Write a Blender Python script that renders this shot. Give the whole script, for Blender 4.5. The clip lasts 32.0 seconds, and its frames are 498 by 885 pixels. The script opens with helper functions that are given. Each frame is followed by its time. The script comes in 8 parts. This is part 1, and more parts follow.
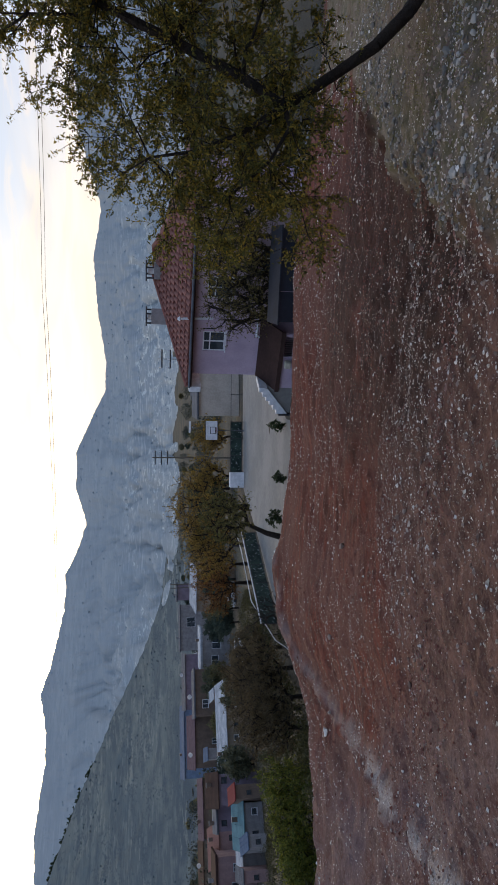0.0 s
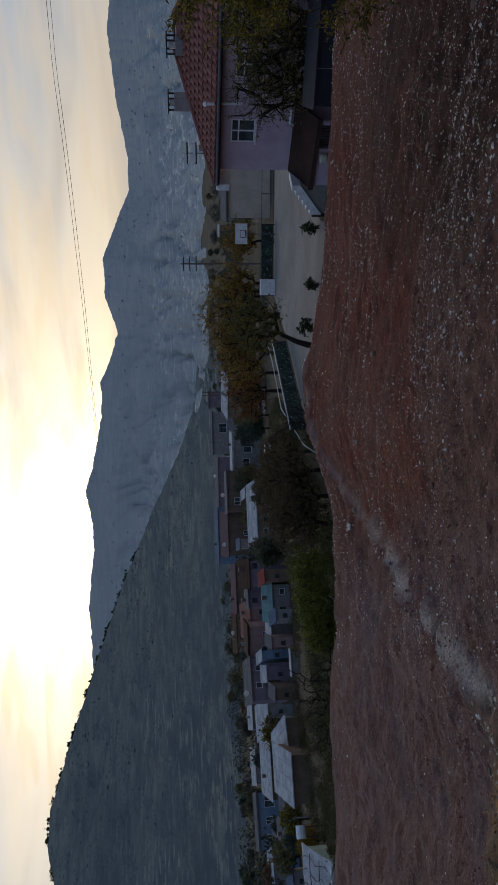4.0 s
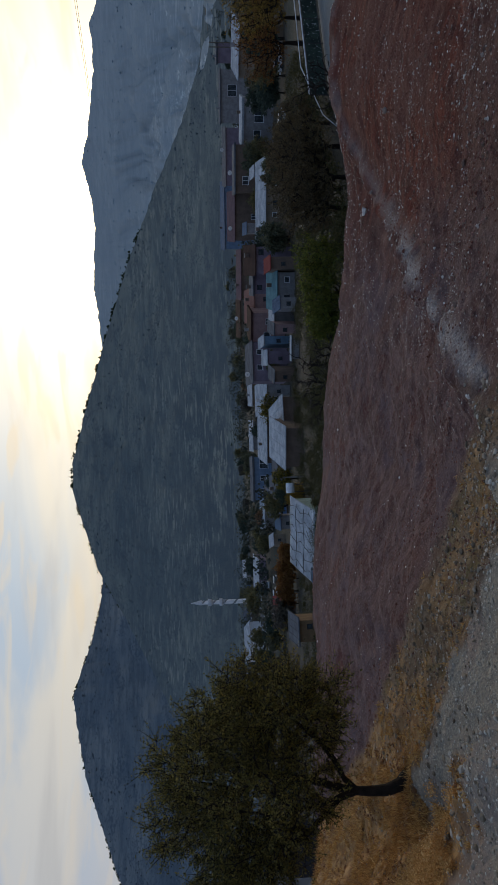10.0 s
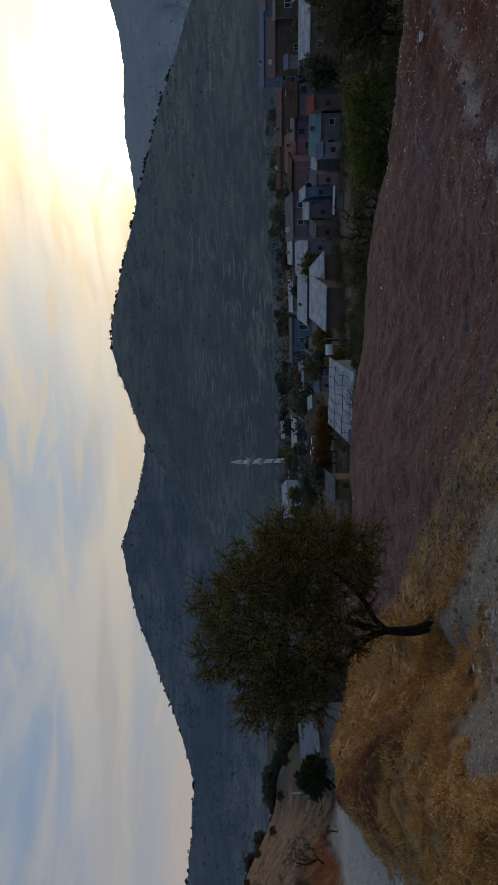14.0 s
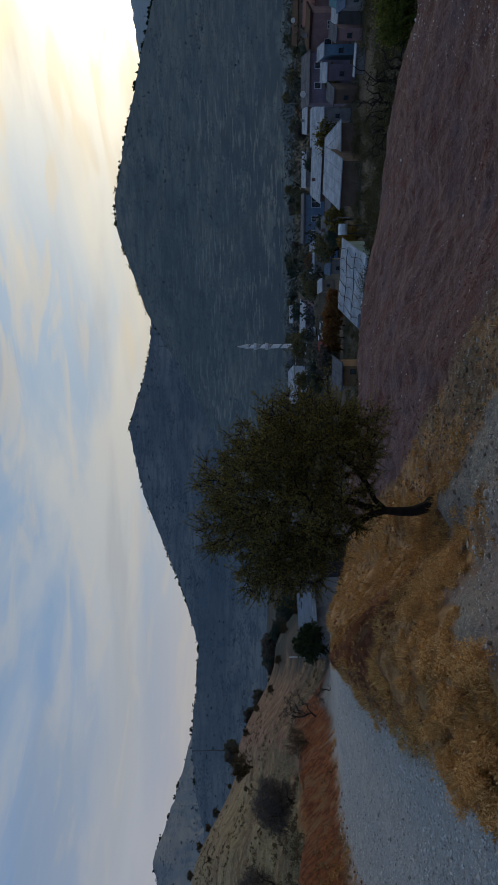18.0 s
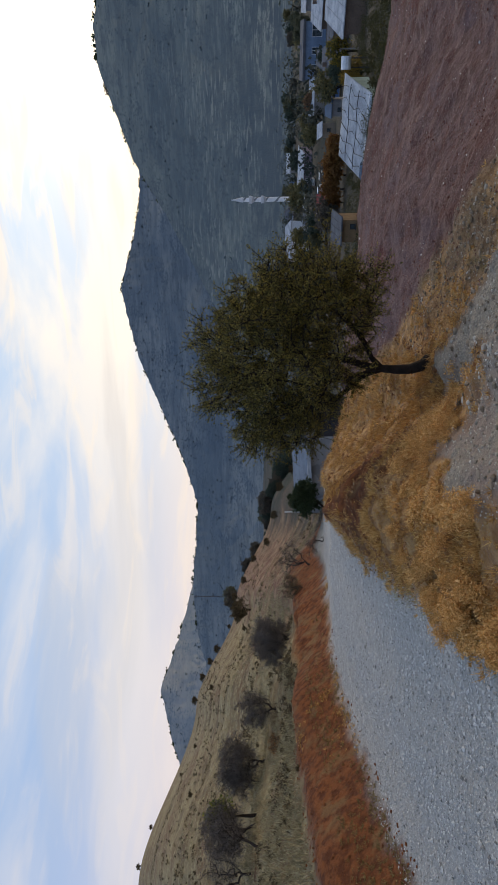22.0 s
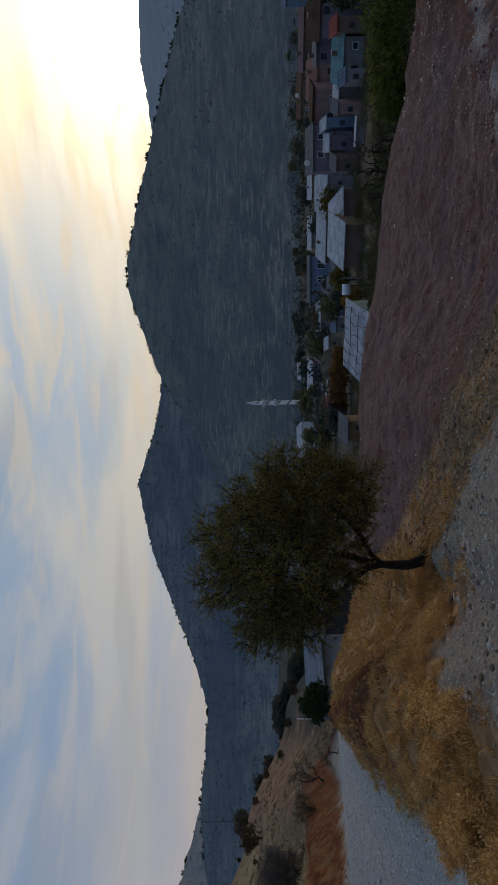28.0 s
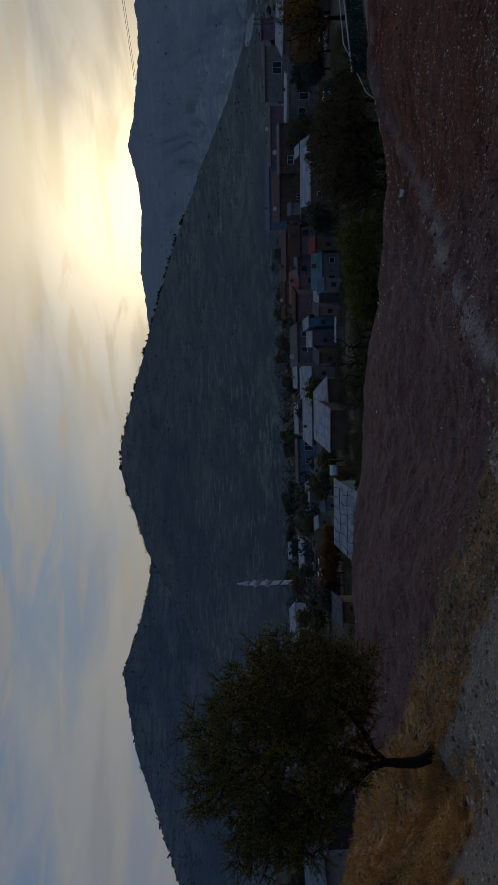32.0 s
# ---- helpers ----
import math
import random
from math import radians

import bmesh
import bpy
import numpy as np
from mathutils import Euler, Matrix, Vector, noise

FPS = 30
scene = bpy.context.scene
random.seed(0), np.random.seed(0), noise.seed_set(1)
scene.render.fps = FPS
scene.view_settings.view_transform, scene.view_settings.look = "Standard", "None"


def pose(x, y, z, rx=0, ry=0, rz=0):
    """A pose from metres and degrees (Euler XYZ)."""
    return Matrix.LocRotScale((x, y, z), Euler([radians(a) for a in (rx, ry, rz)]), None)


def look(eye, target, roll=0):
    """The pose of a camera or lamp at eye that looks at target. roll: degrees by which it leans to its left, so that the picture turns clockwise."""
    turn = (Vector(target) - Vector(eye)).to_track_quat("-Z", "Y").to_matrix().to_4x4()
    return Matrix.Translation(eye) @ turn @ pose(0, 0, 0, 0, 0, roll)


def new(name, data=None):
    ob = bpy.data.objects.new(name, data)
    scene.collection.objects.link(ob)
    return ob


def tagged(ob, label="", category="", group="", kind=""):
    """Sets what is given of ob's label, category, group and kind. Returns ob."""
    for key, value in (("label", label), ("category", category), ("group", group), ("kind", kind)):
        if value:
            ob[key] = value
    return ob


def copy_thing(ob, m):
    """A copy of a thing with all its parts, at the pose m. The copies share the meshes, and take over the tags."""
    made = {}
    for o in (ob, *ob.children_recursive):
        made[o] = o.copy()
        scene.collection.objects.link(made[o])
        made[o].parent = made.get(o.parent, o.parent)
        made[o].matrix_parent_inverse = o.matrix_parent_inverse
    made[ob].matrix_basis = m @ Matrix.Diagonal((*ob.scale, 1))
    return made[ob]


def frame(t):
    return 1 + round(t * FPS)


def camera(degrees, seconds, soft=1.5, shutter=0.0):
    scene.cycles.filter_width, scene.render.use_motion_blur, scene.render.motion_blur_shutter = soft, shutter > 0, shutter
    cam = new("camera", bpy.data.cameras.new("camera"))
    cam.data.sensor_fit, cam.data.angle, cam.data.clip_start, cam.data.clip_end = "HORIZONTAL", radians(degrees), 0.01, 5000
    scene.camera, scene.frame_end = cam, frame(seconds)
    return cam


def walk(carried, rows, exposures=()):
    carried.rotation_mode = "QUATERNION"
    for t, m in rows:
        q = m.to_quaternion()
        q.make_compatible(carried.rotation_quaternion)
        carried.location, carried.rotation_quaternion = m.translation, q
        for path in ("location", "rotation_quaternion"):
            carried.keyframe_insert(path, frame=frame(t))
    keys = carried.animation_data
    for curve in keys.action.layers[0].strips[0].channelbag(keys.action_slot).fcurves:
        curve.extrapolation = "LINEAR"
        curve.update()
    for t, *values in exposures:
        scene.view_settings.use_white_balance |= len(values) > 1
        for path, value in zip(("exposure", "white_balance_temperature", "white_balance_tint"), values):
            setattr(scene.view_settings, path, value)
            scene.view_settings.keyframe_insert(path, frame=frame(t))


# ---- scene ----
cam = camera(41.91, 32.0)
# seconds, eye x y z, heading to the right of north, rise, roll (the camera is held on its side)
PATH = [
    (0.0, 0.089, 0.049, 1.592, -0.0, -8.54, -89.68),
    (0.5, 0.099, 0.043, 1.596, -0.86, -8.23, -90.2),
    (1.0, 0.095, 0.052, 1.591, -2.39, -7.54, -90.55),
    (1.5, 0.101, 0.062, 1.586, -3.81, -7.07, -91.05),
    (2.0, 0.117, 0.048, 1.588, -5.73, -6.75, -91.18),
    (2.5, 0.086, 0.072, 1.6, -8.85, -6.29, -90.76),
    (3.0, 0.086, 0.086, 1.594, -11.89, -6.65, -90.48),
    (3.5, 0.065, 0.089, 1.587, -14.66, -6.11, -91.14),
    (5.5, 0.045, 0.087, 1.609, -22.62, -5.66, -91.46),
    (6.0, 0.035, 0.087, 1.624, -25.15, -5.56, -91.56),
    (6.5, 0.02, 0.077, 1.63, -26.06, -5.61, -91.85),
    (7.0, 0.037, 0.075, 1.638, -27.55, -4.55, -91.46),
    (7.5, 0.017, 0.098, 1.632, -31.89, -5.22, -91.22),
    (8.0, 0.001, 0.115, 1.633, -37.19, -5.45, -91.04),
    (8.5, -0.026, 0.103, 1.62, -40.18, -5.15, -91.62),
    (9.0, -0.039, 0.099, 1.616, -41.57, -5.14, -91.82),
    (9.5, -0.044, 0.093, 1.623, -42.71, -4.88, -91.7),
    (10.0, -0.034, 0.091, 1.631, -43.91, -4.52, -91.58),
    (10.5, -0.037, 0.094, 1.62, -46.14, -4.41, -92.15),
    (11.0, -0.033, 0.093, 1.624, -47.98, -4.78, -92.34),
    (11.5, -0.041, 0.093, 1.623, -48.19, -4.93, -92.43),
    (12.0, -0.013, 0.055, 1.628, -49.44, -4.77, -92.16),
    (12.5, -0.026, 0.069, 1.645, -53.84, -4.43, -91.82),
    (13.0, -0.015, 0.021, 1.638, -55.33, -3.82, -91.82),
    (13.5, -0.04, 0.059, 1.654, -55.73, -2.59, -91.9),
    (14.0, -0.049, 0.058, 1.656, -55.91, -0.75, -91.91),
    (14.5, -0.088, 0.104, 1.668, -57.6, -0.5, -91.64),
    (16.5, -0.142, 0.047, 1.643, -59.4, -0.31, -91.8),
    (17.0, -0.144, 0.041, 1.649, -60.53, 0.1, -91.51),
    (17.5, -0.136, 0.047, 1.647, -63.74, 0.29, -91.08),
    (18.0, -0.101, 0.003, 1.655, -65.98, 0.03, -90.78),
    (18.5, -0.094, -0.023, 1.654, -67.9, -0.33, -90.69),
    (19.0, -0.103, -0.029, 1.654, -69.2, -0.77, -90.95),
    (19.5, -0.116, -0.033, 1.651, -71.79, -0.7, -91.08),
    (20.0, -0.114, -0.036, 1.663, -75.88, -0.16, -91.23),
    (20.5, -0.1, -0.058, 1.659, -77.89, -0.28, -91.63),
    (21.0, -0.128, -0.04, 1.665, -78.68, -0.01, -91.77),
    (21.5, -0.139, -0.051, 1.657, -78.29, -0.05, -91.68),
    (22.0, -0.14, -0.051, 1.658, -78.04, -0.11, -91.16),
    (22.5, -0.123, -0.06, 1.664, -76.83, 0.1, -91.71),
    (23.0, -0.093, -0.073, 1.669, -74.26, 0.59, -91.49),
    (23.5, -0.051, -0.091, 1.679, -73.73, 1.22, -91.79),
    (24.0, -0.041, -0.083, 1.678, -71.45, 1.51, -91.49),
    (24.5, -0.045, -0.066, 1.681, -69.88, 1.93, -91.84),
    (25.0, -0.098, -0.035, 1.672, -69.16, 1.14, -91.21),
    (25.5, -0.079, -0.043, 1.675, -68.98, 0.55, -90.23),
    (27.5, 0.074, -0.102, 1.42, -64.67, 1.08, -90.96),
    (28.0, 0.139, -0.133, 1.423, -61.05, 0.78, -91.13),
    (28.5, 0.153, -0.133, 1.43, -61.34, 1.02, -90.88),
    (29.0, 0.171, -0.163, 1.427, -59.51, 0.57, -90.87),
    (29.5, 0.127, -0.135, 1.431, -57.89, 0.21, -90.77),
    (30.0, 0.151, -0.137, 1.43, -56.86, 0.15, -90.77),
    (30.5, 0.167, -0.146, 1.428, -55.47, 0.48, -90.99),
    (31.0, 0.214, -0.191, 1.431, -49.17, 0.13, -91.47),
    (31.5, 0.185, -0.152, 1.429, -46.11, -0.42, -91.46),
    (32.0, 0.199, -0.149, 1.434, -45.36, -0.43, -91.69),
]
EXPOSURES = [(0, 0.16, 7300, 11.0), (1.2, 0.08, 7300, 11.0), (2.0, -0.40, 7150, 9.3), (2.6, -0.7, 7000, 10.0), (3.5, -0.9, 6950, 9.7), (6, -0.8, 6650, 8.0), (9, -0.75, 6650, 7.2), (11, -0.72, 6650, 6.0), (12, -0.42, 6650, 6.6), (13, -0.42, 6800, 8.0), (14, -1.1, 7000, 8.0), (14.5, -1.2, 6900, 7.3), (17, -1.32, 6250, 4.2), (18, -1.0, 6300, 4.8), (19, -0.55, 6500, 6.5), (20, -0.27, 6800, 9.0), (21, 0.06, 7100, 10.0), (23, 0.03, 7350, 10.0), (24.5, -0.32, 7100, 9.2), (26, -0.74, 6850, 7.8), (28, -1.02, 6750, 7.3), (29, -1.30, 6650, 7.5), (30, -1.44, 6650, 7.6), (31, -1.7, 6350, 7.0), (32, -2.0, 6200, 7.0)]
walk(cam, [(t, pose(x, y, z, 0, 0, -head) @ pose(0, 0, 0, 90 + rise) @ pose(0, 0, 0, 0, 0, roll)) for t, x, y, z, head, rise, roll in PATH], EXPOSURES)
# ---- light ----
SUN_AZ, SUN_EL = -25.0, 9.0          # the glow behind the ridge, degrees right of north and above the horizon
world = bpy.data.worlds.new("evening_sky")
scene.world = world
world.use_nodes = True
wn, wl = world.node_tree.nodes, world.node_tree.links
wn.clear()


def wnode(kind, **values):
    n = wn.new(kind)
    for key, value in values.items():
        if key == "op":
            n.operation = value
        elif key == "blend":
            n.data_type, n.blend_type = "RGBA", value
    return n


def wmath(op, a, b=None, clamp=False):
    n = wn.new("ShaderNodeMath")
    n.operation, n.use_clamp = op, clamp
    for i, v in enumerate((a, b)):
        if v is None:
            continue
        if isinstance(v, (int, float)):
            n.inputs[i].default_value = v
        else:
            wl.new(v, n.inputs[i])
    return n.outputs[0]


def wmix(fac, a, b, blend="MIX"):
    n = wn.new("ShaderNodeMix")
    n.data_type, n.blend_type = "RGBA", blend
    for socket, v in ((n.inputs[0], fac), (n.inputs[6], a), (n.inputs[7], b)):
        if isinstance(v, (int, float)):
            socket.default_value = v
        elif isinstance(v, tuple):
            socket.default_value = (*v, 1)
        else:
            wl.new(v, socket)
    return n.outputs[2]


sun_dir = Vector((math.sin(radians(SUN_AZ)) * math.cos(radians(SUN_EL)), math.cos(radians(SUN_AZ)) * math.cos(radians(SUN_EL)), math.sin(radians(SUN_EL))))
sky = wn.new("ShaderNodeTexSky")
sky.sky_type, sky.sun_disc = "NISHITA", False
sky.sun_elevation, sky.sun_rotation = radians(SUN_EL), radians(SUN_AZ)
sky.air_density, sky.dust_density, sky.ozone_density = 1.0, 2.0, 1.5
coord = wn.new("ShaderNodeTexCoord")
norm = wn.new("ShaderNodeVectorMath")
norm.operation = "NORMALIZE"
wl.new(coord.outputs["Generated"], norm.inputs[0])
split = wn.new("ShaderNodeSeparateXYZ")
wl.new(norm.outputs[0], split.inputs[0])
dot = wn.new("ShaderNodeVectorMath")
dot.operation = "DOT_PRODUCT"
wl.new(norm.outputs[0], dot.inputs[0])
dot.inputs[1].default_value = sun_dir
toward = wmath("MAXIMUM", dot.outputs["Value"], 0.0)
front = wmath("MULTIPLY", wmath("ADD", dot.outputs["Value"], 1.0), 0.5)
core = wmath("POWER", toward, 90.0)
glow = wmath("POWER", toward, 11.0)
wide = wmath("POWER", front, 4.2)
up = wmath("MAXIMUM", split.outputs[2], 0.0)
# thin clouds in long drifts that lie level with the horizon
heading = wmath("ARCTAN2", split.outputs[0], split.outputs[1])
flat = wn.new("ShaderNodeCombineXYZ")
wl.new(heading, flat.inputs[0])
wl.new(wmath("POWER", wmath("ADD", up, 0.02), 0.8), flat.inputs[1])


def cloud_sheet(spin, sx, sy, scale, lo, hi, distort, detail=6.0, shift=0.0):
    skew = wn.new("ShaderNodeMapping")
    wl.new(flat.outputs[0], skew.inputs[0])
    skew.inputs["Location"].default_value = (shift, shift * 0.7, 0)
    skew.inputs["Rotation"].default_value = (0, 0, radians(spin))
    skew.inputs["Scale"].default_value = (sx, sy, 1)
    n = wn.new("ShaderNodeTexNoise")
    wl.new(skew.outputs[0], n.inputs["Vector"])
    n.inputs["Scale"].default_value, n.inputs["Detail"].default_value = scale, detail
    n.inputs["Roughness"].default_value, n.inputs["Distortion"].default_value = 0.5, distort
    c = wn.new("ShaderNodeMapRange")
    wl.new(n.outputs["Fac"], c.inputs[0])
    c.inputs[1].default_value, c.inputs[2].default_value = lo, hi
    c.interpolation_type = "SMOOTHSTEP"
    return c.outputs[0]


veil = cloud_sheet(7, 1.0, 3.6, 1.8, 0.40, 0.62, 0.5, 6.0)
streak = cloud_sheet(12, 0.9, 4.2, 2.4, 0.46, 0.68, 0.7, 6.0, 3.1)
wisps = cloud_sheet(16, 1.3, 7.0, 4.5, 0.50, 0.66, 0.9, 8.0, 6.3)
SKY_GAIN = 0.05
high = wmath("SUBTRACT", 1.0, wmath("POWER", wmath("SUBTRACT", 1.0, up), 6.0))
clear = wmix(high, (1.02, 0.70, 0.60), (0.13, 0.35, 0.76))
clear = wmix(wide, wmix(0.10, clear, (0.24, 0.26, 0.32)), wmix(high, (1.12, 0.96, 0.76), (0.48, 0.67, 0.92)))
clear = wmix(1.0, clear, wmix(1.0, sky.outputs[0], (SKY_GAIN, SKY_GAIN, SKY_GAIN), "MULTIPLY"), "ADD")
bright = wmix(wide, (0.94, 0.87, 0.82), (1.40, 1.24, 1.0))
grey = wmix(wide, (0.54, 0.58, 0.66), (0.78, 0.74, 0.75))
sheet_sky = wmix(wmath("MULTIPLY", veil, wmath("ADD", 0.26, wmath("MULTIPLY", wide, 0.6))), clear, bright)
sheet_sky = wmix(wmath("MULTIPLY", streak, wmath("ADD", 0.24, wmath("MULTIPLY", wide, 0.5))), sheet_sky, grey)
sheet_sky = wmix(wmath("MULTIPLY", wisps, wmath("ADD", 0.08, wmath("MULTIPLY", wide, 0.55))), sheet_sky, wmix(wide, (0.86, 0.78, 0.72), (1.3, 1.1, 0.85)))
halo = wmix(1.0, wmix(wmath("MULTIPLY", glow, wmath("ADD", 0.62, wmath("MULTIPLY", veil, 0.5))), (0.0, 0.0, 0.0), (0.95, 0.72, 0.42)), wmix(core, (0.0, 0.0, 0.0), (2.8, 2.2, 1.15)), "ADD")
whole = wmix(1.0, sheet_sky, halo, "ADD")
back = wn.new("ShaderNodeBackground")
wl.new(whole, back.inputs[0])
back.inputs[1].default_value = 1.0
wl.new(back.outputs[0], wn.new("ShaderNodeOutputWorld").inputs[0])

sun_data = bpy.data.lights.new("sunset", "SUN")
sun_data.energy, sun_data.angle, sun_data.color = 0.5, radians(25), (1.0, 0.82, 0.6)
sun = new("sunset", sun_data)
sun.matrix_world = look(Vector((0, 0, 60)) + sun_dir * 100 + Vector((0, 0, 25)), (0, 0, 60))

# ---- materials ----


class Mat:
    """A node material put together step by step."""

    def __init__(self, name, rough=0.85, metal=0.0):
        self.m = bpy.data.materials.new(name)
        self.m.use_nodes = True
        self.n, self.l = self.m.node_tree.nodes, self.m.node_tree.links
        self.bsdf = self.n["Principled BSDF"]
        self.bsdf.inputs["Roughness"].default_value = rough
        self.bsdf.inputs["Metallic"].default_value = metal
        self.bsdf.inputs["Specular IOR Level"].default_value = 0.25

    def put(self, socket, v):
        if isinstance(v, (int, float)):
            socket.default_value = v
        elif isinstance(v, tuple):
            socket.default_value = (*v, 1) if len(v) == 3 and socket.type == "RGBA" else v
        else:
            self.l.new(v, socket)

    def noise(self, scale, detail=4.0, rough=0.55, stretch=None, distort=0.0, obj=True):
        tc = self.n.new("ShaderNodeTexCoord")
        out = tc.outputs["Object"] if obj else tc.outputs["Generated"]
        if stretch:
            mp = self.n.new("ShaderNodeMapping")
            self.l.new(out, mp.inputs[0])
            mp.inputs["Scale"].default_value = stretch
            out = mp.outputs[0]
        t = self.n.new("ShaderNodeTexNoise")
        self.l.new(out, t.inputs["Vector"])
        t.inputs["Scale"].default_value, t.inputs["Detail"].default_value = scale, detail
        t.inputs["Roughness"].default_value, t.inputs["Distortion"].default_value = rough, distort
        return t.outputs["Fac"]

    def cells(self, scale, feature="F1", rand=1.0):
        tc = self.n.new("ShaderNodeTexCoord")
        t = self.n.new("ShaderNodeTexVoronoi")
        t.feature = feature
        self.l.new(tc.outputs["Object"], t.inputs["Vector"])
        t.inputs["Scale"].default_value, t.inputs["Randomness"].default_value = scale, rand
        return t

    def attr(self, name):
        a = self.n.new("ShaderNodeAttribute")
        a.attribute_name = name
        return a.outputs["Fac"]

    def rnd(self):
        return self.n.new("ShaderNodeObjectInfo").outputs["Random"]

    def island(self):
        return self.n.new("ShaderNodeNewGeometry").outputs["Random Per Island"]

    def span(self, v, lo, hi, a=0.0, b=1.0, smooth=True):
        n = self.n.new("ShaderNodeMapRange")
        n.interpolation_type = "SMOOTHSTEP" if smooth else "LINEAR"
        self.put(n.inputs[0], v)
        for i, q in enumerate((lo, hi, a, b)):
            n.inputs[i + 1].default_value = q
        return n.outputs[0]

    def math(self, op, a, b=0.0):
        n = self.n.new("ShaderNodeMath")
        n.operation = op
        self.put(n.inputs[0], a)
        self.put(n.inputs[1], b)
        return n.outputs[0]

    def mix(self, fac, a, b, blend="MIX"):
        n = self.n.new("ShaderNodeMix")
        n.data_type, n.blend_type = "RGBA", blend
        self.put(n.inputs[0], fac)
        self.put(n.inputs[6], a)
        self.put(n.inputs[7], b)
        return n.outputs[2]

    def ramp(self, fac, *stops):
        n = self.n.new("ShaderNodeValToRGB")
        r = n.color_ramp
        while len(r.elements) < len(stops):
            r.elements.new(0.5)
        for e, (p, c) in zip(r.elements, stops):
            e.position, e.color = p, (*c, 1)
        self.put(n.inputs[0], fac)
        return n.outputs[0]

    def bump(self, height, strength=0.5, dist=0.02, prev=None):
        n = self.n.new("ShaderNodeBump")
        n.inputs["Strength"].default_value, n.inputs["Distance"].default_value = strength, dist
        self.put(n.inputs["Height"], height)
        if prev is not None:
            self.l.new(prev, n.inputs["Normal"])
        self.l.new(n.outputs[0], self.bsdf.inputs["Normal"])
        return n.outputs[0]

    def col(self, c):
        self.put(self.bsdf.inputs["Base Color"], c)
        return self


def simple(name, c, c2=None, rough=0.8, metal=0.0, scale=6.0, bump=0.25, bscale=60.0, bdist=0.01, vary=0.0):
    """A surface of two tones at two scales with fine relief."""
    m = Mat(name, rough, metal)
    c2 = c2 or tuple(v * 0.72 for v in c)
    f = m.math("ADD", m.math("MULTIPLY", m.noise(scale, 5), 0.65), m.math("MULTIPLY", m.noise(scale * 9, 3), 0.35))
    out = m.mix(m.span(f, 0.36, 0.64), c2, c)
    if vary:
        out = m.mix(m.math("MULTIPLY", m.rnd(), vary), out, tuple(min(1, v * 0.45) for v in c))
    m.col(out)
    if bump:
        m.bump(m.noise(bscale, 3), bump, bdist)
    return m.m


# ---- geometry helpers ----


def lattice(seed, n=256):
    return np.random.RandomState(seed).rand(n, n)


LAT = [lattice(s) for s in range(4)]


def vnoise(x, y, k=0):
    xi, yi = np.floor(x).astype(int), np.floor(y).astype(int)
    u, v = x - xi, y - yi
    u, v = u * u * (3 - 2 * u), v * v * (3 - 2 * v)
    g = LAT[k % 4]
    a, b = g[xi % 256, yi % 256], g[(xi + 1) % 256, yi % 256]
    c, d = g[xi % 256, (yi + 1) % 256], g[(xi + 1) % 256, (yi + 1) % 256]
    return (a * (1 - u) + b * u) * (1 - v) + (c * (1 - u) + d * u) * v


def fbm(x, y, octaves=4, k=0, gain=0.5):
    s, amp, tot = 0.0, 1.0, 0.0
    for i in range(octaves):
        s = s + amp * vnoise(x * 2 ** i + 17.3 * i, y * 2 ** i + 9.1 * i, k + i)
        tot += amp
        amp *= gain
    return s / tot


def smooth(a, b, x):
    t = np.clip((x - a) / (b - a), 0, 1)
    return t * t * (3 - 2 * t)


def grid_mesh(name, X, Y, Z, material, closed=False, attrs=None, flat_shade=False):
    """A mesh object from a grid of points."""
    n, m = X.shape
    co = np.stack([X, Y, Z], -1).reshape(-1, 3).astype(np.float32)
    i, j = np.meshgrid(np.arange(n - 1), np.arange(m if closed else m - 1), indexing="ij")
    a = i * m + j
    b = i * m + (j + 1) % m
    quads = np.stack([a, a + m, b + m, b], -1).reshape(-1, 4)
    me = bpy.data.meshes.new(name)
    me.vertices.add(len(co))
    me.vertices.foreach_set("co", co.ravel())
    me.loops.add(quads.size)
    me.loops.foreach_set("vertex_index", quads.ravel().astype(np.int32))
    me.polygons.add(len(quads))
    me.polygons.foreach_set("loop_start", np.arange(0, quads.size, 4, dtype=np.int32))
    me.polygons.foreach_set("loop_total", np.full(len(quads), 4, dtype=np.int32))
    me.polygons.foreach_set("use_smooth", np.full(len(quads), not flat_shade))
    me.update(calc_edges=True)
    for key, val in (attrs or {}).items():
        at = me.attributes.new(key, "FLOAT", "POINT")
        at.data.foreach_set("value", val.reshape(-1).astype(np.float32))
    me.materials.append(material)
    return new(name, me)


def tri_mesh(name, verts, faces, material, smooth_shade=False):
    """A mesh from arrays of points and faces of one size."""
    me = bpy.data.meshes.new(name)
    verts, faces = np.asarray(verts, np.float32), np.asarray(faces, np.int32)
    k = faces.shape[1]
    me.vertices.add(len(verts))
    me.vertices.foreach_set("co", verts.ravel())
    me.loops.add(faces.size)
    me.loops.foreach_set("vertex_index", faces.ravel())
    me.polygons.add(len(faces))
    me.polygons.foreach_set("loop_start", np.arange(0, faces.size, k, dtype=np.int32))
    me.polygons.foreach_set("loop_total", np.full(len(faces), k, dtype=np.int32))
    me.polygons.foreach_set("use_smooth", np.full(len(faces), smooth_shade))
    me.update(calc_edges=True)
    me.materials.append(material)
    return me


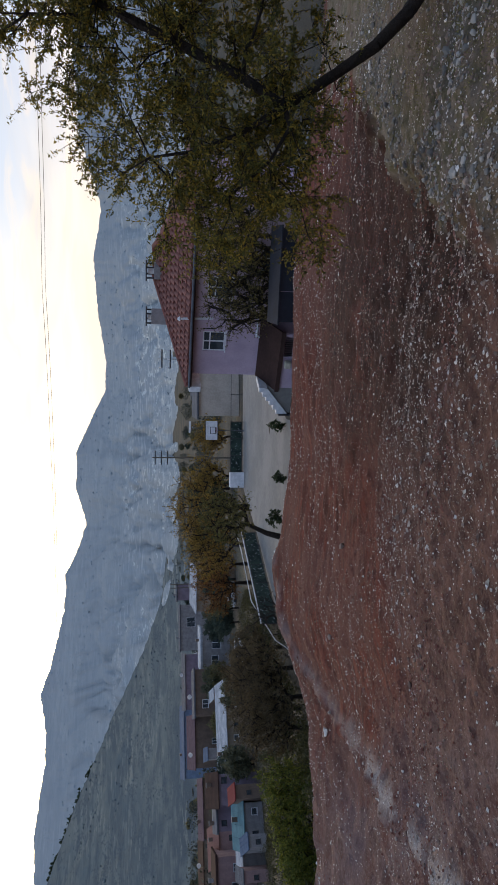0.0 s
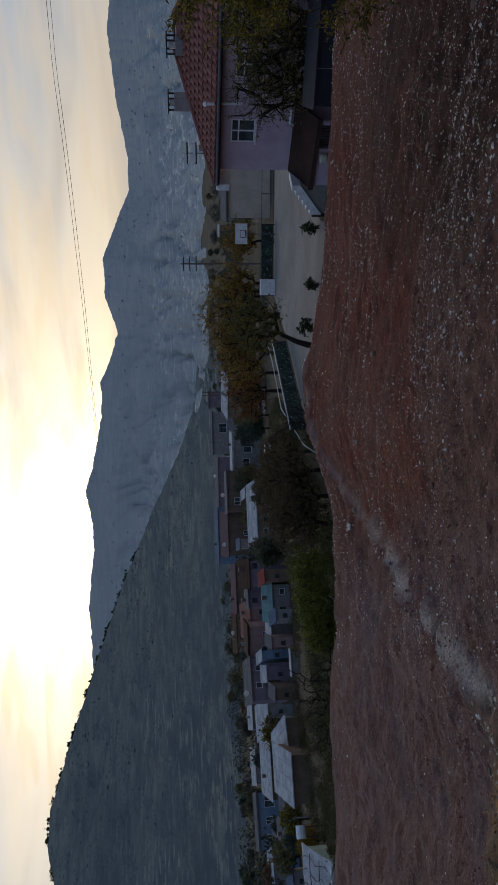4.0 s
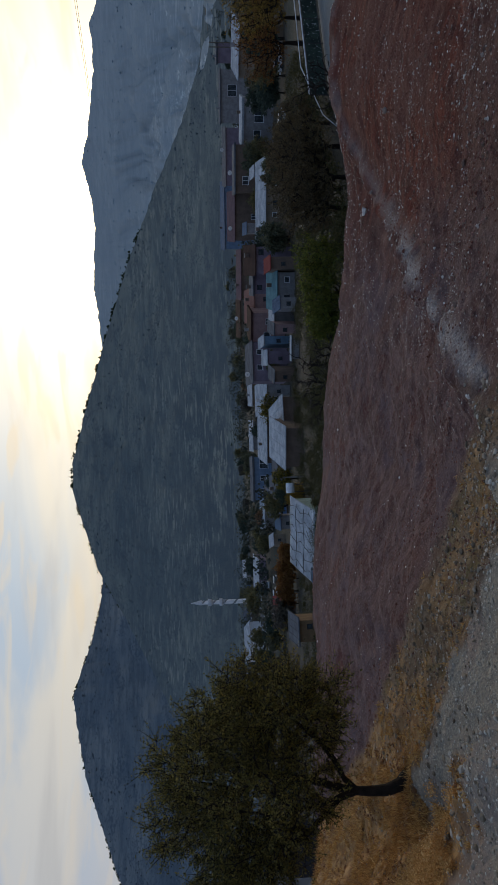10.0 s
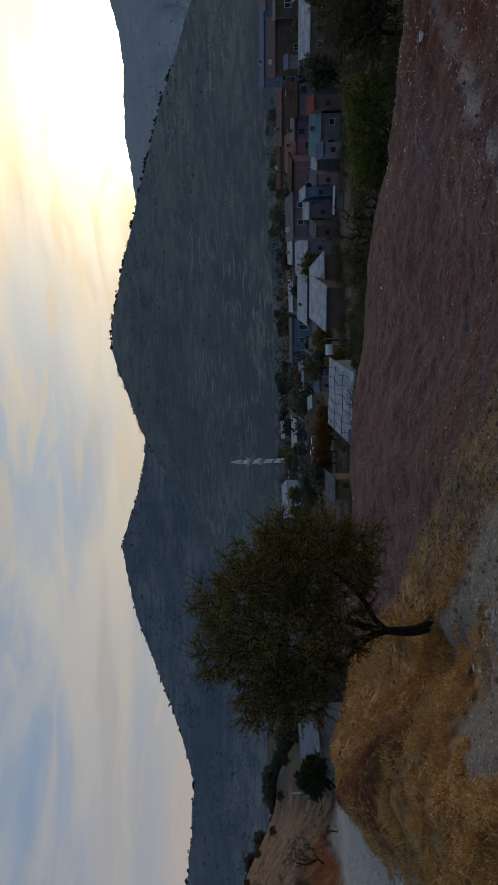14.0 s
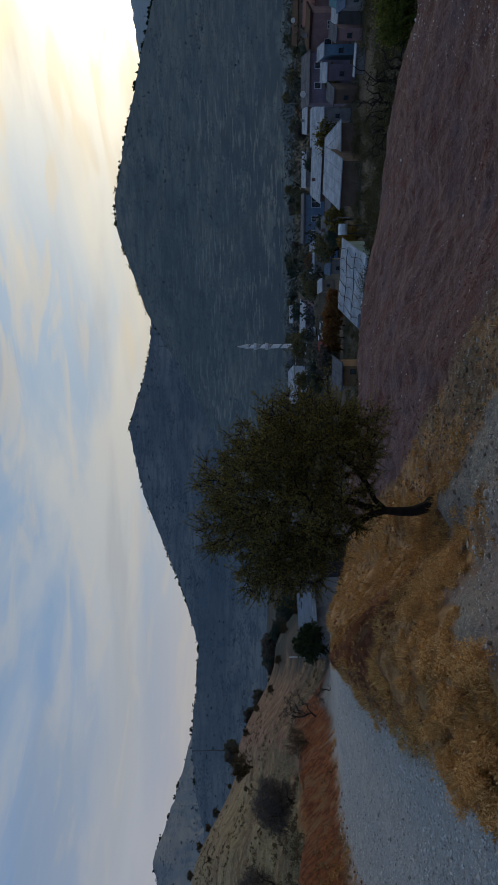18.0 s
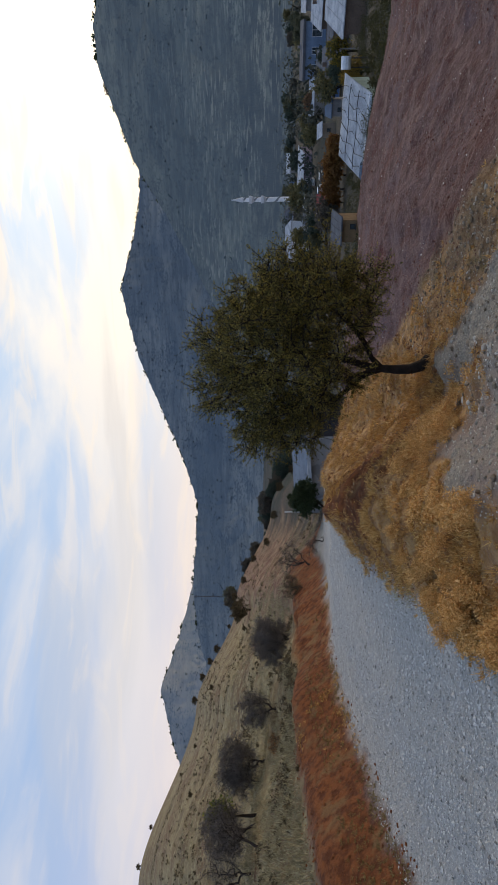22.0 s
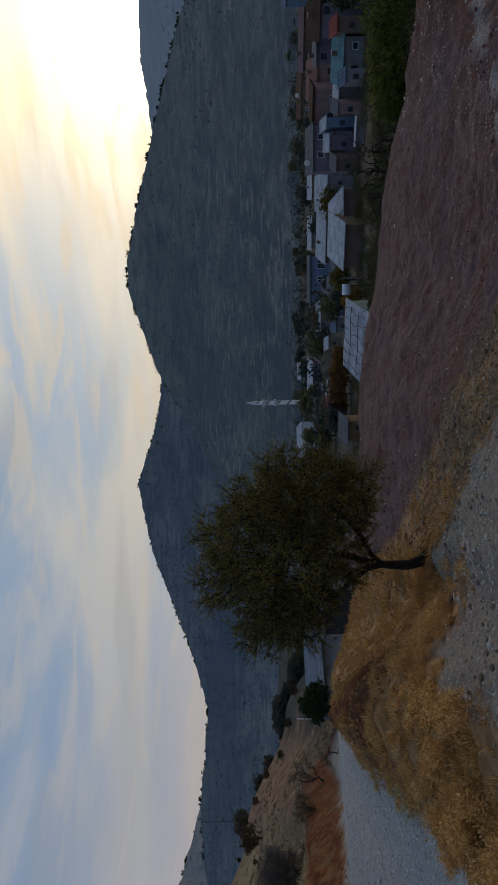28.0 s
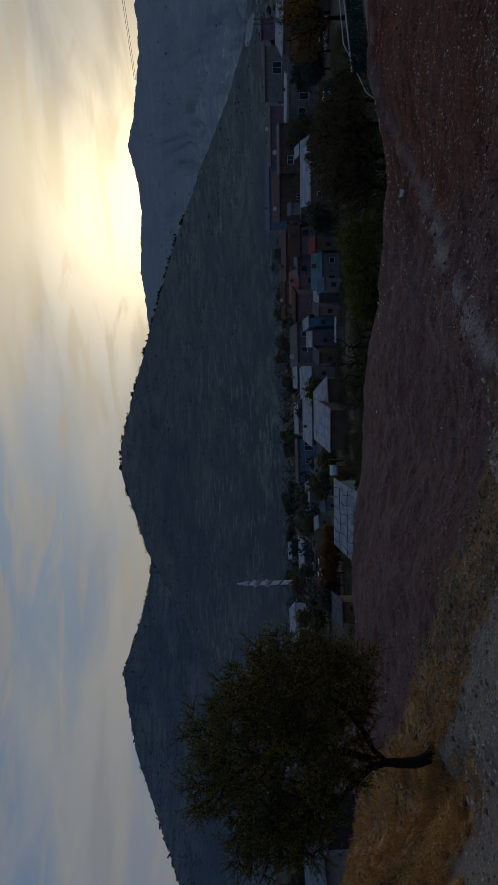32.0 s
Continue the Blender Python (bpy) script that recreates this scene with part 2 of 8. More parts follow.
def part(name, bm, material, parent, label="", smooth_shade=False):
    """Links a bmesh as one mesh object under a thing or a part."""
    me = bpy.data.meshes.new(name)
    bmesh.ops.recalc_face_normals(bm, faces=bm.faces)
    if smooth_shade:
        for fc in bm.faces:
            fc.smooth = True
    bm.to_mesh(me)
    bm.free()
    me.materials.append(material)
    ob = new(name, me)
    if parent is not None:
        ob.parent = parent
    if label:
        tagged(ob, label)
    return ob


def thing(name, m, label, category, group="", kind=""):
    ob = new(name)
    ob.empty_display_size = 0.3
    ob.matrix_world = m
    return tagged(ob, label, category, group, kind)


def box(bm, x0, x1, y0, y1, z0, z1, bevel=0.0):
    vs = [bm.verts.new((x, y, z)) for x in (x0, x1) for y in (y0, y1) for z in (z0, z1)]
    fs = [bm.faces.new([vs[i] for i in q]) for q in ((0, 1, 3, 2), (4, 6, 7, 5), (0, 4, 5, 1), (2, 3, 7, 6), (0, 2, 6, 4), (1, 5, 7, 3))]
    if bevel:
        es = list({e for f in fs for e in f.edges})
        bmesh.ops.bevel(bm, geom=es, offset=bevel, segments=1, affect="EDGES", profile=0.5)
    return vs


def prism(bm, pts, h0, h1, axis="z"):
    """A polygon drawn out along an axis: pts (u, v); axis x takes (y, z), y takes (x, z), z takes (x, y)."""
    def p(u, v, w):
        return {"x": (w, u, v), "y": (u, w, v), "z": (u, v, w)}[axis]
    a = [bm.verts.new(p(u, v, h0)) for u, v in pts]
    b = [bm.verts.new(p(u, v, h1)) for u, v in pts]
    bm.faces.new(a)
    bm.faces.new(b)
    for i in range(len(pts)):
        j = (i + 1) % len(pts)
        bm.faces.new((a[i], a[j], b[j], b[i]))


def tube(bm, pts, radii, sides=6):
    """A bent, tapered round bar."""
    rings = []
    for i, p in enumerate(pts):
        p = Vector(p)
        d = (Vector(pts[min(i + 1, len(pts) - 1)]) - Vector(pts[max(i - 1, 0)])).normalized()
        u = d.orthogonal().normalized()
        w = d.cross(u)
        rings.append([bm.verts.new(p + (u * math.cos(2 * math.pi * k / sides) + w * math.sin(2 * math.pi * k / sides)) * radii[i]) for k in range(sides)])
    for a, b in zip(rings, rings[1:]):
        # the ring that starts nearest keeps the bar from twisting
        s = min(range(sides), key=lambda q: (b[q].co - a[0].co).length)
        for k in range(sides):
            bm.faces.new((a[k], a[(k + 1) % sides], b[(k + 1 + s) % sides], b[(k + s) % sides]))
    bm.faces.new(rings[0])
    bm.faces.new(rings[-1])


# ---- the lie of the land ----
NODES = [0, 3, 6, 9, 13, 20, 24, 30, 45, 70, 120, 200, 400, 900, 5000]
PROFILES = {}
PROFILES[-180] = [0, 0, 0, 0.1, 0.2, 0.5, 0.8, 1.2, 2, 4, 8, 14, 30, 50, 50]
PROFILES[-150] = [0, 0, 0, 0.1, 0.5, 1.2, 1.8, 2.6, 5, 9, 16, 28, 45, 40, 0]
PROFILES[-128] = [0, -0.1, -0.3, 0.2, 1.2, 2.2, 2.8, 3.8, 7, 12, 22, 37, 55, 40, 0]
PROFILES[-112] = [0, -0.1, -0.3, 0.2, 0.68, 1.3, 1.7, 2.5, 5, 9.5, 18, 30.4, 45, 30, 0]
PROFILES[-100] = [0, -0.1, -0.4, -0.2, 0.3, 0.55, 0.7, 1.1, 2.3, 5.2, 11, 17.8, 12, -10, -40]
PROFILES[-92] = [0, -0.1, -0.45, -0.45, -0.3, -0.1, 0, 0.1, 0.4, 1.4, 4.2, 5.5, 0, -20, -40]
PROFILES[-84] = [0, -0.05, -0.35, -0.25, 0.12, -0.5, -1, -1.8, -2.8, -3, -2.2, -6, -15, -25, -40]
PROFILES[-75] = [0, -0.15, -0.6, -1.0, -1.45, -1.7, -1.8, -3.5, -6, -9, -14, -18, -25, -34, -40]
PROFILES[-60] = [0, -0.2, -0.8, -1.3, -1.7, -2.1, -2.3, -4.5, -7.6, -10.5, -15, -18, -25, -34, -40]
PROFILES[-45] = [0, -0.25, -0.95, -1.65, -2.25, -2.7, -2.85, -5.4, -7.6, -10.5, -15, -18, -25, -34, -40]
PROFILES[-24] = [0, -0.2, -0.9, -1.6, -2.3, -2.85, -4.3, -6, -7.6, -10.5, -15, -18, -25, -34, -40]
PROFILES[-14] = [0, -0.2, -0.85, -1.4, -1.85, -2.2, -3.6, -5.3, -6.4, -9, -14, -18, -25, -34, -40]
PROFILES[0] = [0, -0.2, -0.85, -1.45, -2.0, -2.65, -4.2, -5.15, -5.15, -7.5, -13, -18, -25, -34, -40]
PROFILES[15] = [0, -0.15, -0.85, -1.4, -1.95, -2.6, -4.2, -5.15, -5.15, -7, -12, -17, -24, -34, -40]
PROFILES[32] = [0, -0.1, -0.7, -1.3, -1.9, -3.0, -3.8, -5, -6, -8, -12, -17, -24, -34, -40]
PROFILES[60] = [0, 0, -0.3, -0.6, -0.9, -1.4, -1.8, -2.4, -3.5, -5, -9, -14, -20, -30, -40]
PROFILES[180] = PROFILES[-180]
HEADINGS = sorted(PROFILES)
TABLE = np.array([PROFILES[k] for k in HEADINGS], float)
FINE = np.geomspace(1.0, 5001.0, 500) - 1.0
TABLE = np.array([np.interp(np.log1p(FINE), np.log1p(NODES), row) for row in TABLE])
for _ in range(3):
    TABLE[:, 1:-1] = (TABLE[:, :-2] + 2 * TABLE[:, 1:-1] + TABLE[:, 2:]) / 4
ROAD = [(40, -6), (12, -4.2), (3, -3.2), (-2, -2.9), (-6.5, -2.6), (-10.5, -2.0), (-14.5, -1.15), (-18.5, 0.2), (-23, 1.6), (-30, 3.0)]
WASH = [(-10.55, 3.15), (-10.2, 2.55), (-9.7, 2.15), (-9.5, 1.75)]
ROAD_Z, ROAD_HALF = -0.5, 1.75
BERM = [(-3.0, 2.5), (-3.75, 4.8), (-4.25, 6.3), (-4.85, 8.6), (-5.6, 11.7), (-6.1, 14.8), (-5.9, 16.8), (-5.1, 18.5), (-3.5, 19.6)]


def to_line(x, y, line):
    """The distance to a bent line, and the side (plus: to the left of its way)."""
    best = np.full(np.shape(x), 1e9)
    side = np.zeros(np.shape(x))
    for (ax, ay), (bx, by) in zip(line, line[1:]):
        dx, dy = bx - ax, by - ay
        t = np.clip(((x - ax) * dx + (y - ay) * dy) / (dx * dx + dy * dy), 0, 1)
        px, py = x - ax - t * dx, y - ay - t * dy
        d = np.hypot(px, py)
        near = d < best
        best = np.where(near, d, best)
        side = np.where(near, np.sign(dx * py - dy * px), side)
    return best, side


def rough_height(x, y):
    r, az = np.hypot(x, y), np.degrees(np.arctan2(x, y))
    k = np.clip(np.searchsorted(HEADINGS, az, side="right") - 1, 0, len(HEADINGS) - 2)
    ka = np.array(HEADINGS, float)
    u = (az - ka[k]) / (ka[k + 1] - ka[k])
    u = u * u * (3 - 2 * u)
    f = np.interp(r, FINE, np.arange(len(FINE)))
    i = np.clip(f.astype(int), 0, len(FINE) - 2)
    v = f - i
    lo = TABLE[k, i] * (1 - v) + TABLE[k, i + 1] * v
    hi = TABLE[k + 1, i] * (1 - v) + TABLE[k + 1, i + 1] * v
    return lo * (1 - u) + hi * u


def shoulder_edge(az):
    """How far the grey stony shoulder of the track reaches, by heading."""
    return np.interp(az, [-100, -90.6, -86, -83.5, -80.5, -79, -76, -72, -69, -66, -61.5, -57, -53, -45, -40], [4.4, 5.5, 5.9, 6.7, 7.2, 9.8, 11.0, 11.2, 9.9, 8.9, 8.0, 7.0, 6.1, 4.7, 3.9])


def right_edge(az, r):
    """Degrees past the border of the paler stony ground by the nearer almond tree."""
    return az - (20.5 + 1.3 * np.clip(r - 4, -2, 7))


def height(x, y):
    """The ground's height, with the road cut, the ridge of spoil and the unevenness."""
    x, y = np.asarray(x, float), np.asarray(y, float)
    r = np.hypot(x, y)
    z = rough_height(x, y)
    d, side = to_line(x, y, BERM)
    wide_noise = fbm(x * 0.9, y * 0.9, 3, 1) - 0.5
    lip = fbm(x * 3.1, y * 3.1, 3, 2) - 0.5
    z = z + np.exp(-(d / 0.34) ** 2) * (0.15 + 0.26 * wide_noise + 0.16 * lip) * smooth(3.2, 4.2, r)
    z = z - smooth(0.0, 0.6, d + 0.25 * lip) * np.where(side > 0, 0.38, 0.0) * smooth(3.0, 6.0, r) * smooth(20, 14, r) * (y > 2)
    az = np.degrees(np.arctan2(x, y))
    z = z + 0.14 * smooth(shoulder_edge(az) + 0.5, shoulder_edge(az) - 0.3, r + 1.2 * (fbm(x * 1.1, y * 1.1, 3, 2) - 0.5)) * smooth(-77, -70, az) * smooth(-38, -48, az) * smooth(3.0, 5.0, r)
    z = z + 0.13 * smooth(-1.0, 1.6, right_edge(az, r) + 9 * lip) * smooth(3.0, 4.2, r) * smooth(14, 9, r) * (az < 120)
    # clods and trodden hummocks of the lower field
    lower = smooth(-14, -26, az) * smooth(-78, -70, az) * smooth(5.5, 8.0, r) * smooth(30, 25, r)
    drag = x * 0.80 - y * 0.60
    z = z + lower * ((fbm(x * 1.9 + 4, y * 1.9, 4, 1) - 0.5) * 0.16 + (fbm(drag * 3.2, (x * 0.6 + y * 0.8) * 0.5, 3, 0) - 0.5) * 0.10)
    # furrows and old wheel marks over the red field
    open_field = smooth(6.0, 9.0, r) * smooth(26, 20, r) * smooth(-62, -50, az) * smooth(30, 24, az)
    across = y * 0.96 - x * 0.28 + 0.9 * (fbm(x * 0.25, y * 0.25, 3, 3) - 0.5)
    z = z + open_field * 0.026 * np.sin(across * 9.0 + 5 * fbm(x * 0.7, y * 0.7, 3, 1)) * smooth(0.45, 0.65, fbm(x * 0.5 + 3, y * 0.5, 3, 0)) * smooth(-36, -20, az)
    wheel = np.abs(x * 0.55 + y * 0.83 - 8.3 + 0.5 * np.sin(x * 0.5))
    z = z - 0.05 * (np.exp(-(wheel / 0.16) ** 2) + np.exp(-((wheel - 1.5) / 0.16) ** 2)) * smooth(-45, -30, az) * smooth(26, 18, az) * smooth(4.5, 6.0, r)
    near = smooth(60, 24, r)
    tx, ty = 11.5 * np.sin(np.radians(-71.9)), 11.5 * np.cos(np.radians(-71.9))
    z = z + 0.17 * np.exp(-((x - tx) ** 2 + (y - ty) ** 2) / 3.2)
    z = z + near * (fbm(x * 0.35, y * 0.35, 3, 2) - 0.5) * 0.35 * smooth(3, 9, r)
    z = z + smooth(26, 13, r) * (fbm(x * 2.6, y * 2.6, 3, 0) - 0.5) * 0.10
    z = z + smooth(14, 8, r) * (fbm(x * 9.0, y * 9.0, 2, 3) - 0.5) * 0.06
    z = z + smooth(60, 160, r) * (fbm(x * 0.01, y * 0.01, 4, 1) - 0.5) * 5
    slope_side = smooth(-84, -90, az) * smooth(15, 20, r) * smooth(110, 60, r)
    z = z + slope_side * ((fbm(x * 0.8, y * 0.8, 4, 0) - 0.5) * 0.34 + (fbm(x * 0.22 + 5, y * 0.22, 3, 2) - 0.5) * 0.8)
    wash, _ = to_line(x, y, WASH)
    z = z - 0.17 * np.exp(-(wash / 0.24) ** 2) * (0.7 + 0.8 * lip)
    lump = smooth(-66, -74, az) * smooth(-102, -94, az) * smooth(0.0, 1.0, r - shoulder_edge(az)) * smooth(27, 22, r)
    z = z + lump * ((fbm(x * 1.7, y * 1.7, 3, 1) - 0.5) * 0.34 + (fbm(x * 4.0, y * 4.0, 3, 2) - 0.5) * 0.16)
    d, side = to_line(x, y, ROAD)
    cut = smooth(ROAD_HALF + np.where(side > 0, 1.25, 1.0), ROAD_HALF - 0.1, d) * smooth(34, 26, r)
    ruts = 0.03 * np.cos(d * 3.6) + (fbm(x * 1.2, y * 1.2, 3, 3) - 0.5) * 0.06
    return z * (1 - cut) + (ROAD_Z - 0.1 * np.maximum(0, -x - 17.5) + ruts) * cut


def ground_at(x, y):
    return float(height(np.array([x]), np.array([y]))[0])


def polar(az, r):
    a = radians(az)
    return r * math.sin(a), r * math.cos(a)

# ---- ground ----


def zones(x, y):
    """How far each kind of surface covers a place, 0 to 1."""
    r, az = np.hypot(x, y), np.degrees(np.arctan2(x, y))
    wob = (fbm(x * 0.5, y * 0.5, 4, 0) - 0.5)
    fine = (fbm(x * 2.2, y * 2.2, 4, 2) - 0.5)
    d, side = to_line(x, y, ROAD)
    road = smooth(ROAD_HALF + 0.35, ROAD_HALF - 0.1, d + fine * 0.4) * smooth(34, 26, r)
    bank = np.where(side > 0, smooth(ROAD_HALF, ROAD_HALF + 0.4, d + fine * 0.4) * smooth(ROAD_HALF + 1.65, ROAD_HALF + 1.2, d + fine * 0.8), 0) * (x < -4) * smooth(40, 30, r)
    hill = smooth(-82, -88, az + wob * 8) * np.where(side > 0, smooth(7, 9, r), smooth(14, 17, r)) * (az < -76) * (1 - bank) * smooth(ROAD_HALF + 0.9, ROAD_HALF + 1.3, d)
    inner = shoulder_edge(az) + wob * 1.6 + fine * 0.8
    outer = np.interp(az, [-76, -74, -69, -62.5, -55, -45, -36], [24, 21, 16, 12.1, 10.0, 8.2, 5.8]) + wob * 2
    mound = smooth(-36, -44, az + wob * 8) * smooth(-106, -98, az) * smooth(-0.25, 0.35, r - inner) * smooth(0.6, -0.6, r - outer) * (1 - road)
    verge = mound * smooth(-72, -64, az) * (1 - road)
    mound = mound * (1 - smooth(-71, -62, az) * smooth(0.60, 0.46, fbm(x * 1.4 + 2, y * 1.4, 4, 3) - 0.05))
    mound = mound * (1 - 0.6 * smooth(-70, -61, az))
    mound = mound * np.maximum(smooth(0.34, 0.48, fbm(x * 0.8 + 3, y * 0.8, 3, 1) + 0.10), smooth(-62, -70, az))
    patch = smooth(0.52, 0.60, fbm(x * 0.55 + 9, y * 0.55 + 2, 3, 3)) * smooth(-79, -82, az) * smooth(4.2, 5.2, r) * (r < 9) * (az > -100) * (1 - road)
    px, py = 9.0 * np.sin(np.radians(-77.2)), 9.0 * np.cos(np.radians(-77.2))
    tuft = smooth(1.25, 0.75, np.hypot((x - px) * 0.42, (y - py) * 1.5) + fine)
    mound = np.maximum(mound, np.maximum(patch, tuft))
    shoulder = smooth(-39, -48, az + wob * 8) * smooth(0.5, -0.3, r - inner) * (1 - mound) * (1 - road) * (az > -130)
    b, bs = to_line(x, y, BERM)
    chalk = np.exp(-((b * np.where(bs > 0, 1, -1) + 0.20 + 0.3 * fine) / np.interp(r, [5, 9], [0.11, 0.19])) ** 2) * smooth(0.36, 0.48, fbm(x * 1.1, y * 1.1, 4, 3)) * smooth(5.0, 5.6, r) * (0.35 + 0.65 * smooth(15, 9, r)) * (r < 20)
    right = smooth(-1.2, 1.2, right_edge(az, r) + fine * 10) * smooth(24, 19, r) * (az < 120)
    red = smooth(5.5, 9.5, r + wob * 5) * (1 - right) * smooth(-72, -60, az + wob * 8)
    valley = smooth(22, 27, r) * (1 - hill) * (1 - bank)
    clay = smooth(-90, -87.5, az) * smooth(-77, -80, az) * smooth(0.40, 0.50, fbm(x * 1.3, y * 1.3 + 5, 4, 2)) * smooth(17, 15, r) * smooth(9, 10, r)
    here = smooth(3.0, 2.2, r + wob * 1.5) * (1 - road)
    shoulder = np.maximum(shoulder, here)
    right, red = right * (1 - here), red * (1 - here)
    return dict(road=road, bank=bank, hill=hill, mound=mound, shoulder=shoulder, chalk=chalk, right=right, red=red, valley=valley, clay=clay, dark_patch=smooth(-8, 8, az + wob * 12) * smooth(34, 26, az + wob * 10) * smooth(3.2, 5.0, r) * smooth(18, 11, r + wob * 4) * smooth(0.30, 0.46, fbm(x * 0.5 + 7, y * 0.5, 3, 2) + 0.10), mauve=smooth(-18, -34, az + wob * 14) * (1 - shoulder) * smooth(28, 24, r), verge=verge, rosy=hill * smooth(-94, -91.5, az + wob * 9))


def ground_material():
    m = Mat("earth", 0.95)
    fine, mid, big = m.noise(38, 5, 0.65), m.noise(5.5, 5, 0.6), m.noise(0.55, 4, 0.55)
    ploughed = m.noise(2.0, 5, 0.65, (0.7, 2.0, 1), 0.6)
    stony = m.mix(m.span(mid, 0.35, 0.65), (0.072, 0.030, 0.022), (0.150, 0.070, 0.054))
    stony = m.mix(m.span(fine, 0.54, 0.74), stony, (0.20, 0.14, 0.125))
    red = m.mix(m.span(ploughed, 0.34, 0.66), (0.066, 0.014, 0.008), (0.160, 0.036, 0.021))
    red = m.mix(m.span(big, 0.42, 0.62), red, (0.118, 0.040, 0.030))
    red = m.mix(m.span(m.noise(1.3, 5, 0.7, (0.6, 1.8, 1), 0.8), 0.50, 0.66, 0.0, 0.75), red, (0.066, 0.022, 0.017))
    red = m.mix(m.span(fine, 0.56, 0.72, 0.0, 0.8), red, (0.16, 0.078, 0.060))
    out = m.mix(m.attr("red"), stony, red)
    # much darker earth in ragged patches towards the nearer almond tree
    out = m.mix(m.math("MULTIPLY", m.attr("dark_patch"), 0.9), out, m.mix(m.span(mid, 0.35, 0.65), (0.022, 0.008, 0.005), (0.050, 0.016, 0.010)))
    mauve = m.mix(m.span(ploughed, 0.34, 0.66), (0.086, 0.044, 0.040), (0.165, 0.098, 0.090))
    mauve = m.mix(m.span(m.noise(1.1, 6, 0.7, (0.9, 1.6, 1), 0.6), 0.50, 0.64, 0.0, 0.8), mauve, (0.088, 0.030, 0.025))
    dragged = m.noise(1.5, 5, 0.65, (1.9, 0.5, 1), 0.5)
    mauve = m.mix(m.span(dragged, 0.50, 0.66, 0.0, 0.7), mauve, (0.200, 0.135, 0.122))
    mauve = m.mix(m.span(m.noise(0.42, 4, 0.6), 0.50, 0.62, 0.0, 0.65), mauve, (0.125, 0.088, 0.098))
    mauve = m.mix(m.span(m.noise(0.75, 5, 0.7), 0.56, 0.66, 0.0, 0.7), mauve, (0.105, 0.028, 0.022))
    mauve = m.mix(m.span(m.noise(22, 5, 0.75), 0.52, 0.66), mauve, (0.23, 0.165, 0.155))
    mauve = m.mix(m.span(m.noise(16, 5, 0.75), 0.56, 0.70), mauve, (0.048, 0.024, 0.022))
    out = m.mix(m.math("MULTIPLY", m.attr("mauve"), 0.85), out, mauve)
    grassy = m.mix(m.span(mid, 0.4, 0.62), (0.165, 0.130, 0.100), (0.105, 0.090, 0.050))
    out = m.mix(m.math("MULTIPLY", m.attr("right"), m.span(big, 0.3, 0.6, 0.55, 1.0)), out, grassy)
    grey = m.mix(m.span(mid, 0.36, 0.64), (0.35, 0.295, 0.23), (0.50, 0.435, 0.345))
    grey = m.mix(m.span(fine, 0.42, 0.62, 0.0, 0.6), (0.24, 0.205, 0.165), grey)
    grey = m.mix(m.span(m.noise(1.1, 5, 0.6), 0.46, 0.64, 0.0, 0.75), grey, (0.27, 0.20, 0.165))
    grey = m.mix(m.span(m.noise(12, 5, 0.75), 0.52, 0.66, 0.0, 0.6), grey, (0.19, 0.155, 0.13))
    out = m.mix(m.attr("shoulder"), out, grey)
    out = m.mix(m.math("MULTIPLY", m.attr("chalk"), 0.85), out, m.mix(m.span(fine, 0.4, 0.65), (0.27, 0.225, 0.21), (0.46, 0.415, 0.39)))
    tan = m.mix(m.span(mid, 0.38, 0.62), (0.150, 0.088, 0.048), (0.240, 0.160, 0.098))
    tan = m.mix(m.span(m.noise(1.9, 5, 0.7), 0.50, 0.64, 0.0, 0.8), tan, (0.17, 0.125, 0.055))
    out = m.mix(m.attr("verge"), out, tan)
    straw = m.mix(m.span(mid, 0.38, 0.62), (0.29, 0.145, 0.052), (0.46, 0.265, 0.110))
    straw = m.mix(m.span(fine, 0.5, 0.68, 0.0, 0.7), straw, (0.30, 0.22, 0.145))
    straw = m.mix(m.span(m.noise(2.4, 6, 0.7), 0.52, 0.64, 0.0, 0.6), straw, (0.21, 0.095, 0.045))
    out = m.mix(m.attr("mound"), out, straw)
    field = m.mix(m.span(m.noise(0.16, 5, 0.6), 0.36, 0.64), (0.15, 0.085, 0.045), (0.25, 0.19, 0.10))
    field = m.mix(m.span(m.noise(1.7, 5, 0.7), 0.45, 0.68), field, (0.36, 0.30, 0.17))
    field = m.mix(m.span(m.noise(0.5, 6, 0.7), 0.50, 0.64, 0.0, 0.7), field, (0.125, 0.092, 0.055))
    field = m.mix(m.span(m.noise(4.0, 5, 0.75), 0.52, 0.66, 0.0, 0.6), field, (0.14, 0.105, 0.06))
    out = m.mix(m.attr("hill"), out, field)
    rosy = m.mix(m.span(m.noise(0.9, 5, 0.7), 0.4, 0.62), (0.15, 0.075, 0.048), (0.28, 0.185, 0.115))
    out = m.mix(m.attr("rosy"), out, rosy)
    vale = m.mix(m.span(m.noise(0.05, 5, 0.6), 0.38, 0.62), (0.034, 0.032, 0.026), (0.066, 0.056, 0.044))
    vale = m.mix(m.span(m.noise(0.02, 6, 0.65), 0.46, 0.60), vale, (0.022, 0.030, 0.026))
    vale = m.mix(m.span(m.noise(0.018, 5, 0.6, (1, 3.5, 1), 0.5), 0.62, 0.74, 0.0, 0.5), vale, (0.10, 0.092, 0.075))
    out = m.mix(m.attr("valley"), out, vale)
    clay = m.mix(m.span(mid, 0.38, 0.62), (0.095, 0.028, 0.009), (0.20, 0.066, 0.021))
    clay = m.mix(m.span(m.noise(1.6, 5, 0.65), 0.5, 0.64, 0.0, 0.7), clay, (0.20, 0.12, 0.055))
    out = m.mix(m.attr("clay"), out, clay)
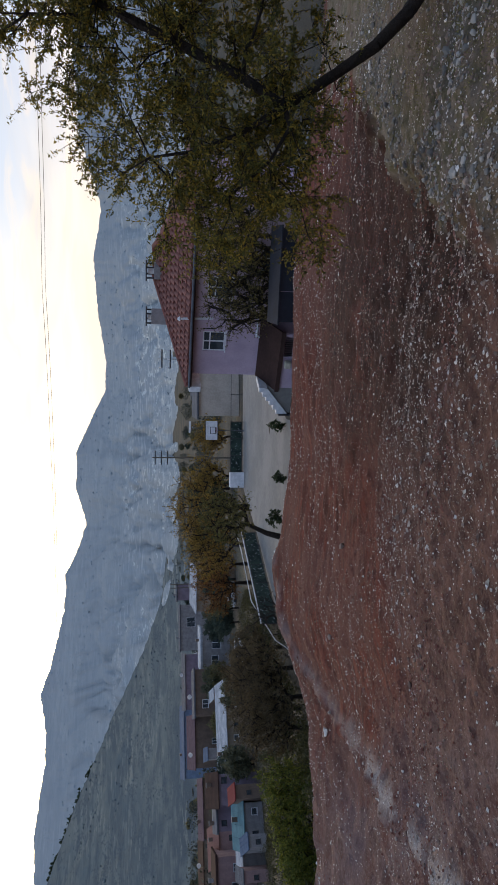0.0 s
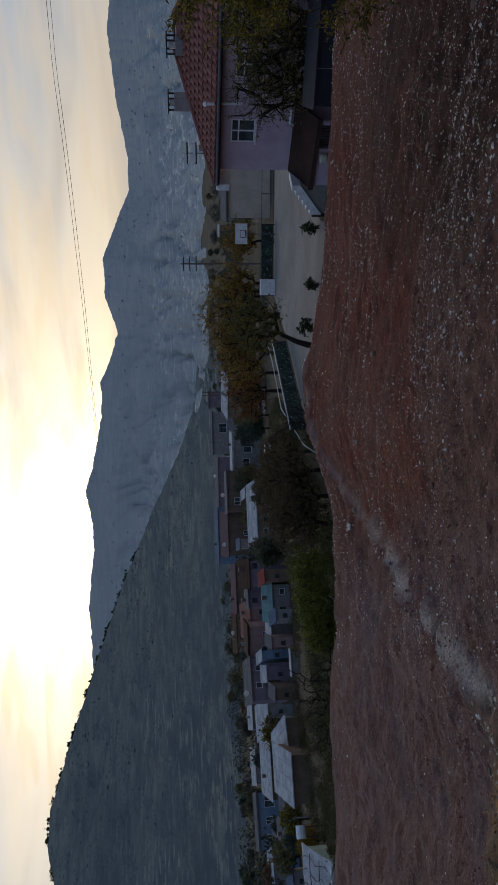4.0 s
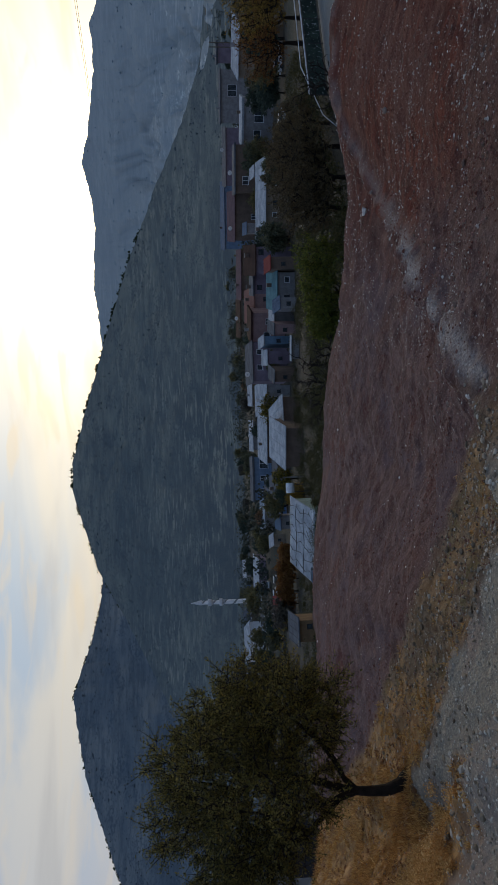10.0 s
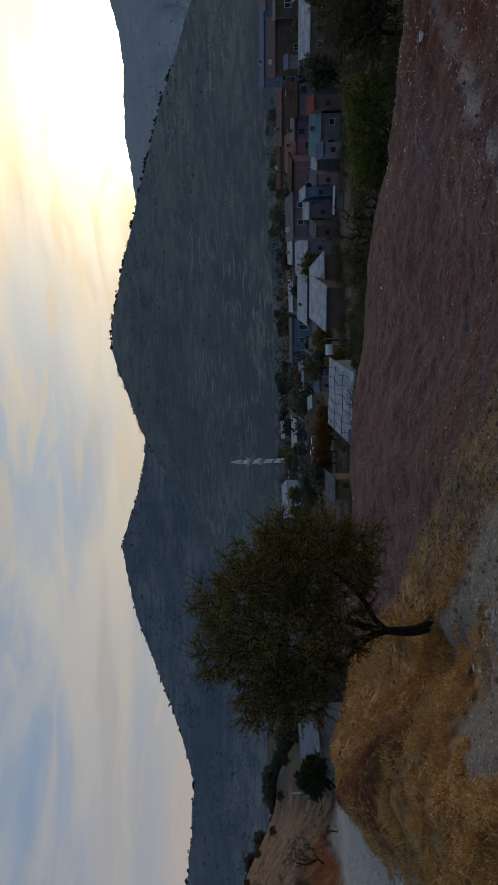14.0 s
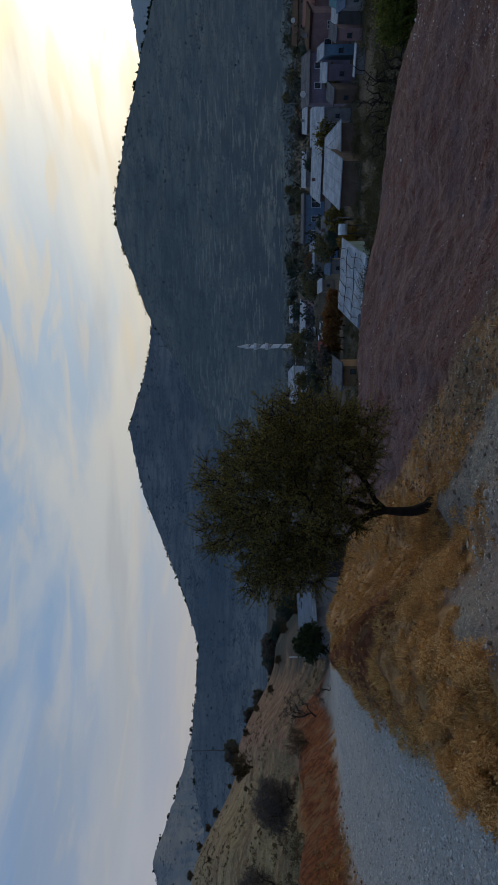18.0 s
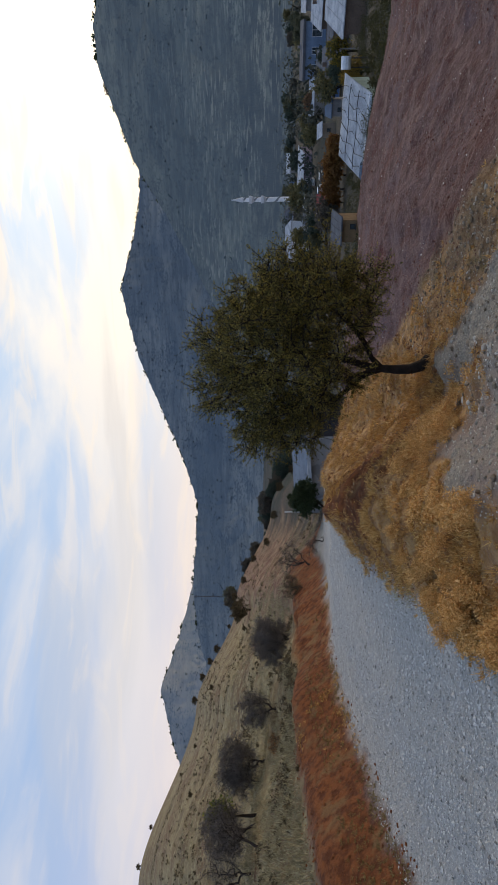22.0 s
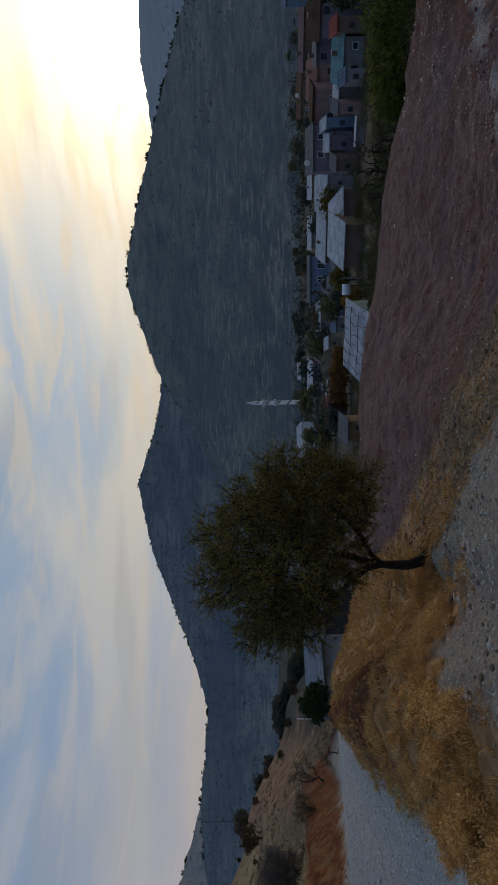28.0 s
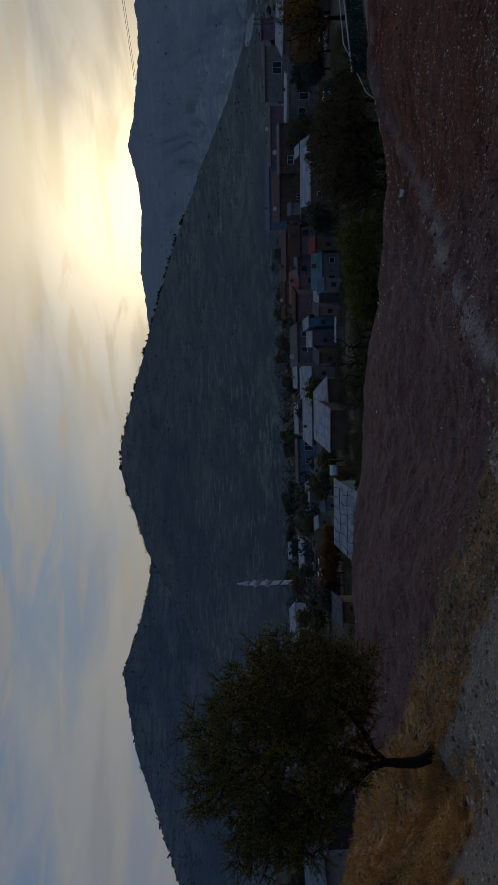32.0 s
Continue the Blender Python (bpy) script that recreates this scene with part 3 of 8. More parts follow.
    out = m.mix(m.attr("bank"), out, clay)
    gravel = m.cells(34)
    pebble = m.mix(gravel.outputs["Color"], (0.36, 0.345, 0.325), (0.55, 0.53, 0.50))
    pebble = m.mix(m.span(mid, 0.3, 0.7), (0.36, 0.345, 0.325), pebble)
    out = m.mix(m.attr("road"), out, pebble)
    m.col(out)
    h = m.math("ADD", m.math("MULTIPLY", fine, 0.4), mid)
    p = m.bump(m.math("ADD", h, m.math("MULTIPLY", m.noise(1.7, 5, 0.7), 2.0)), 1.0, 0.07)
    m.bump(m.math("MULTIPLY", gravel.outputs["Distance"], m.attr("road")), 0.6, 0.03, p)
    return m.m


fan = np.concatenate([np.arange(-128, 46, 0.3), np.arange(46, 232, 3.0)])
rings = [0.02]
while rings[-1] < 4900:
    q = rings[-1]
    rings.append(q * (1.09 if q < 1.6 else 1.0075 if 4 < q < 24 else 1.0125 if q < 32 else 1.035))
RG, AZ = np.meshgrid(np.array(rings), np.radians(fan), indexing="ij")
GX, GY = RG * np.sin(AZ), RG * np.cos(AZ)
GZ = height(GX, GY)
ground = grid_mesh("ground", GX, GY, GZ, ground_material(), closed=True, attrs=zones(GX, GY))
tagged(ground, "bare reddish earth strewn with pale stones, dry grass and a gravel track", "ground", kind="structure")

# ---- mountains ----


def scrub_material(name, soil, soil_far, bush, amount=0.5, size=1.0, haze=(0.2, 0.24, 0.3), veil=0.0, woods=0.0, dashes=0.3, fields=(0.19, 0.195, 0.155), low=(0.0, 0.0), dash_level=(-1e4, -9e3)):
    """A hillside of soil, level terraces and dark bushes; far ones have blue haze mixed into all their colours."""
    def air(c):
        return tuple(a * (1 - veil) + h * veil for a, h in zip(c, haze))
    m = Mat(name, 1.0)
    m.bsdf.inputs["Specular IOR Level"].default_value = 0.0

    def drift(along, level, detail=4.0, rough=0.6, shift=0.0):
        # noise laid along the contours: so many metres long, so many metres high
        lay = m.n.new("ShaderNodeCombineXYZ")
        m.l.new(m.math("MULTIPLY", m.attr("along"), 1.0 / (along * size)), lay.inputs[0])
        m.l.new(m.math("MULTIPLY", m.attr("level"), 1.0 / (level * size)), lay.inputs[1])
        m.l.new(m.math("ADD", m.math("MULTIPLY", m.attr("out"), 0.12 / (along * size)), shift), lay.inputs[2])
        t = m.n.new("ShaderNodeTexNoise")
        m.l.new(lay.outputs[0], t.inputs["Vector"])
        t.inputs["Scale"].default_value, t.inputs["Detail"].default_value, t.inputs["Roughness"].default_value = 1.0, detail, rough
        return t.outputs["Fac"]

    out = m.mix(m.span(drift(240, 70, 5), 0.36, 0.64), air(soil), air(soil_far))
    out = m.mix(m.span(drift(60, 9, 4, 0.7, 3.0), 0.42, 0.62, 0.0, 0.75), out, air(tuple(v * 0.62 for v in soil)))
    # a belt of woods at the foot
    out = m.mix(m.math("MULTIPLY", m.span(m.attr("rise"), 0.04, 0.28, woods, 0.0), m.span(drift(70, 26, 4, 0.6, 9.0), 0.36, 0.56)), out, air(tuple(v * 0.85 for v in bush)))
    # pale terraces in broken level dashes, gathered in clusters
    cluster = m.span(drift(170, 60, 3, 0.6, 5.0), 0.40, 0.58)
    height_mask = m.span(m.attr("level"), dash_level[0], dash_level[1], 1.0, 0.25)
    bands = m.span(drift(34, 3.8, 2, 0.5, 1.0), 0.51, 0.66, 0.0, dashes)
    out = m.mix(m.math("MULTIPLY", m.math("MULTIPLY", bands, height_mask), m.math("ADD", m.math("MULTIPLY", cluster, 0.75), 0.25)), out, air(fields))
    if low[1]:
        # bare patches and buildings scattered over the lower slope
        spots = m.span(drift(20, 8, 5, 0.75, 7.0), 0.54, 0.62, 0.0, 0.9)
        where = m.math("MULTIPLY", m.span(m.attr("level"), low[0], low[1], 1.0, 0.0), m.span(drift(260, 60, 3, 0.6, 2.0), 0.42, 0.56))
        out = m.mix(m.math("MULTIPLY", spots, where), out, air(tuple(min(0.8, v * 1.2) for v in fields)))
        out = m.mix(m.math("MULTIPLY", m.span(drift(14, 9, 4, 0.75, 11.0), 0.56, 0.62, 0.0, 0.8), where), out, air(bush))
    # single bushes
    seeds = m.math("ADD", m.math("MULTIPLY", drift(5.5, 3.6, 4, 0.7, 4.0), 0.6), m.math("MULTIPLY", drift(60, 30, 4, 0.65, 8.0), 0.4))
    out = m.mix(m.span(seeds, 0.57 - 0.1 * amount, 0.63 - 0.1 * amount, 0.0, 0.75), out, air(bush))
    m.col(out)
    m.bump(drift(9, 6, 4, 0.7, 6.0), 0.5, 4.0)
    return m.m


SLOPES = {}


def mountain(name, crest, r_foot, r_crest, z_foot, material, label, rough=0.06, jag=0.12, seed=0, back=1.35, power=1.2, gullies=0.0):
    """A ridge whose crest line rises by the given degrees at each heading."""
    az0, az1 = crest[0][0], crest[-1][0]
    az = np.arange(min(az0, az1), max(az0, az1) + 0.01, 0.12)
    ks = sorted(crest)
    el = np.interp(az, [k[0] for k in ks], [k[1] for k in ks])
    ker = np.array([1, 2, 3, 2, 1]) / 9
    el = np.convolve(np.pad(el, 2, mode="edge"), ker, "valid")
    el = el + jag * (fbm(az * 2.1 + seed, az * 0 + seed, 4, seed) - 0.5) * 2
    top = 1.6 + r_crest * np.tan(np.radians(el))
    u = np.linspace(0, 1, 120)
    R = r_foot + (r_crest - r_foot) * u
    R = np.concatenate([R, r_crest * np.linspace(1.02, back, 8)])
    U = np.concatenate([u, np.linspace(0.97, 0.2, 8)])
    RR, AA = np.meshgrid(R, np.radians(az), indexing="ij")
    X, Y = RR * np.sin(AA), RR * np.cos(AA)
    rise = (U[:, None] ** power)
    wide_ker = np.hanning(101)
    body = np.convolve(np.pad(top, 50, mode="edge"), wide_ker / wide_ker.sum(), "valid")
    body = np.minimum(body, top + 10)
    w = smooth(0.5, 1.0, U)[:, None]
    w[len(u):] = 1.0
    Z = z_foot + (body[None, :] * (1 - w) + top[None, :] * w - z_foot) * rise
    s = 1.0 / (r_crest * 0.09)
    fold = fbm(X * s + seed, Y * s, 5, seed) - 0.5
    edge = np.sin(np.pi * np.clip(U, 0, 1))[:, None]
    tall = np.clip(top - z_foot, 0, None)[None, :]
    Z = Z + fold * tall * rough * 4 * edge
    if gullies:
        # water-worn furrows that run down the slope
        lane = fbm(AA * r_crest / 170 + 0.8 * fold, RR / 900 + seed, 4, seed + 1)
        Z = Z - (1 - np.abs(2 * lane - 1)) ** 4 * tall * gullies * edge
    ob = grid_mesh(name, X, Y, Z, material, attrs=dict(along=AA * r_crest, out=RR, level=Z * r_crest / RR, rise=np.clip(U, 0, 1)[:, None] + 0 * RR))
    SLOPES[name] = (X[:120], Y[:120], Z[:120])
    return tagged(ob, label, "mountain", kind="structure")


# blue haze, mixed into the base colours of slopes, bushes and village leaves
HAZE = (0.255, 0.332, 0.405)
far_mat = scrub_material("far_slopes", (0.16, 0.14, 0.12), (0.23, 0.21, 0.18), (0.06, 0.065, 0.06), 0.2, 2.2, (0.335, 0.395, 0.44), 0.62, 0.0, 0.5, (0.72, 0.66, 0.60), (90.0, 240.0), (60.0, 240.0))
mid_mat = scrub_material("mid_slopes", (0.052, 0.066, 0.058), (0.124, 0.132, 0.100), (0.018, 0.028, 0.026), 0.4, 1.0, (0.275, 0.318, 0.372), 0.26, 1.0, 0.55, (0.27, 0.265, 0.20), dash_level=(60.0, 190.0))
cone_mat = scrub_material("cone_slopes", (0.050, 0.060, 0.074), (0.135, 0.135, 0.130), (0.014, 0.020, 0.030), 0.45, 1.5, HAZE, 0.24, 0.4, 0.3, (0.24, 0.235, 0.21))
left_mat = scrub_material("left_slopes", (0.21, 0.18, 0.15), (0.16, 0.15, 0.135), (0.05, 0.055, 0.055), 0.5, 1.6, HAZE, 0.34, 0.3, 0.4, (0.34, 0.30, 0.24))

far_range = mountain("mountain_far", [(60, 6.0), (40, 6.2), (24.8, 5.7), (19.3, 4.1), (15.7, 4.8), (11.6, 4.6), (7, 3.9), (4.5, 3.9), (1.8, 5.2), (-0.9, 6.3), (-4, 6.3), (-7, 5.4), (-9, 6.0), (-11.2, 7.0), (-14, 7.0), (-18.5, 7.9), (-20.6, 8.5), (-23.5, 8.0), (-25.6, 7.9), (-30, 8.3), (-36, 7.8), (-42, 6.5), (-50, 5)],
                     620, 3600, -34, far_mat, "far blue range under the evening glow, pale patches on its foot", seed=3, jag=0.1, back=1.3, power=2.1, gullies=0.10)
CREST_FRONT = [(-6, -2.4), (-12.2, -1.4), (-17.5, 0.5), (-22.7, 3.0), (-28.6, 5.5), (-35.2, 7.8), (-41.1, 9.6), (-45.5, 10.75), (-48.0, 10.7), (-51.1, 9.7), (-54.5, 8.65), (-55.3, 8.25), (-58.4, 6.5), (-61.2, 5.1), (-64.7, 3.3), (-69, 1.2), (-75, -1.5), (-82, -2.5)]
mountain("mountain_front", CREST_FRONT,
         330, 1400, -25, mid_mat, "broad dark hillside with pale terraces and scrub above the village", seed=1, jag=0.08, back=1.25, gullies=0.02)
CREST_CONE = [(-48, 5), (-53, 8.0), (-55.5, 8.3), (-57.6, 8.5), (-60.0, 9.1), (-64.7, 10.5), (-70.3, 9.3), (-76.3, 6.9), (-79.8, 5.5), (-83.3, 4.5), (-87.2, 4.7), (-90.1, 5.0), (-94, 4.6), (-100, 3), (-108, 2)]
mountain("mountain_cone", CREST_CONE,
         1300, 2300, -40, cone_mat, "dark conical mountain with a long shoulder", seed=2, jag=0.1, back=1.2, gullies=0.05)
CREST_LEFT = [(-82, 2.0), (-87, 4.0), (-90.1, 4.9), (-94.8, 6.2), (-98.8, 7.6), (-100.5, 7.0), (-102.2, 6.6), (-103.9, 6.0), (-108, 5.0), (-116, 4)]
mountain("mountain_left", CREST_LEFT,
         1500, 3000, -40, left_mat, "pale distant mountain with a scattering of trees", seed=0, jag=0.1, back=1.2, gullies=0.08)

# ---- trees and bushes ----
bark_dark = simple("bark", (0.030, 0.023, 0.019), (0.013, 0.010, 0.009), 0.95, scale=9, bump=0.8, bscale=45, bdist=0.03)
bark_grey = simple("grey_bark", (0.10, 0.085, 0.07), (0.05, 0.04, 0.034), 0.95, scale=6, bump=0.6, bscale=40, bdist=0.03)


def leaf_material(name, *tones):
    m = Mat(name, 0.7)
    k = len(tones)
    stops = [(i / max(1, k - 1), c) for i, c in enumerate(tones)]
    out = m.ramp(m.island(), *stops)
    out = m.mix(m.span(m.noise(1.2, 3), 0.35, 0.65, 0.0, 0.35), out, tuple(v * 0.6 for v in tones[0]))
    m.col(out)
    thin = m.n.new("ShaderNodeBsdfTranslucent")
    m.l.new(out, thin.inputs["Color"])
    both = m.n.new("ShaderNodeMixShader")
    both.inputs[0].default_value = 0.3
    m.l.new(m.bsdf.outputs[0], both.inputs[1])
    m.l.new(thin.outputs[0], both.inputs[2])
    m.l.new(both.outputs[0], m.n["Material Output"].inputs["Surface"])
    return m.m


leaf_almond = leaf_material("almond_leaves", (0.070, 0.068, 0.020), (0.140, 0.125, 0.034), (0.22, 0.18, 0.046), (0.33, 0.25, 0.055))
leaf_gold = leaf_material("turning_leaves", (0.05, 0.054, 0.016), (0.10, 0.098, 0.024), (0.19, 0.155, 0.030), (0.38, 0.26, 0.035))
leaf_olive = leaf_material("olive_leaves", (0.065, 0.07, 0.026), (0.115, 0.105, 0.034), (0.16, 0.13, 0.042))
leaf_yellow = leaf_material("yellow_leaves", (0.15, 0.10, 0.02), (0.26, 0.17, 0.03), (0.34, 0.22, 0.035))
leaf_rust = leaf_material("rust_leaves", (0.13, 0.055, 0.02), (0.23, 0.10, 0.03), (0.28, 0.15, 0.04))
leaf_brown = leaf_material("brown_leaves", (0.075, 0.058, 0.036), (0.12, 0.09, 0.05), (0.165, 0.12, 0.058))
leaf_dusk = leaf_material("dark_olive_leaves", (0.03, 0.034, 0.014), (0.055, 0.055, 0.02), (0.085, 0.075, 0.026))
leaf_green = leaf_material("green_leaves", (0.06, 0.085, 0.018), (0.14, 0.165, 0.028), (0.31, 0.28, 0.045))
leaf_house = leaf_material("fading_leaves", (0.10, 0.09, 0.035), (0.17, 0.14, 0.055), (0.24, 0.18, 0.07))
leaf_amber = leaf_material("amber_leaves", (0.15, 0.10, 0.026), (0.27, 0.175, 0.04), (0.38, 0.235, 0.052))
leaf_dark = leaf_material("dark_leaves", (0.020, 0.034, 0.016), (0.034, 0.054, 0.022), (0.052, 0.07, 0.028))
leaf_grey = leaf_material("grey_twigs", (0.085, 0.072, 0.068), (0.125, 0.108, 0.10), (0.17, 0.15, 0.135))


def skeleton_of(rs, trunk, centre, radii, count, step, droop=0.0, lobes=None, limbs=()):
    """Branch points: a trunk, then limbs that reach for points spread through the crown."""
    pos = [np.array(p, float) for p in trunk]
    par = [-1] + list(range(len(trunk) - 1))
    fork = len(trunk) - 1
    c, q = np.array(centre, float), np.array(radii, float)
    v = rs.normal(size=(count, 3))
    v /= np.linalg.norm(v, axis=1)[:, None]
    goals = c + v * q * (rs.rand(count, 1) ** 0.42) * (0.82 + 0.3 * rs.rand(count, 1))
    if lobes:
        # an uneven crown: several rounded masses side by side
        size3 = np.array([np.prod(b) for _, b in lobes]) ** 0.8
        pick = rs.choice(len(lobes), count, p=size3 / size3.sum())
        goals = np.array([lobes[i][0] for i in pick]) + v * np.array([lobes[i][1] for i in pick]) * (rs.rand(count, 1) ** 0.42) * (0.85 + 0.3 * rs.rand(count, 1))
    for limb in limbs:
        prev = fork
        for p in limb:
            pos.append(np.array(p, float))
            par.append(prev)
            prev = len(pos) - 1
    goals = goals[np.argsort(np.linalg.norm(goals - pos[fork], axis=1))]
    lows = max(1, fork - 1)
    depth = [0.0] * len(pos)
    for g in goals:
        arr = np.array(pos[lows:])
        d = np.linalg.norm(arr - g, axis=1) + 0.25 * np.array(depth[lows:])
        j = int(np.argmin(d)) + lows
        a = pos[j]
        n = max(1, int(np.ceil(np.linalg.norm(g - a) / step)))
        prev = j
        for k in range(1, n + 1):
            u = k / n
            p = a + (g - a) * u + rs.normal(size=3) * step * 0.16 + np.array([0, 0, 1]) * np.sin(u * np.pi) * np.linalg.norm(g - a) * (0.10 - droop)
            pos.append(p)
            par.append(prev)
            depth.append(depth[prev] + step)
            prev = len(pos) - 1
    return np.array(pos), np.array(par)


def frusta(a, b, ra, rb, sides=5):
    """Tapered bars from a to b, all in one set of points and faces."""
    d = b - a
    d = d / (np.linalg.norm(d, axis=1)[:, None] + 1e-9)
    ref = np.where(np.abs(d[:, 2:3]) < 0.9, np.array([[0, 0, 1.0]]), np.array([[1.0, 0, 0]]))
    u = np.cross(d, ref)
    u /= np.linalg.norm(u, axis=1)[:, None] + 1e-9
    w = np.cross(d, u)
    t = np.arange(sides) * 2 * np.pi / sides
    ring = np.cos(t)[None, :, None] * u[:, None, :] + np.sin(t)[None, :, None] * w[:, None, :]
    va = a[:, None, :] + ring * ra[:, None, None]
    vb = b[:, None, :] + ring * rb[:, None, None]
    verts = np.concatenate([va, vb], 1).reshape(-1, 3)
    base = (np.arange(len(a)) * 2 * sides)[:, None]
    k = np.arange(sides)
    faces = np.stack([base + k, base + (k + 1) % sides, base + sides + (k + 1) % sides, base + sides + k], -1).reshape(-1, 4)
    return verts, faces


def blades(rs, at, along, length, width):
    """Pointed leaves: one four-cornered face each."""
    n = len(at)
    side = np.cross(along, rs.normal(size=(n, 3)))
    side /= np.linalg.norm(side, axis=1)[:, None] + 1e-9
    bend = np.cross(along, side) * (length * 0.12)[:, None]
    p0, p3 = at, at + along * length[:, None] + bend
    mid = at + along * (length * 0.45)[:, None]
    verts = np.stack([p0, mid + side * width[:, None], p3, mid - side * width[:, None]], 1).reshape(-1, 3)
    faces = np.arange(4 * n).reshape(-1, 4)
    return verts, faces


def plant(name, m, label, category, seed, trunk, centre, radii, bark, leaf=None, goals=90, step=0.3, base_r=0.12,
          twigs=3, twig=0.35, leaves=7, size=0.08, group="", slim=0.2, droop=0.0, tips=0.7, sides=5, lobes=None, limbs=()):
    """A tree or bush: trunk, branches and a crown of single leaves."""
    rs = np.random.RandomState(seed)
    pos, par = skeleton_of(rs, trunk, centre, radii, goals, step, droop, lobes, limbs)
    n = len(pos)
    load = np.zeros(n)
    kids = np.zeros(n, int)
    for i in range(n - 1, 0, -1):
        load[i] += 1 if kids[i] == 0 else 0
        load[par[i]] += load[i]
        kids[par[i]] += 1
    rad = base_r * (load / max(1, load[0])) ** 0.5
    rad = np.maximum(rad, base_r * 0.045)
    rad[:len(trunk)] *= np.linspace(1.35, 0.7, len(trunk))
    ob = thing(name, m, label, category, group)
    i = np.arange(1, n)
    a, b, ra, rb = pos[par[i]], pos[i], rad[par[i]], rad[i]
    ra = np.minimum(ra, rb * 1.7)
    thick = i < len(trunk)
    vs, fs = frusta(a[thick], b[thick], np.maximum(ra, rb)[thick], rb[thick], 8)
    part_mesh("trunk", tri_mesh("trunk", vs, fs, bark, True), ob)
    vs, fs = frusta(a[~thick], b[~thick], ra[~thick], rb[~thick], sides)
    ends = i[(rad[i] < base_r * tips) & (i >= len(trunk))]
    tw = np.repeat(ends, twigs)
    d = rs.normal(size=(len(tw), 3))
    out = pos[tw] - np.array(centre)
    d = d + 0.9 * out / (np.linalg.norm(out, axis=1)[:, None] + 0.2) + np.array([0, 0, 0.25 - 2.5 * droop])
    d /= np.linalg.norm(d, axis=1)[:, None]
    ln = twig * (0.4 + 0.9 * rs.rand(len(tw)))
    tip = pos[tw] + d * ln[:, None]
    rt = np.full(len(tw), base_r * 0.045)
    v2, f2 = frusta(pos[tw], tip, rt * 1.2, rt * 0.5, 3)
    part_mesh("branchwork", tri_mesh("branchwork", np.concatenate([vs, v2]), np.concatenate([fs, f2 + len(vs)]), bark, False), ob)
    if leaf and leaves:
        k = np.repeat(np.arange(len(tw)), leaves)
        at = pos[tw][k] + d[k] * (ln[k] * (0.15 + 0.95 * rs.rand(len(k))))[:, None] + rs.normal(size=(len(k), 3)) * size * 0.25
        al = d[k] * 0.5 + rs.normal(size=(len(k), 3)) * 0.8 + np.array([0, 0, -0.25])
        al /= np.linalg.norm(al, axis=1)[:, None]
        le = size * (0.6 + 0.7 * rs.rand(len(k)))
        v3, f3 = blades(rs, at, al, le, le * slim)
        part_mesh("crown", tri_mesh("crown", v3, f3, leaf), ob)
    return ob


def part_mesh(name, me, parent):
    ob = new(name, me)
    ob.parent = parent
    return ob


def stand(az, r, sink=0.05, lift=None):
    x, y = polar(az, r)
    return Vector((x, y, ground_at(x, y) - sink if lift is None else lift))


def upright(az, r, spin=0.0, scale=1.0, sink=0.05, lift=None):
    p = stand(az, r, sink, lift)
    return pose(*p, 0, 0, spin) @ Matrix.Scale(scale, 4)


# the almond tree on the grass bank; its crown is local to the root
plant("almond_tree", upright(-71.9, 11.5, 72, 1.0), "almond tree with a bent dark trunk and thinning olive-green leaves", "tree", 11,
      [(0.16, 0, -0.1), (0.10, 0, 0.04), (-0.02, 0.0, 0.18), (-0.09, 0.02, 0.40), (-0.09, 0.03, 0.66), (-0.07, 0.02, 0.90)],
      (0.15, 0.1, 2.5), (2.15, 1.9, 1.85), bark_dark, leaf_almond, goals=860, step=0.20, base_r=0.092, twigs=6, twig=0.28, leaves=13, size=0.046, droop=0.02,
      lobes=[((0.15, 0.1, 2.70), (1.55, 1.6, 1.35)), ((1.20, 0.0, 2.10), (0.95, 1.05, 1.10)), ((-1.0, 0.15, 2.75), (0.80, 0.95, 0.75)), ((-0.1, 0.0, 3.68), (0.80, 0.85, 0.58)), ((0.95, 0.0, 3.00), (0.85, 0.9, 0.70)),
             ((1.25, -0.1, 1.35), (0.70, 0.75, 0.45)), ((-0.80, 0.1, 2.35), (0.70, 0.8, 0.45)), ((0.55, 0.0, 1.30), (0.60, 0.7, 0.28)), ((-0.25, 0.0, 1.50), (0.32, 0.5, 0.22))],
      limbs=[[(0.12, 0.0, 1.08), (0.34, -0.05, 1.18), (0.60, -0.05, 1.36), (0.85, -0.1, 1.62)], [(-0.16, 0.05, 1.15), (-0.36, 0.1, 1.40), (-0.62, 0.15, 1.72), (-0.8, 0.2, 2.1)], [(0.0, 0.1, 1.2), (0.12, 0.2, 1.55), (0.22, 0.25, 2.0), (0.25, 0.3, 2.5)], [(-0.1, -0.15, 1.15), (-0.22, -0.4, 1.5), (-0.25, -0.6, 2.0)]])
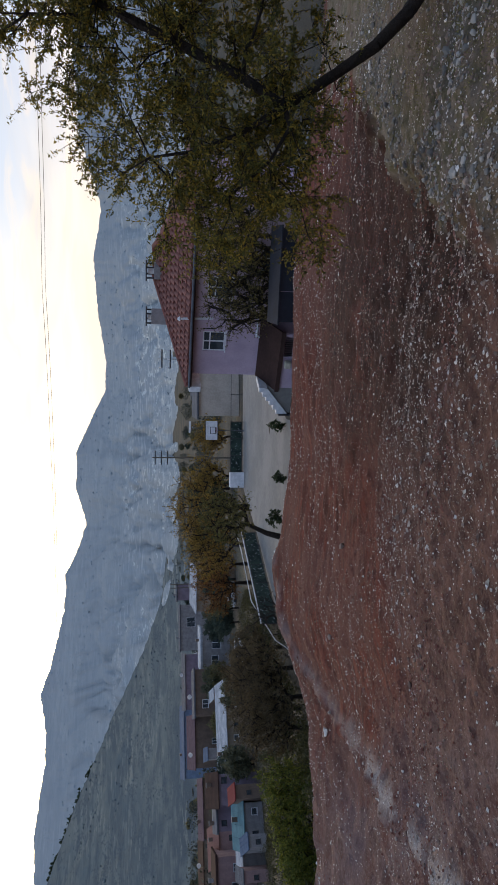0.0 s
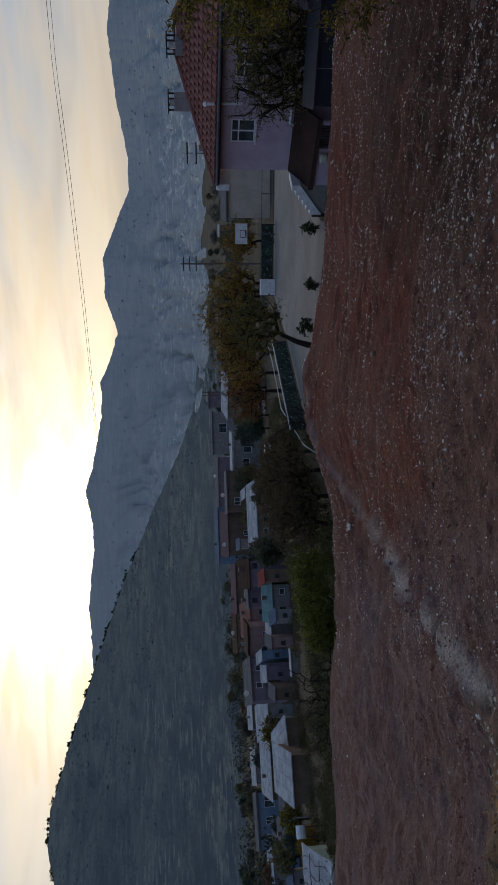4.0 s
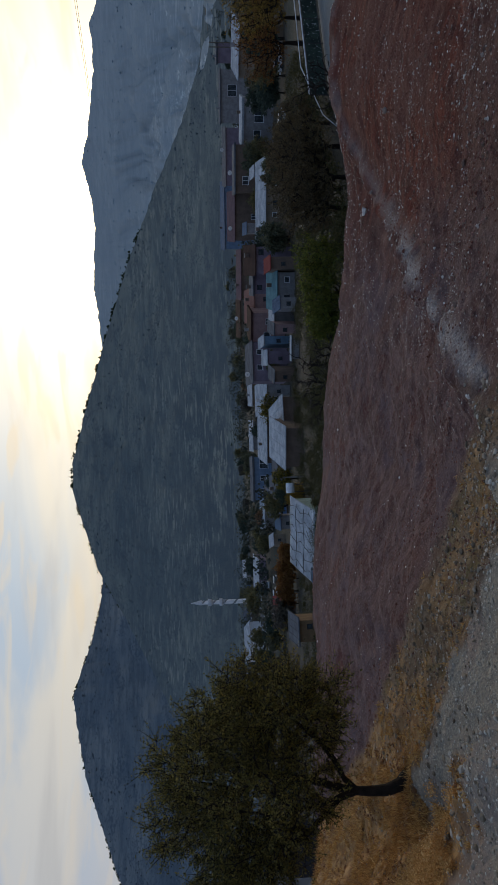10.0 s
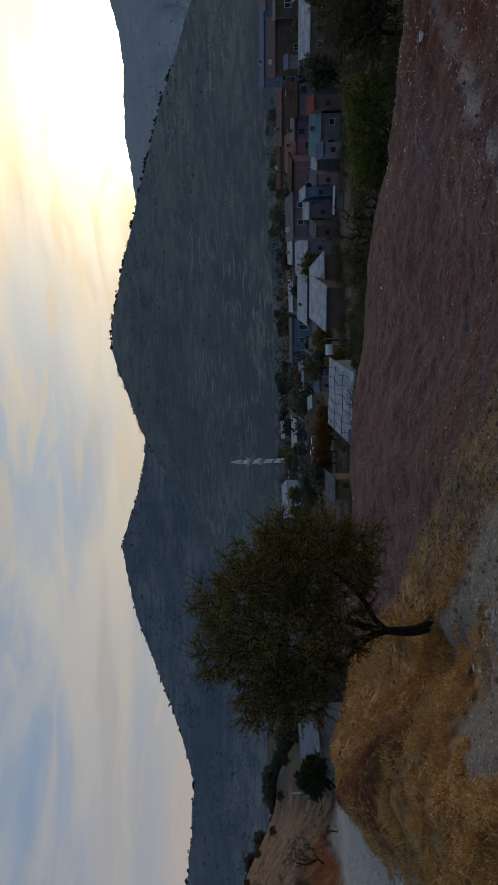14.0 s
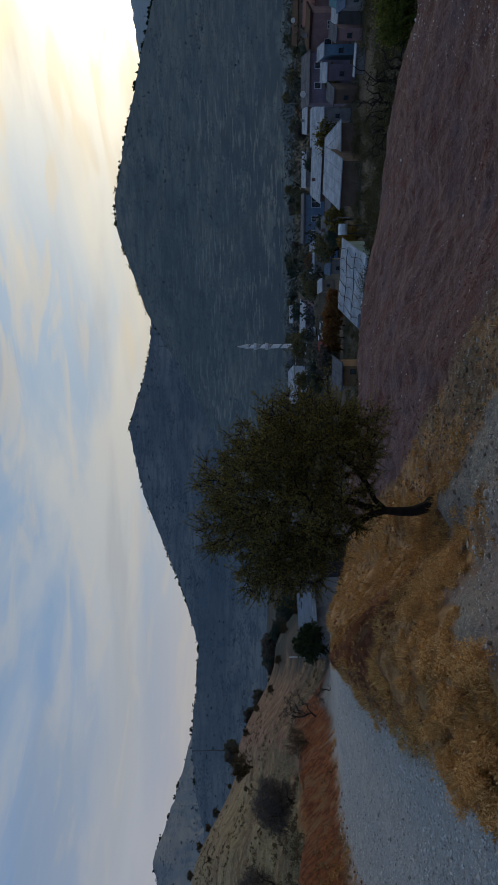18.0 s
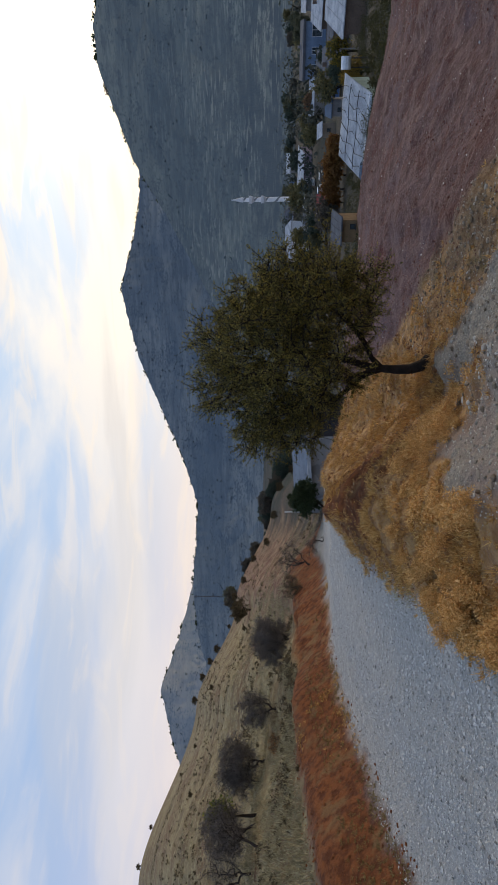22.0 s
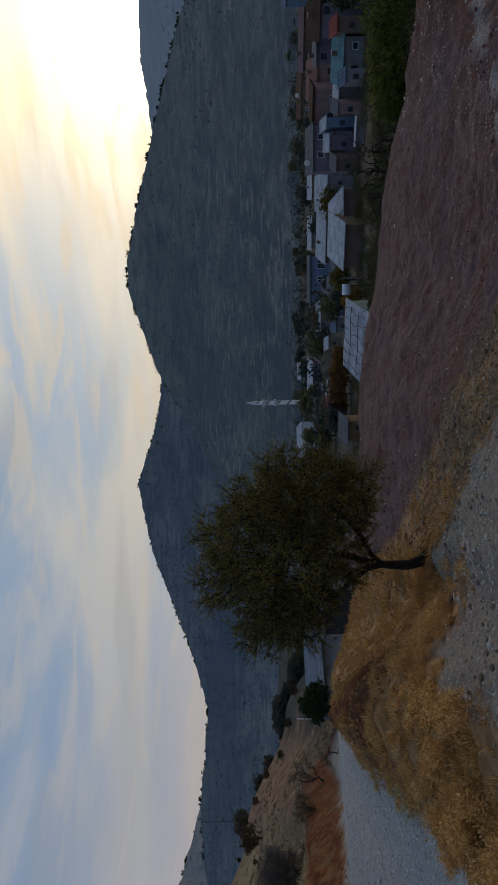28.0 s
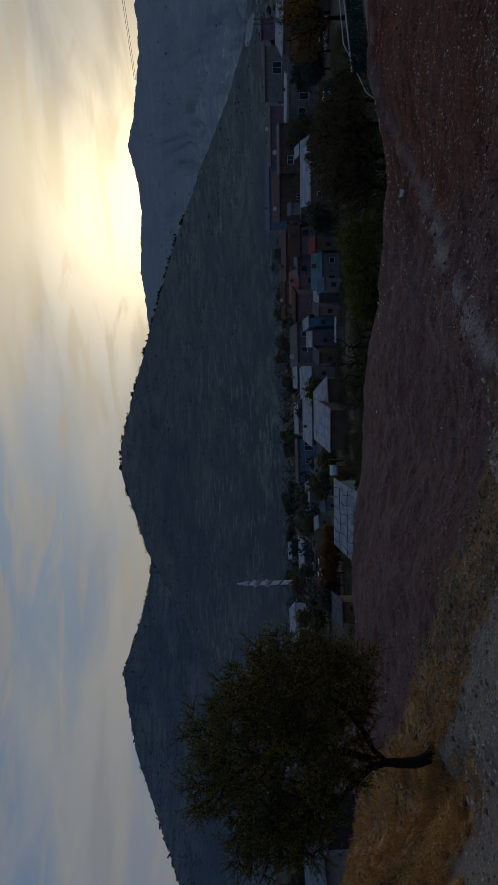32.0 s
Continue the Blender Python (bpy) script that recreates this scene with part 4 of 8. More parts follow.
# the nearer one, whose limbs hang into the view
plant("almond_tree", upright(37.5, 6.2, 0, 1.0), "near almond tree with drooping dark limbs and yellowing leaves", "tree", 5,
      [(0.3, 0.05, -0.25), (0.05, 0.0, 0.08), (-0.3, 0.0, 0.30), (-0.62, -0.05, 0.58), (-0.88, -0.05, 0.92), (-1.12, 0.0, 1.28)],
      (-0.3, 0.1, 2.2), (2.3, 2.1, 2.0), bark_dark, leaf_gold, goals=640, step=0.24, base_r=0.05, twigs=5, twig=0.26, leaves=34, size=0.035, droop=0.04,
      lobes=[((-1.55, 0.45, 1.80), (0.72, 0.8, 0.62)), ((-1.1, 0.3, 2.2), (0.7, 0.8, 0.7)), ((-0.35, 0.1, 2.7), (0.75, 1.0, 1.2)), ((0.2, 0.0, 3.2), (0.75, 1.0, 0.95)), ((0.6, 0.1, 1.9), (1.1, 1.1, 1.0)), ((-0.8, 0.2, 1.35), (0.7, 0.6, 0.5)), ((-1.3, 0.3, 1.25), (0.6, 0.5, 0.4)), ((-1.5, 1.0, 1.0), (0.5, 0.5, 0.38))],
      limbs=[[(-1.3, 0.1, 1.6), (-1.42, 0.2, 1.95), (-1.45, 0.3, 2.3)], [(-0.9, 0.05, 1.6), (-0.65, 0.1, 2.1), (-0.4, 0.1, 2.7)], [(-1.3, -0.05, 1.25), (-1.55, 0.0, 1.4), (-1.8, 0.1, 1.7)]])

# ---- building parts ----
glass = Mat("window_glass", 0.08)
glass.col(glass.mix(glass.span(glass.noise(1.5, 2), 0.4, 0.6), (0.03, 0.04, 0.05), (0.06, 0.075, 0.09)))
glass.bsdf.inputs["Specular IOR Level"].default_value = 0.8
glass = glass.m
white_paint = simple("white_paint", (0.66, 0.68, 0.72), (0.50, 0.52, 0.56), 0.5, scale=4)
cream_paint = simple("cream_paint", (0.55, 0.50, 0.40), None, 0.6)
lilac_plaster = simple("lilac_plaster", (0.47, 0.37, 0.46), (0.39, 0.305, 0.385), 0.9, scale=1.2, bump=0.3, bscale=90)
grey_plaster = simple("grey_plaster", (0.27, 0.26, 0.27), (0.18, 0.175, 0.18), 0.9, scale=1.0)
beige_plaster = simple("beige_plaster", (0.25, 0.20, 0.155), (0.17, 0.135, 0.105), 0.9, scale=0.8)
brown_plaster = simple("brown_plaster", (0.17, 0.12, 0.095), (0.11, 0.08, 0.065), 0.9, scale=0.8)
pink_plaster = simple("pink_plaster", (0.34, 0.22, 0.21), (0.25, 0.16, 0.16), 0.9, scale=0.8)
blue_plaster = simple("blue_plaster", (0.16, 0.23, 0.34), (0.12, 0.17, 0.25), 0.85, scale=0.8)
blue_wall = simple("bright_blue_wall", (0.15, 0.24, 0.34), (0.11, 0.18, 0.26), 0.85, scale=1)
mauve_plaster = simple("mauve_plaster", (0.21, 0.17, 0.22), (0.15, 0.12, 0.155), 0.9, scale=0.8)
ochre_block = simple("ochre_block", (0.24, 0.155, 0.085), (0.17, 0.105, 0.06), 0.9, scale=1.4)
concrete = simple("concrete", (0.225, 0.215, 0.205), (0.165, 0.16, 0.155), 0.9, scale=0.5, bump=0.3, bscale=70)
metal_white = simple("white_sheet_roof", (0.38, 0.41, 0.46), (0.22, 0.245, 0.28), 0.75, scale=0.7, bump=0.2, bscale=8, bdist=0.03)
metal_grey = simple("grey_sheet_roof", (0.12, 0.13, 0.15), (0.075, 0.08, 0.095), 0.8, scale=0.7)
metal_blue = simple("blue_sheet_roof", (0.085, 0.13, 0.20), (0.06, 0.09, 0.14), 0.45, scale=0.8)
metal_teal = simple("teal_sheet_roof", (0.10, 0.20, 0.23), (0.07, 0.14, 0.165), 0.5, scale=0.8)
metal_purple = simple("purple_sheet_roof", (0.115, 0.075, 0.095), (0.075, 0.05, 0.065), 0.55, scale=0.8)
metal_brown = simple("brown_sheet_roof", (0.062, 0.036, 0.032), (0.04, 0.025, 0.023), 0.6, scale=0.8)
metal_dark = simple("dark_iron", (0.045, 0.045, 0.05), (0.025, 0.025, 0.03), 0.6, scale=5)
red_sheet = simple("red_sheet_roof", (0.22, 0.05, 0.05), (0.15, 0.04, 0.04), 0.6)
salmon_roof = simple("salmon_roof", (0.23, 0.115, 0.10), (0.15, 0.08, 0.07), 0.8)
pole_wood = simple("pole_wood", (0.14, 0.12, 0.10), None, 0.9, scale=8)
green_mesh = Mat("green_mesh", 0.85)
green_mesh.col(green_mesh.mix(green_mesh.span(green_mesh.noise(7.0, 3), 0.60, 0.66), green_mesh.mix(green_mesh.span(green_mesh.noise(1.5, 3), 0.4, 0.6), (0.014, 0.026, 0.023), (0.03, 0.055, 0.045)), (0.26, 0.30, 0.31)))
green_mesh = green_mesh.m
for sheet_mat in (metal_white, metal_grey, metal_blue, metal_teal, metal_purple, metal_brown, red_sheet, salmon_roof):
    # old, dull sheeting
    sheet_mat.node_tree.nodes["Principled BSDF"].inputs["Specular IOR Level"].default_value = 0.03
    sheet_mat.node_tree.nodes["Principled BSDF"].inputs["Roughness"].default_value = 0.9
terracotta = Mat("terracotta", 0.85)
tone = terracotta.mix(terracotta.rnd(), (0.15, 0.052, 0.044), (0.23, 0.092, 0.076))
terracotta.col(terracotta.mix(terracotta.span(terracotta.noise(2.0, 5), 0.42, 0.68), tone, (0.15, 0.075, 0.065)))
terracotta.bump(terracotta.noise(50, 3), 0.4, 0.01)
terracotta = terracotta.m


def pierced(bm, x0, x1, y0, y1, z0, z1, holes):
    """A wall along x with openings (x0, x1, z0, z1) right through it, as one closed shell."""
    xs = sorted({x0, x1, *[v for h in holes for v in h[:2]]})
    zs = sorted({z0, z1, *[v for h in holes for v in h[2:]]})
    full = [[not any(h[0] - 1e-6 <= a and b <= h[1] + 1e-6 and h[2] - 1e-6 <= c and d <= h[3] + 1e-6 for h in holes)
             for c, d in zip(zs, zs[1:])] for a, b in zip(xs, xs[1:])]
    made = {}

    def at(i, j, k):
        if (i, j, k) not in made:
            made[i, j, k] = bm.verts.new((xs[i], (y0, y1)[j], zs[k]))
        return made[i, j, k]

    def solid(i, k):
        return 0 <= i < len(xs) - 1 and 0 <= k < len(zs) - 1 and full[i][k]

    for i in range(len(xs) - 1):
        for k in range(len(zs) - 1):
            if not full[i][k]:
                continue
            for j in (0, 1):
                bm.faces.new((at(i, j, k), at(i + 1, j, k), at(i + 1, j, k + 1), at(i, j, k + 1)))
            for a, di in ((i, -1), (i + 1, 1)):
                if not solid(i + di, k):
                    bm.faces.new((at(a, 0, k), at(a, 1, k), at(a, 1, k + 1), at(a, 0, k + 1)))
            for c, dk in ((k, -1), (k + 1, 1)):
                if not solid(i, k + dk):
                    bm.faces.new((at(i, 0, c), at(i + 1, 0, c), at(i + 1, 1, c), at(i, 1, c)))


def window_part(parent, x0, x1, y, z0, z1, mullions=1, transom=False, frame_mat=None, bar=0.06):
    """A framed window set into an opening of a wall that faces -y."""
    frame_mat = frame_mat or white_paint
    bm = bmesh.new()
    xs = [x0 + bar * 0.5] + [x0 + (x1 - x0) * (k + 1) / (mullions + 1) for k in range(mullions)] + [x1 - bar * 0.5]
    zs = [z0 + bar * 0.5, z0 + (z1 - z0) * 0.68, z1 - bar * 0.5] if transom else [z0 + bar * 0.5, z1 - bar * 0.5]
    panes = [(a + bar * 0.5, b - bar * 0.5, c + bar * 0.5, d - bar * 0.5) for a, b in zip(xs, xs[1:]) for c, d in zip(zs, zs[1:])]
    pierced(bm, x0, x1, y + 0.03, y + 0.09, z0, z1, panes)
    win = part("window", bm, frame_mat, parent)
    bm = bmesh.new()
    box(bm, x0 + bar * 0.5, x1 - bar * 0.5, y + 0.055, y + 0.065, z0 + bar * 0.5, z1 - bar * 0.5)
    part("pane", bm, glass, win)
    bm = bmesh.new()
    box(bm, x0 - 0.06, x1 + 0.06, y - 0.06, y + 0.03, z0 - 0.05, z0 - 0.002)
    part("sill", bm, frame_mat, win)
    return win


# ---- the house with the tiled roof ----
HOUSE = pose(3.4, 31.4, -5.15, 0, 0, -36)
house = thing("house", HOUSE, "lilac plastered house with a red tiled hip roof and two chimneys", "house")
HL, HD, HE = 8.4, 7.0, 5.0
holes = [(1.25, 2.25, 3.36, 4.4), (3.9, 4.9, 3.2, 4.3), (6.0, 6.6, 3.4, 4.0), (5.2, 6.4, 0.9, 2.0)]
bm = bmesh.new()
pierced(bm, 0, HL, 0, 0.25, 0, HE, holes)
part("front_wall", bm, lilac_plaster, house)
for nm, (a, b, c, d) in {"side_wall": (0, 0.25, 0.25, HD), "end_wall": (HL - 0.25, HL, 0.25, HD), "back_wall": (0.25, HL - 0.25, HD - 0.25, HD)}.items():
    bm = bmesh.new()
    box(bm, a, b, c, d, 0, HE)
    part(nm, bm, lilac_plaster, house)
window_part(house, *holes[0][:2], 0, *holes[0][2:], 1, True)
window_part(house, *holes[1][:2], 0, *holes[1][2:], 1, True)
window_part(house, *holes[2][:2], 0, *holes[2][2:], 0)
window_part(house, *holes[3][:2], 0, *holes[3][2:], 1)
# roof deck: a hip with the ridge along x
OV, RISE = 0.45, 1.6
ex0, ex1, ey0, ey1 = -OV, HL + OV, -OV, HD + OV
half_d = (ey1 - ey0) / 2
rx0, rx1, ry = ex0 + half_d, ex1 - half_d, (ey0 + ey1) / 2
bm = bmesh.new()
low = [bm.verts.new((x, y, HE)) for x, y in ((ex0, ey0), (ex1, ey0), (ex1, ey1), (ex0, ey1))]
top = [bm.verts.new((x, ry, HE + RISE)) for x in (rx0, rx1)]
for f in ((low[0], low[1], top[1], top[0]), (low[1], low[2], top[1]), (low[2], low[3], top[0], top[1]), (low[3], low[0], top[0]), (low[3], low[2], low[1], low[0])):
    bm.faces.new(f)
roof = part("roof", bm, terracotta, house)
bm = bmesh.new()
box(bm, ex0, ex1, ey0 - 0.06, ey0 - 0.004, HE - 0.14, HE + 0.02)
part("fascia", bm, metal_brown, roof)
bm = bmesh.new()
tube(bm, [(ex0, ey0 - 0.12, HE - 0.02), (ex1, ey0 - 0.12, HE - 0.02)], [0.06, 0.06], 8)
part("gutter", bm, metal_grey, roof)
bm = bmesh.new()
tube(bm, [(ex0, ey0, HE + 0.07), (rx0, ry, HE + RISE + 0.08), (rx1, ry, HE + RISE + 0.08), (ex1, ey0, HE + 0.07)], [0.11] * 4, 8)
part("ridge_capping", bm, terracotta, roof)


def chimney(parent, x, y, z0, z1, w, cage):
    bm = bmesh.new()
    box(bm, x - w / 2, x + w / 2, y - w / 2, y + w / 2, z0, z1, 0.02)
    ch = part("chimney", bm, grey_plaster, parent)
    for dx in (-1, 1):
        for dy in (-1, 1):
            bm = bmesh.new()
            box(bm, x + dx * w * 0.42 - 0.03, x + dx * w * 0.42 + 0.03, y + dy * w * 0.42 - 0.03, y + dy * w * 0.42 + 0.03, z1, z1 + cage)
            part("cap_post", bm, metal_dark, ch)
    bm = bmesh.new()
    box(bm, x - w * 0.62, x + w * 0.62, y - w * 0.62, y + w * 0.62, z1 + cage, z1 + cage + 0.06, 0.01)
    part("cap", bm, metal_dark, ch)
    bm = bmesh.new()
    tube(bm, [(x, y, z1), (x, y, z1 + cage * 0.8)], [w * 0.25, w * 0.25], 10)
    part("flue", bm, white_paint, ch)
    return ch


chimney(house, 1.5, 3.0, HE + 0.5, HE + 1.78, 0.6, 0.22)
chimney(house, 3.87, 3.0, HE + 0.9, HE + 1.66, 0.62, 0.34)
bm = bmesh.new()
tube(bm, [(3.0, -0.2, HE - 1.0), (3.0, -0.35, HE + 0.5)], [0.06, 0.06], 8)
tube(bm, [(3.0, -0.35, HE + 0.5), (3.0, -0.35, HE + 0.62)], [0.12, 0.05], 8)
part("stove_pipe", bm, white_paint, house)
# the lean-to in front, with its own sheet roof
bm = bmesh.new()
prism(bm, [(-0.02, 1.76), (-1.42, 0.98), (-1.42, 0.88), (-0.02, 1.66)], -0.02, 3.0, "x")
lean = part("porch_roof", bm, metal_brown, house)
bm = bmesh.new()
box(bm, -0.05, 3.03, -1.50, -1.42, 0.82, 1.02)
part("porch_fascia", bm, metal_brown, lean)
bm = bmesh.new()
tube(bm, [(2.1, -0.07, 1.90), (2.95, -0.07, 1.90)], [0.06, 0.06], 8)
tube(bm, [(2.1, -0.07, 1.90), (2.1, -0.12, 1.74)], [0.05, 0.05], 8)
part("gutter", bm, white_paint, lean)
bm = bmesh.new()
pierced(bm, 0.1, 2.9, -1.36, -1.22, 0, 0.86, [(1.75, 2.75, 0.38, 0.78)])
part("porch_wall", bm, lilac_plaster, house)
for k in range(9):
    bm = bmesh.new()
    tube(bm, [(1.80 + k * 0.11, -1.29, 0.38), (1.80 + k * 0.11, -1.29, 0.78)], [0.015, 0.015], 5)
    part("railing_bar", bm, metal_dark, house)
bm = bmesh.new()
box(bm, 1.25, 1.6, -1.62, -1.36, 0.42, 0.72, 0.04)
part("meter_box", bm, cream_paint, house)
bm = bmesh.new()
box(bm, -0.75, -0.45, -0.5, 0.9, HE - 0.6, HE - 0.02, 0.03)
part("water_tank", bm, white_paint, house)
# roof tiles on the front slope
tile_bm = bmesh.new()
TW, TL = 0.30, 0.47
prof = [(-TW / 2, 0.0), (-TW * 0.28, 0.055), (0, 0.075), (TW * 0.28, 0.055), (TW / 2, 0.0)]
va = [tile_bm.verts.new((x, 0, z + 0.035)) for x, z in prof]
vb = [tile_bm.verts.new((x, TL, z)) for x, z in prof]
vc = [tile_bm.verts.new((x, 0, 0.0)) for x, z in prof]
for k in range(4):
    tile_bm.faces.new((va[k], va[k + 1], vb[k + 1], vb[k]))
    tile_bm.faces.new((vc[k], vc[k + 1], va[k + 1], va[k]))
tile_mesh = bpy.data.meshes.new("tile")
tile_bm.to_mesh(tile_mesh)
tile_bm.free()
tile_mesh.materials.append(terracotta)
slope = math.degrees(math.atan2(RISE, half_d))
run = math.hypot(RISE, half_d)
rows = int(run / 0.43)
for i in range(rows):
    v = i * 0.43
    inset = v / run * half_d
    n = int((ex1 - ex0 - 2 * inset) / TW)
    for j in range(n):
        x = ex0 + inset + (j + 0.5) * (ex1 - ex0 - 2 * inset) / n
        ob = new("tile", tile_mesh)
        ob.parent = roof
        ob.matrix_local = pose(x, ey0 + v / run * half_d, HE + 0.02 + v / run * RISE + random.uniform(0, 0.012), slope, 0, random.uniform(-1.5, 1.5))

# ---- yard ----
YZ = -5.15
bm = bmesh.new()
prism(bm, [(14, 24.5), (15, 47.2), (5.4, 47.9), (-3.1, 47.9), (-5.8, 41.0), (-9.6, 33.4), (-9.0, 27.0)], YZ - 0.4, YZ + 0.03)
yard = part("pavement", bm, concrete, None)
tagged(yard, "smooth grey concrete yard beside the lilac house", "pavement", kind="structure")
# steps with a white sawtooth side
steps = thing("stairs", HOUSE, "white outdoor steps with a sawtooth side beside the porch", "stairs")
for k in range(6):
    bm = bmesh.new()
    prism(bm, [(-0.24 * (k + 1), 1.14 - k * 0.19), (-0.24 * k, 1.33 - k * 0.19), (-0.24 * k, 1.70 - k * 0.19), (-0.24 * (k + 1), 1.70 - k * 0.19)], -1.25, -0.15, "y")
    part("step", bm, white_paint, steps)
bm = bmesh.new()
prism(bm, [(-1.44, 0.0), (-0.01, 0.0), (-0.01, 1.32), (-1.44, 0.19)], -1.15, -0.25, "y")
part("footing", bm, concrete, steps)
bm = bmesh.new()
box(bm, -1.52, -1.45, -1.3, -0.2, 0.0, 0.62)
part("post", bm, metal_dark, steps)
# basketball stand
hoop = thing("basketball_hoop", pose(0.95, 47.4, YZ + 0.03, 0, 0, 0), "white basketball backboard on a steel post at the yard's edge", "basketball hoop")
bm = bmesh.new()
tube(bm, [(0, 0, 0), (0, 0, 2.2), (0, -0.25, 2.45)], [0.06, 0.055, 0.05], 8)
part("post", bm, metal_grey, hoop)
bm = bmesh.new()
box(bm, -0.68, 0.68, -0.35, -0.31, 1.95, 2.85, 0.01)
board = part("backboard", bm, white_paint, hoop)
bm = bmesh.new()
for a, b, c, d in ((-0.26, 0.26, 2.10, 2.14), (-0.26, 0.26, 2.46, 2.50), (-0.26, -0.22, 2.14, 2.46), (0.22, 0.26, 2.14, 2.46), (-0.68, 0.68, 2.82, 2.855), (-0.68, 0.68, 1.945, 1.98)):
    box(bm, a, b, -0.36, -0.352, c, d)
part("marking", bm, metal_dark, board)
bm = bmesh.new()
tube(bm, [(0.22 * math.cos(k * math.pi / 6), -0.58 + 0.22 * math.sin(k * math.pi / 6), 2.08) for k in range(13)], [0.012] * 13, 5)
part("rim", bm, red_sheet, board)


def rail_fence(name, a, b, label, n, h=0.95, mesh=False, posts=0.03):
    """Posts with two rails between a and b, and a net or screen where there is one."""
    a, b = Vector(a), Vector(b)
    ob = thing(name, Matrix.Translation(a), label, "fence")
    d = b - a
    for k in range(n + 1):
        p = d * (k / n)
        bm = bmesh.new()
        tube(bm, [p, p + Vector((0, 0, h))], [posts, posts], 6)
        part("post", bm, metal_dark, ob)
    for z in (0.12, h - 0.03):
        bm = bmesh.new()
        tube(bm, [Vector((0, 0, z)), d + Vector((0, 0, z))], [0.022, 0.022], 5)
        part("rail", bm, metal_dark, ob)
    if mesh:
        bm = bmesh.new()
        s = d.normalized()
        o = Vector((-s.y, s.x, 0)) * 0.012
        q = [Vector((0, 0, 0.14)), d + Vector((0, 0, 0.14)), d + Vector((0, 0, h - 0.06)), Vector((0, 0, h - 0.06))]
        f0 = [bm.verts.new(p + o) for p in q]
        f1 = [bm.verts.new(p - o) for p in q]
        bm.faces.new(f0)
        bm.faces.new(f1)
        for k in range(4):
            bm.faces.new((f0[k], f0[(k + 1) % 4], f1[(k + 1) % 4], f1[k]))
        net = part("screen", bm, green_mesh, ob)
        rs = np.random.RandomState(n)
        vs, fs = [], []
        cnt = int(d.length * 26)
        for k in range(cnt):
            u, z, sz = rs.rand(), 0.2 + rs.rand() * (h - 0.35), 0.03 + rs.rand() * 0.05
            c = d * u + Vector((0, 0, z)) - o * 2.2
            i = len(vs)
            vs += [c + s * sz, c + Vector((0, 0, sz)), c - s * sz, c - Vector((0, 0, sz))]
            fs.append((i, i + 1, i + 2, i + 3))
        part_mesh("bindweed", tri_mesh("bindweed", vs, fs, white_paint if n % 2 else grey_plaster), net)
    return ob


rail_fence("fence", (5.6, 47.6, YZ + 0.03), (1.6, 47.6, YZ + 0.03), "open dark iron yard fence of posts and rails", 2, 0.95)
rail_fence("fence", (1.6, 47.6, YZ + 0.03), (-2.1, 47.6, YZ + 0.03), "dark green screened yard fence with pale flecks", 3, 0.98, True)
rail_fence("fence", (-5.7, 41.2, YZ + 0.03), (-9.4, 33.6, YZ + 0.03), "dark green screened fence on a low white kerb", 5, 0.95, True)
bm = bmesh.new()
box(bm, -0.55, 0.55, -0.2, 0.2, 0, 1.05, 0.02)
o = part("wall_block", bm, white_paint, None)
o.matrix_world = pose(-2.65, 47.2, YZ + 0.03)
tagged(o, "low whitewashed wall block at the corner of the yard", "wall block")
kerb = bmesh.new()
tube(kerb, [(-5.6, 41.4, YZ + 1.0), (-9.4, 33.7, YZ + 1.0)], [0.035, 0.035], 6)
o = part("trim", kerb, white_paint, None)
tagged(o, "whitewashed capping along the screened fence", "trim", kind="structure")
bm = bmesh.new()
tube(bm, [(-6.6, 46.0, -4.5), (-7.2, 43.0, -4.4), (-9.3, 38.0, -4.3), (-10.6, 34.6, -5.1), (-11.1, 33.9, -6.0)], [0.03] * 5, 6)
o = part("pipe", bm, white_paint, None)
tagged(o, "thin white water pipe running downhill beside the yard", "pipe")

# saplings along the yard's near edge
for k, (x, y, s) in enumerate(((0.93, 32.3, 0.9), (-1.63, 31.9, 0.9), (-3.7, 32.2, 1.25))):
    plant("sapling", pose(x, y, YZ + 0.0, 0, 0, 40 * k), "small leafy evergreen sapling at the yard edge", "sapling", 40 + k, [(0, 0, 0), (0, 0, 0.12 * s), (0, 0, 0.25 * s)],
          (0, 0, 0.5 * s), (0.32 * s, 0.32 * s, 0.36 * s), bark_dark, leaf_dark, goals=26, step=0.15, base_r=0.02, twigs=3, twig=0.12, leaves=5, size=0.11, slim=0.35, group="saplings along the yard")

# ---- the village ----


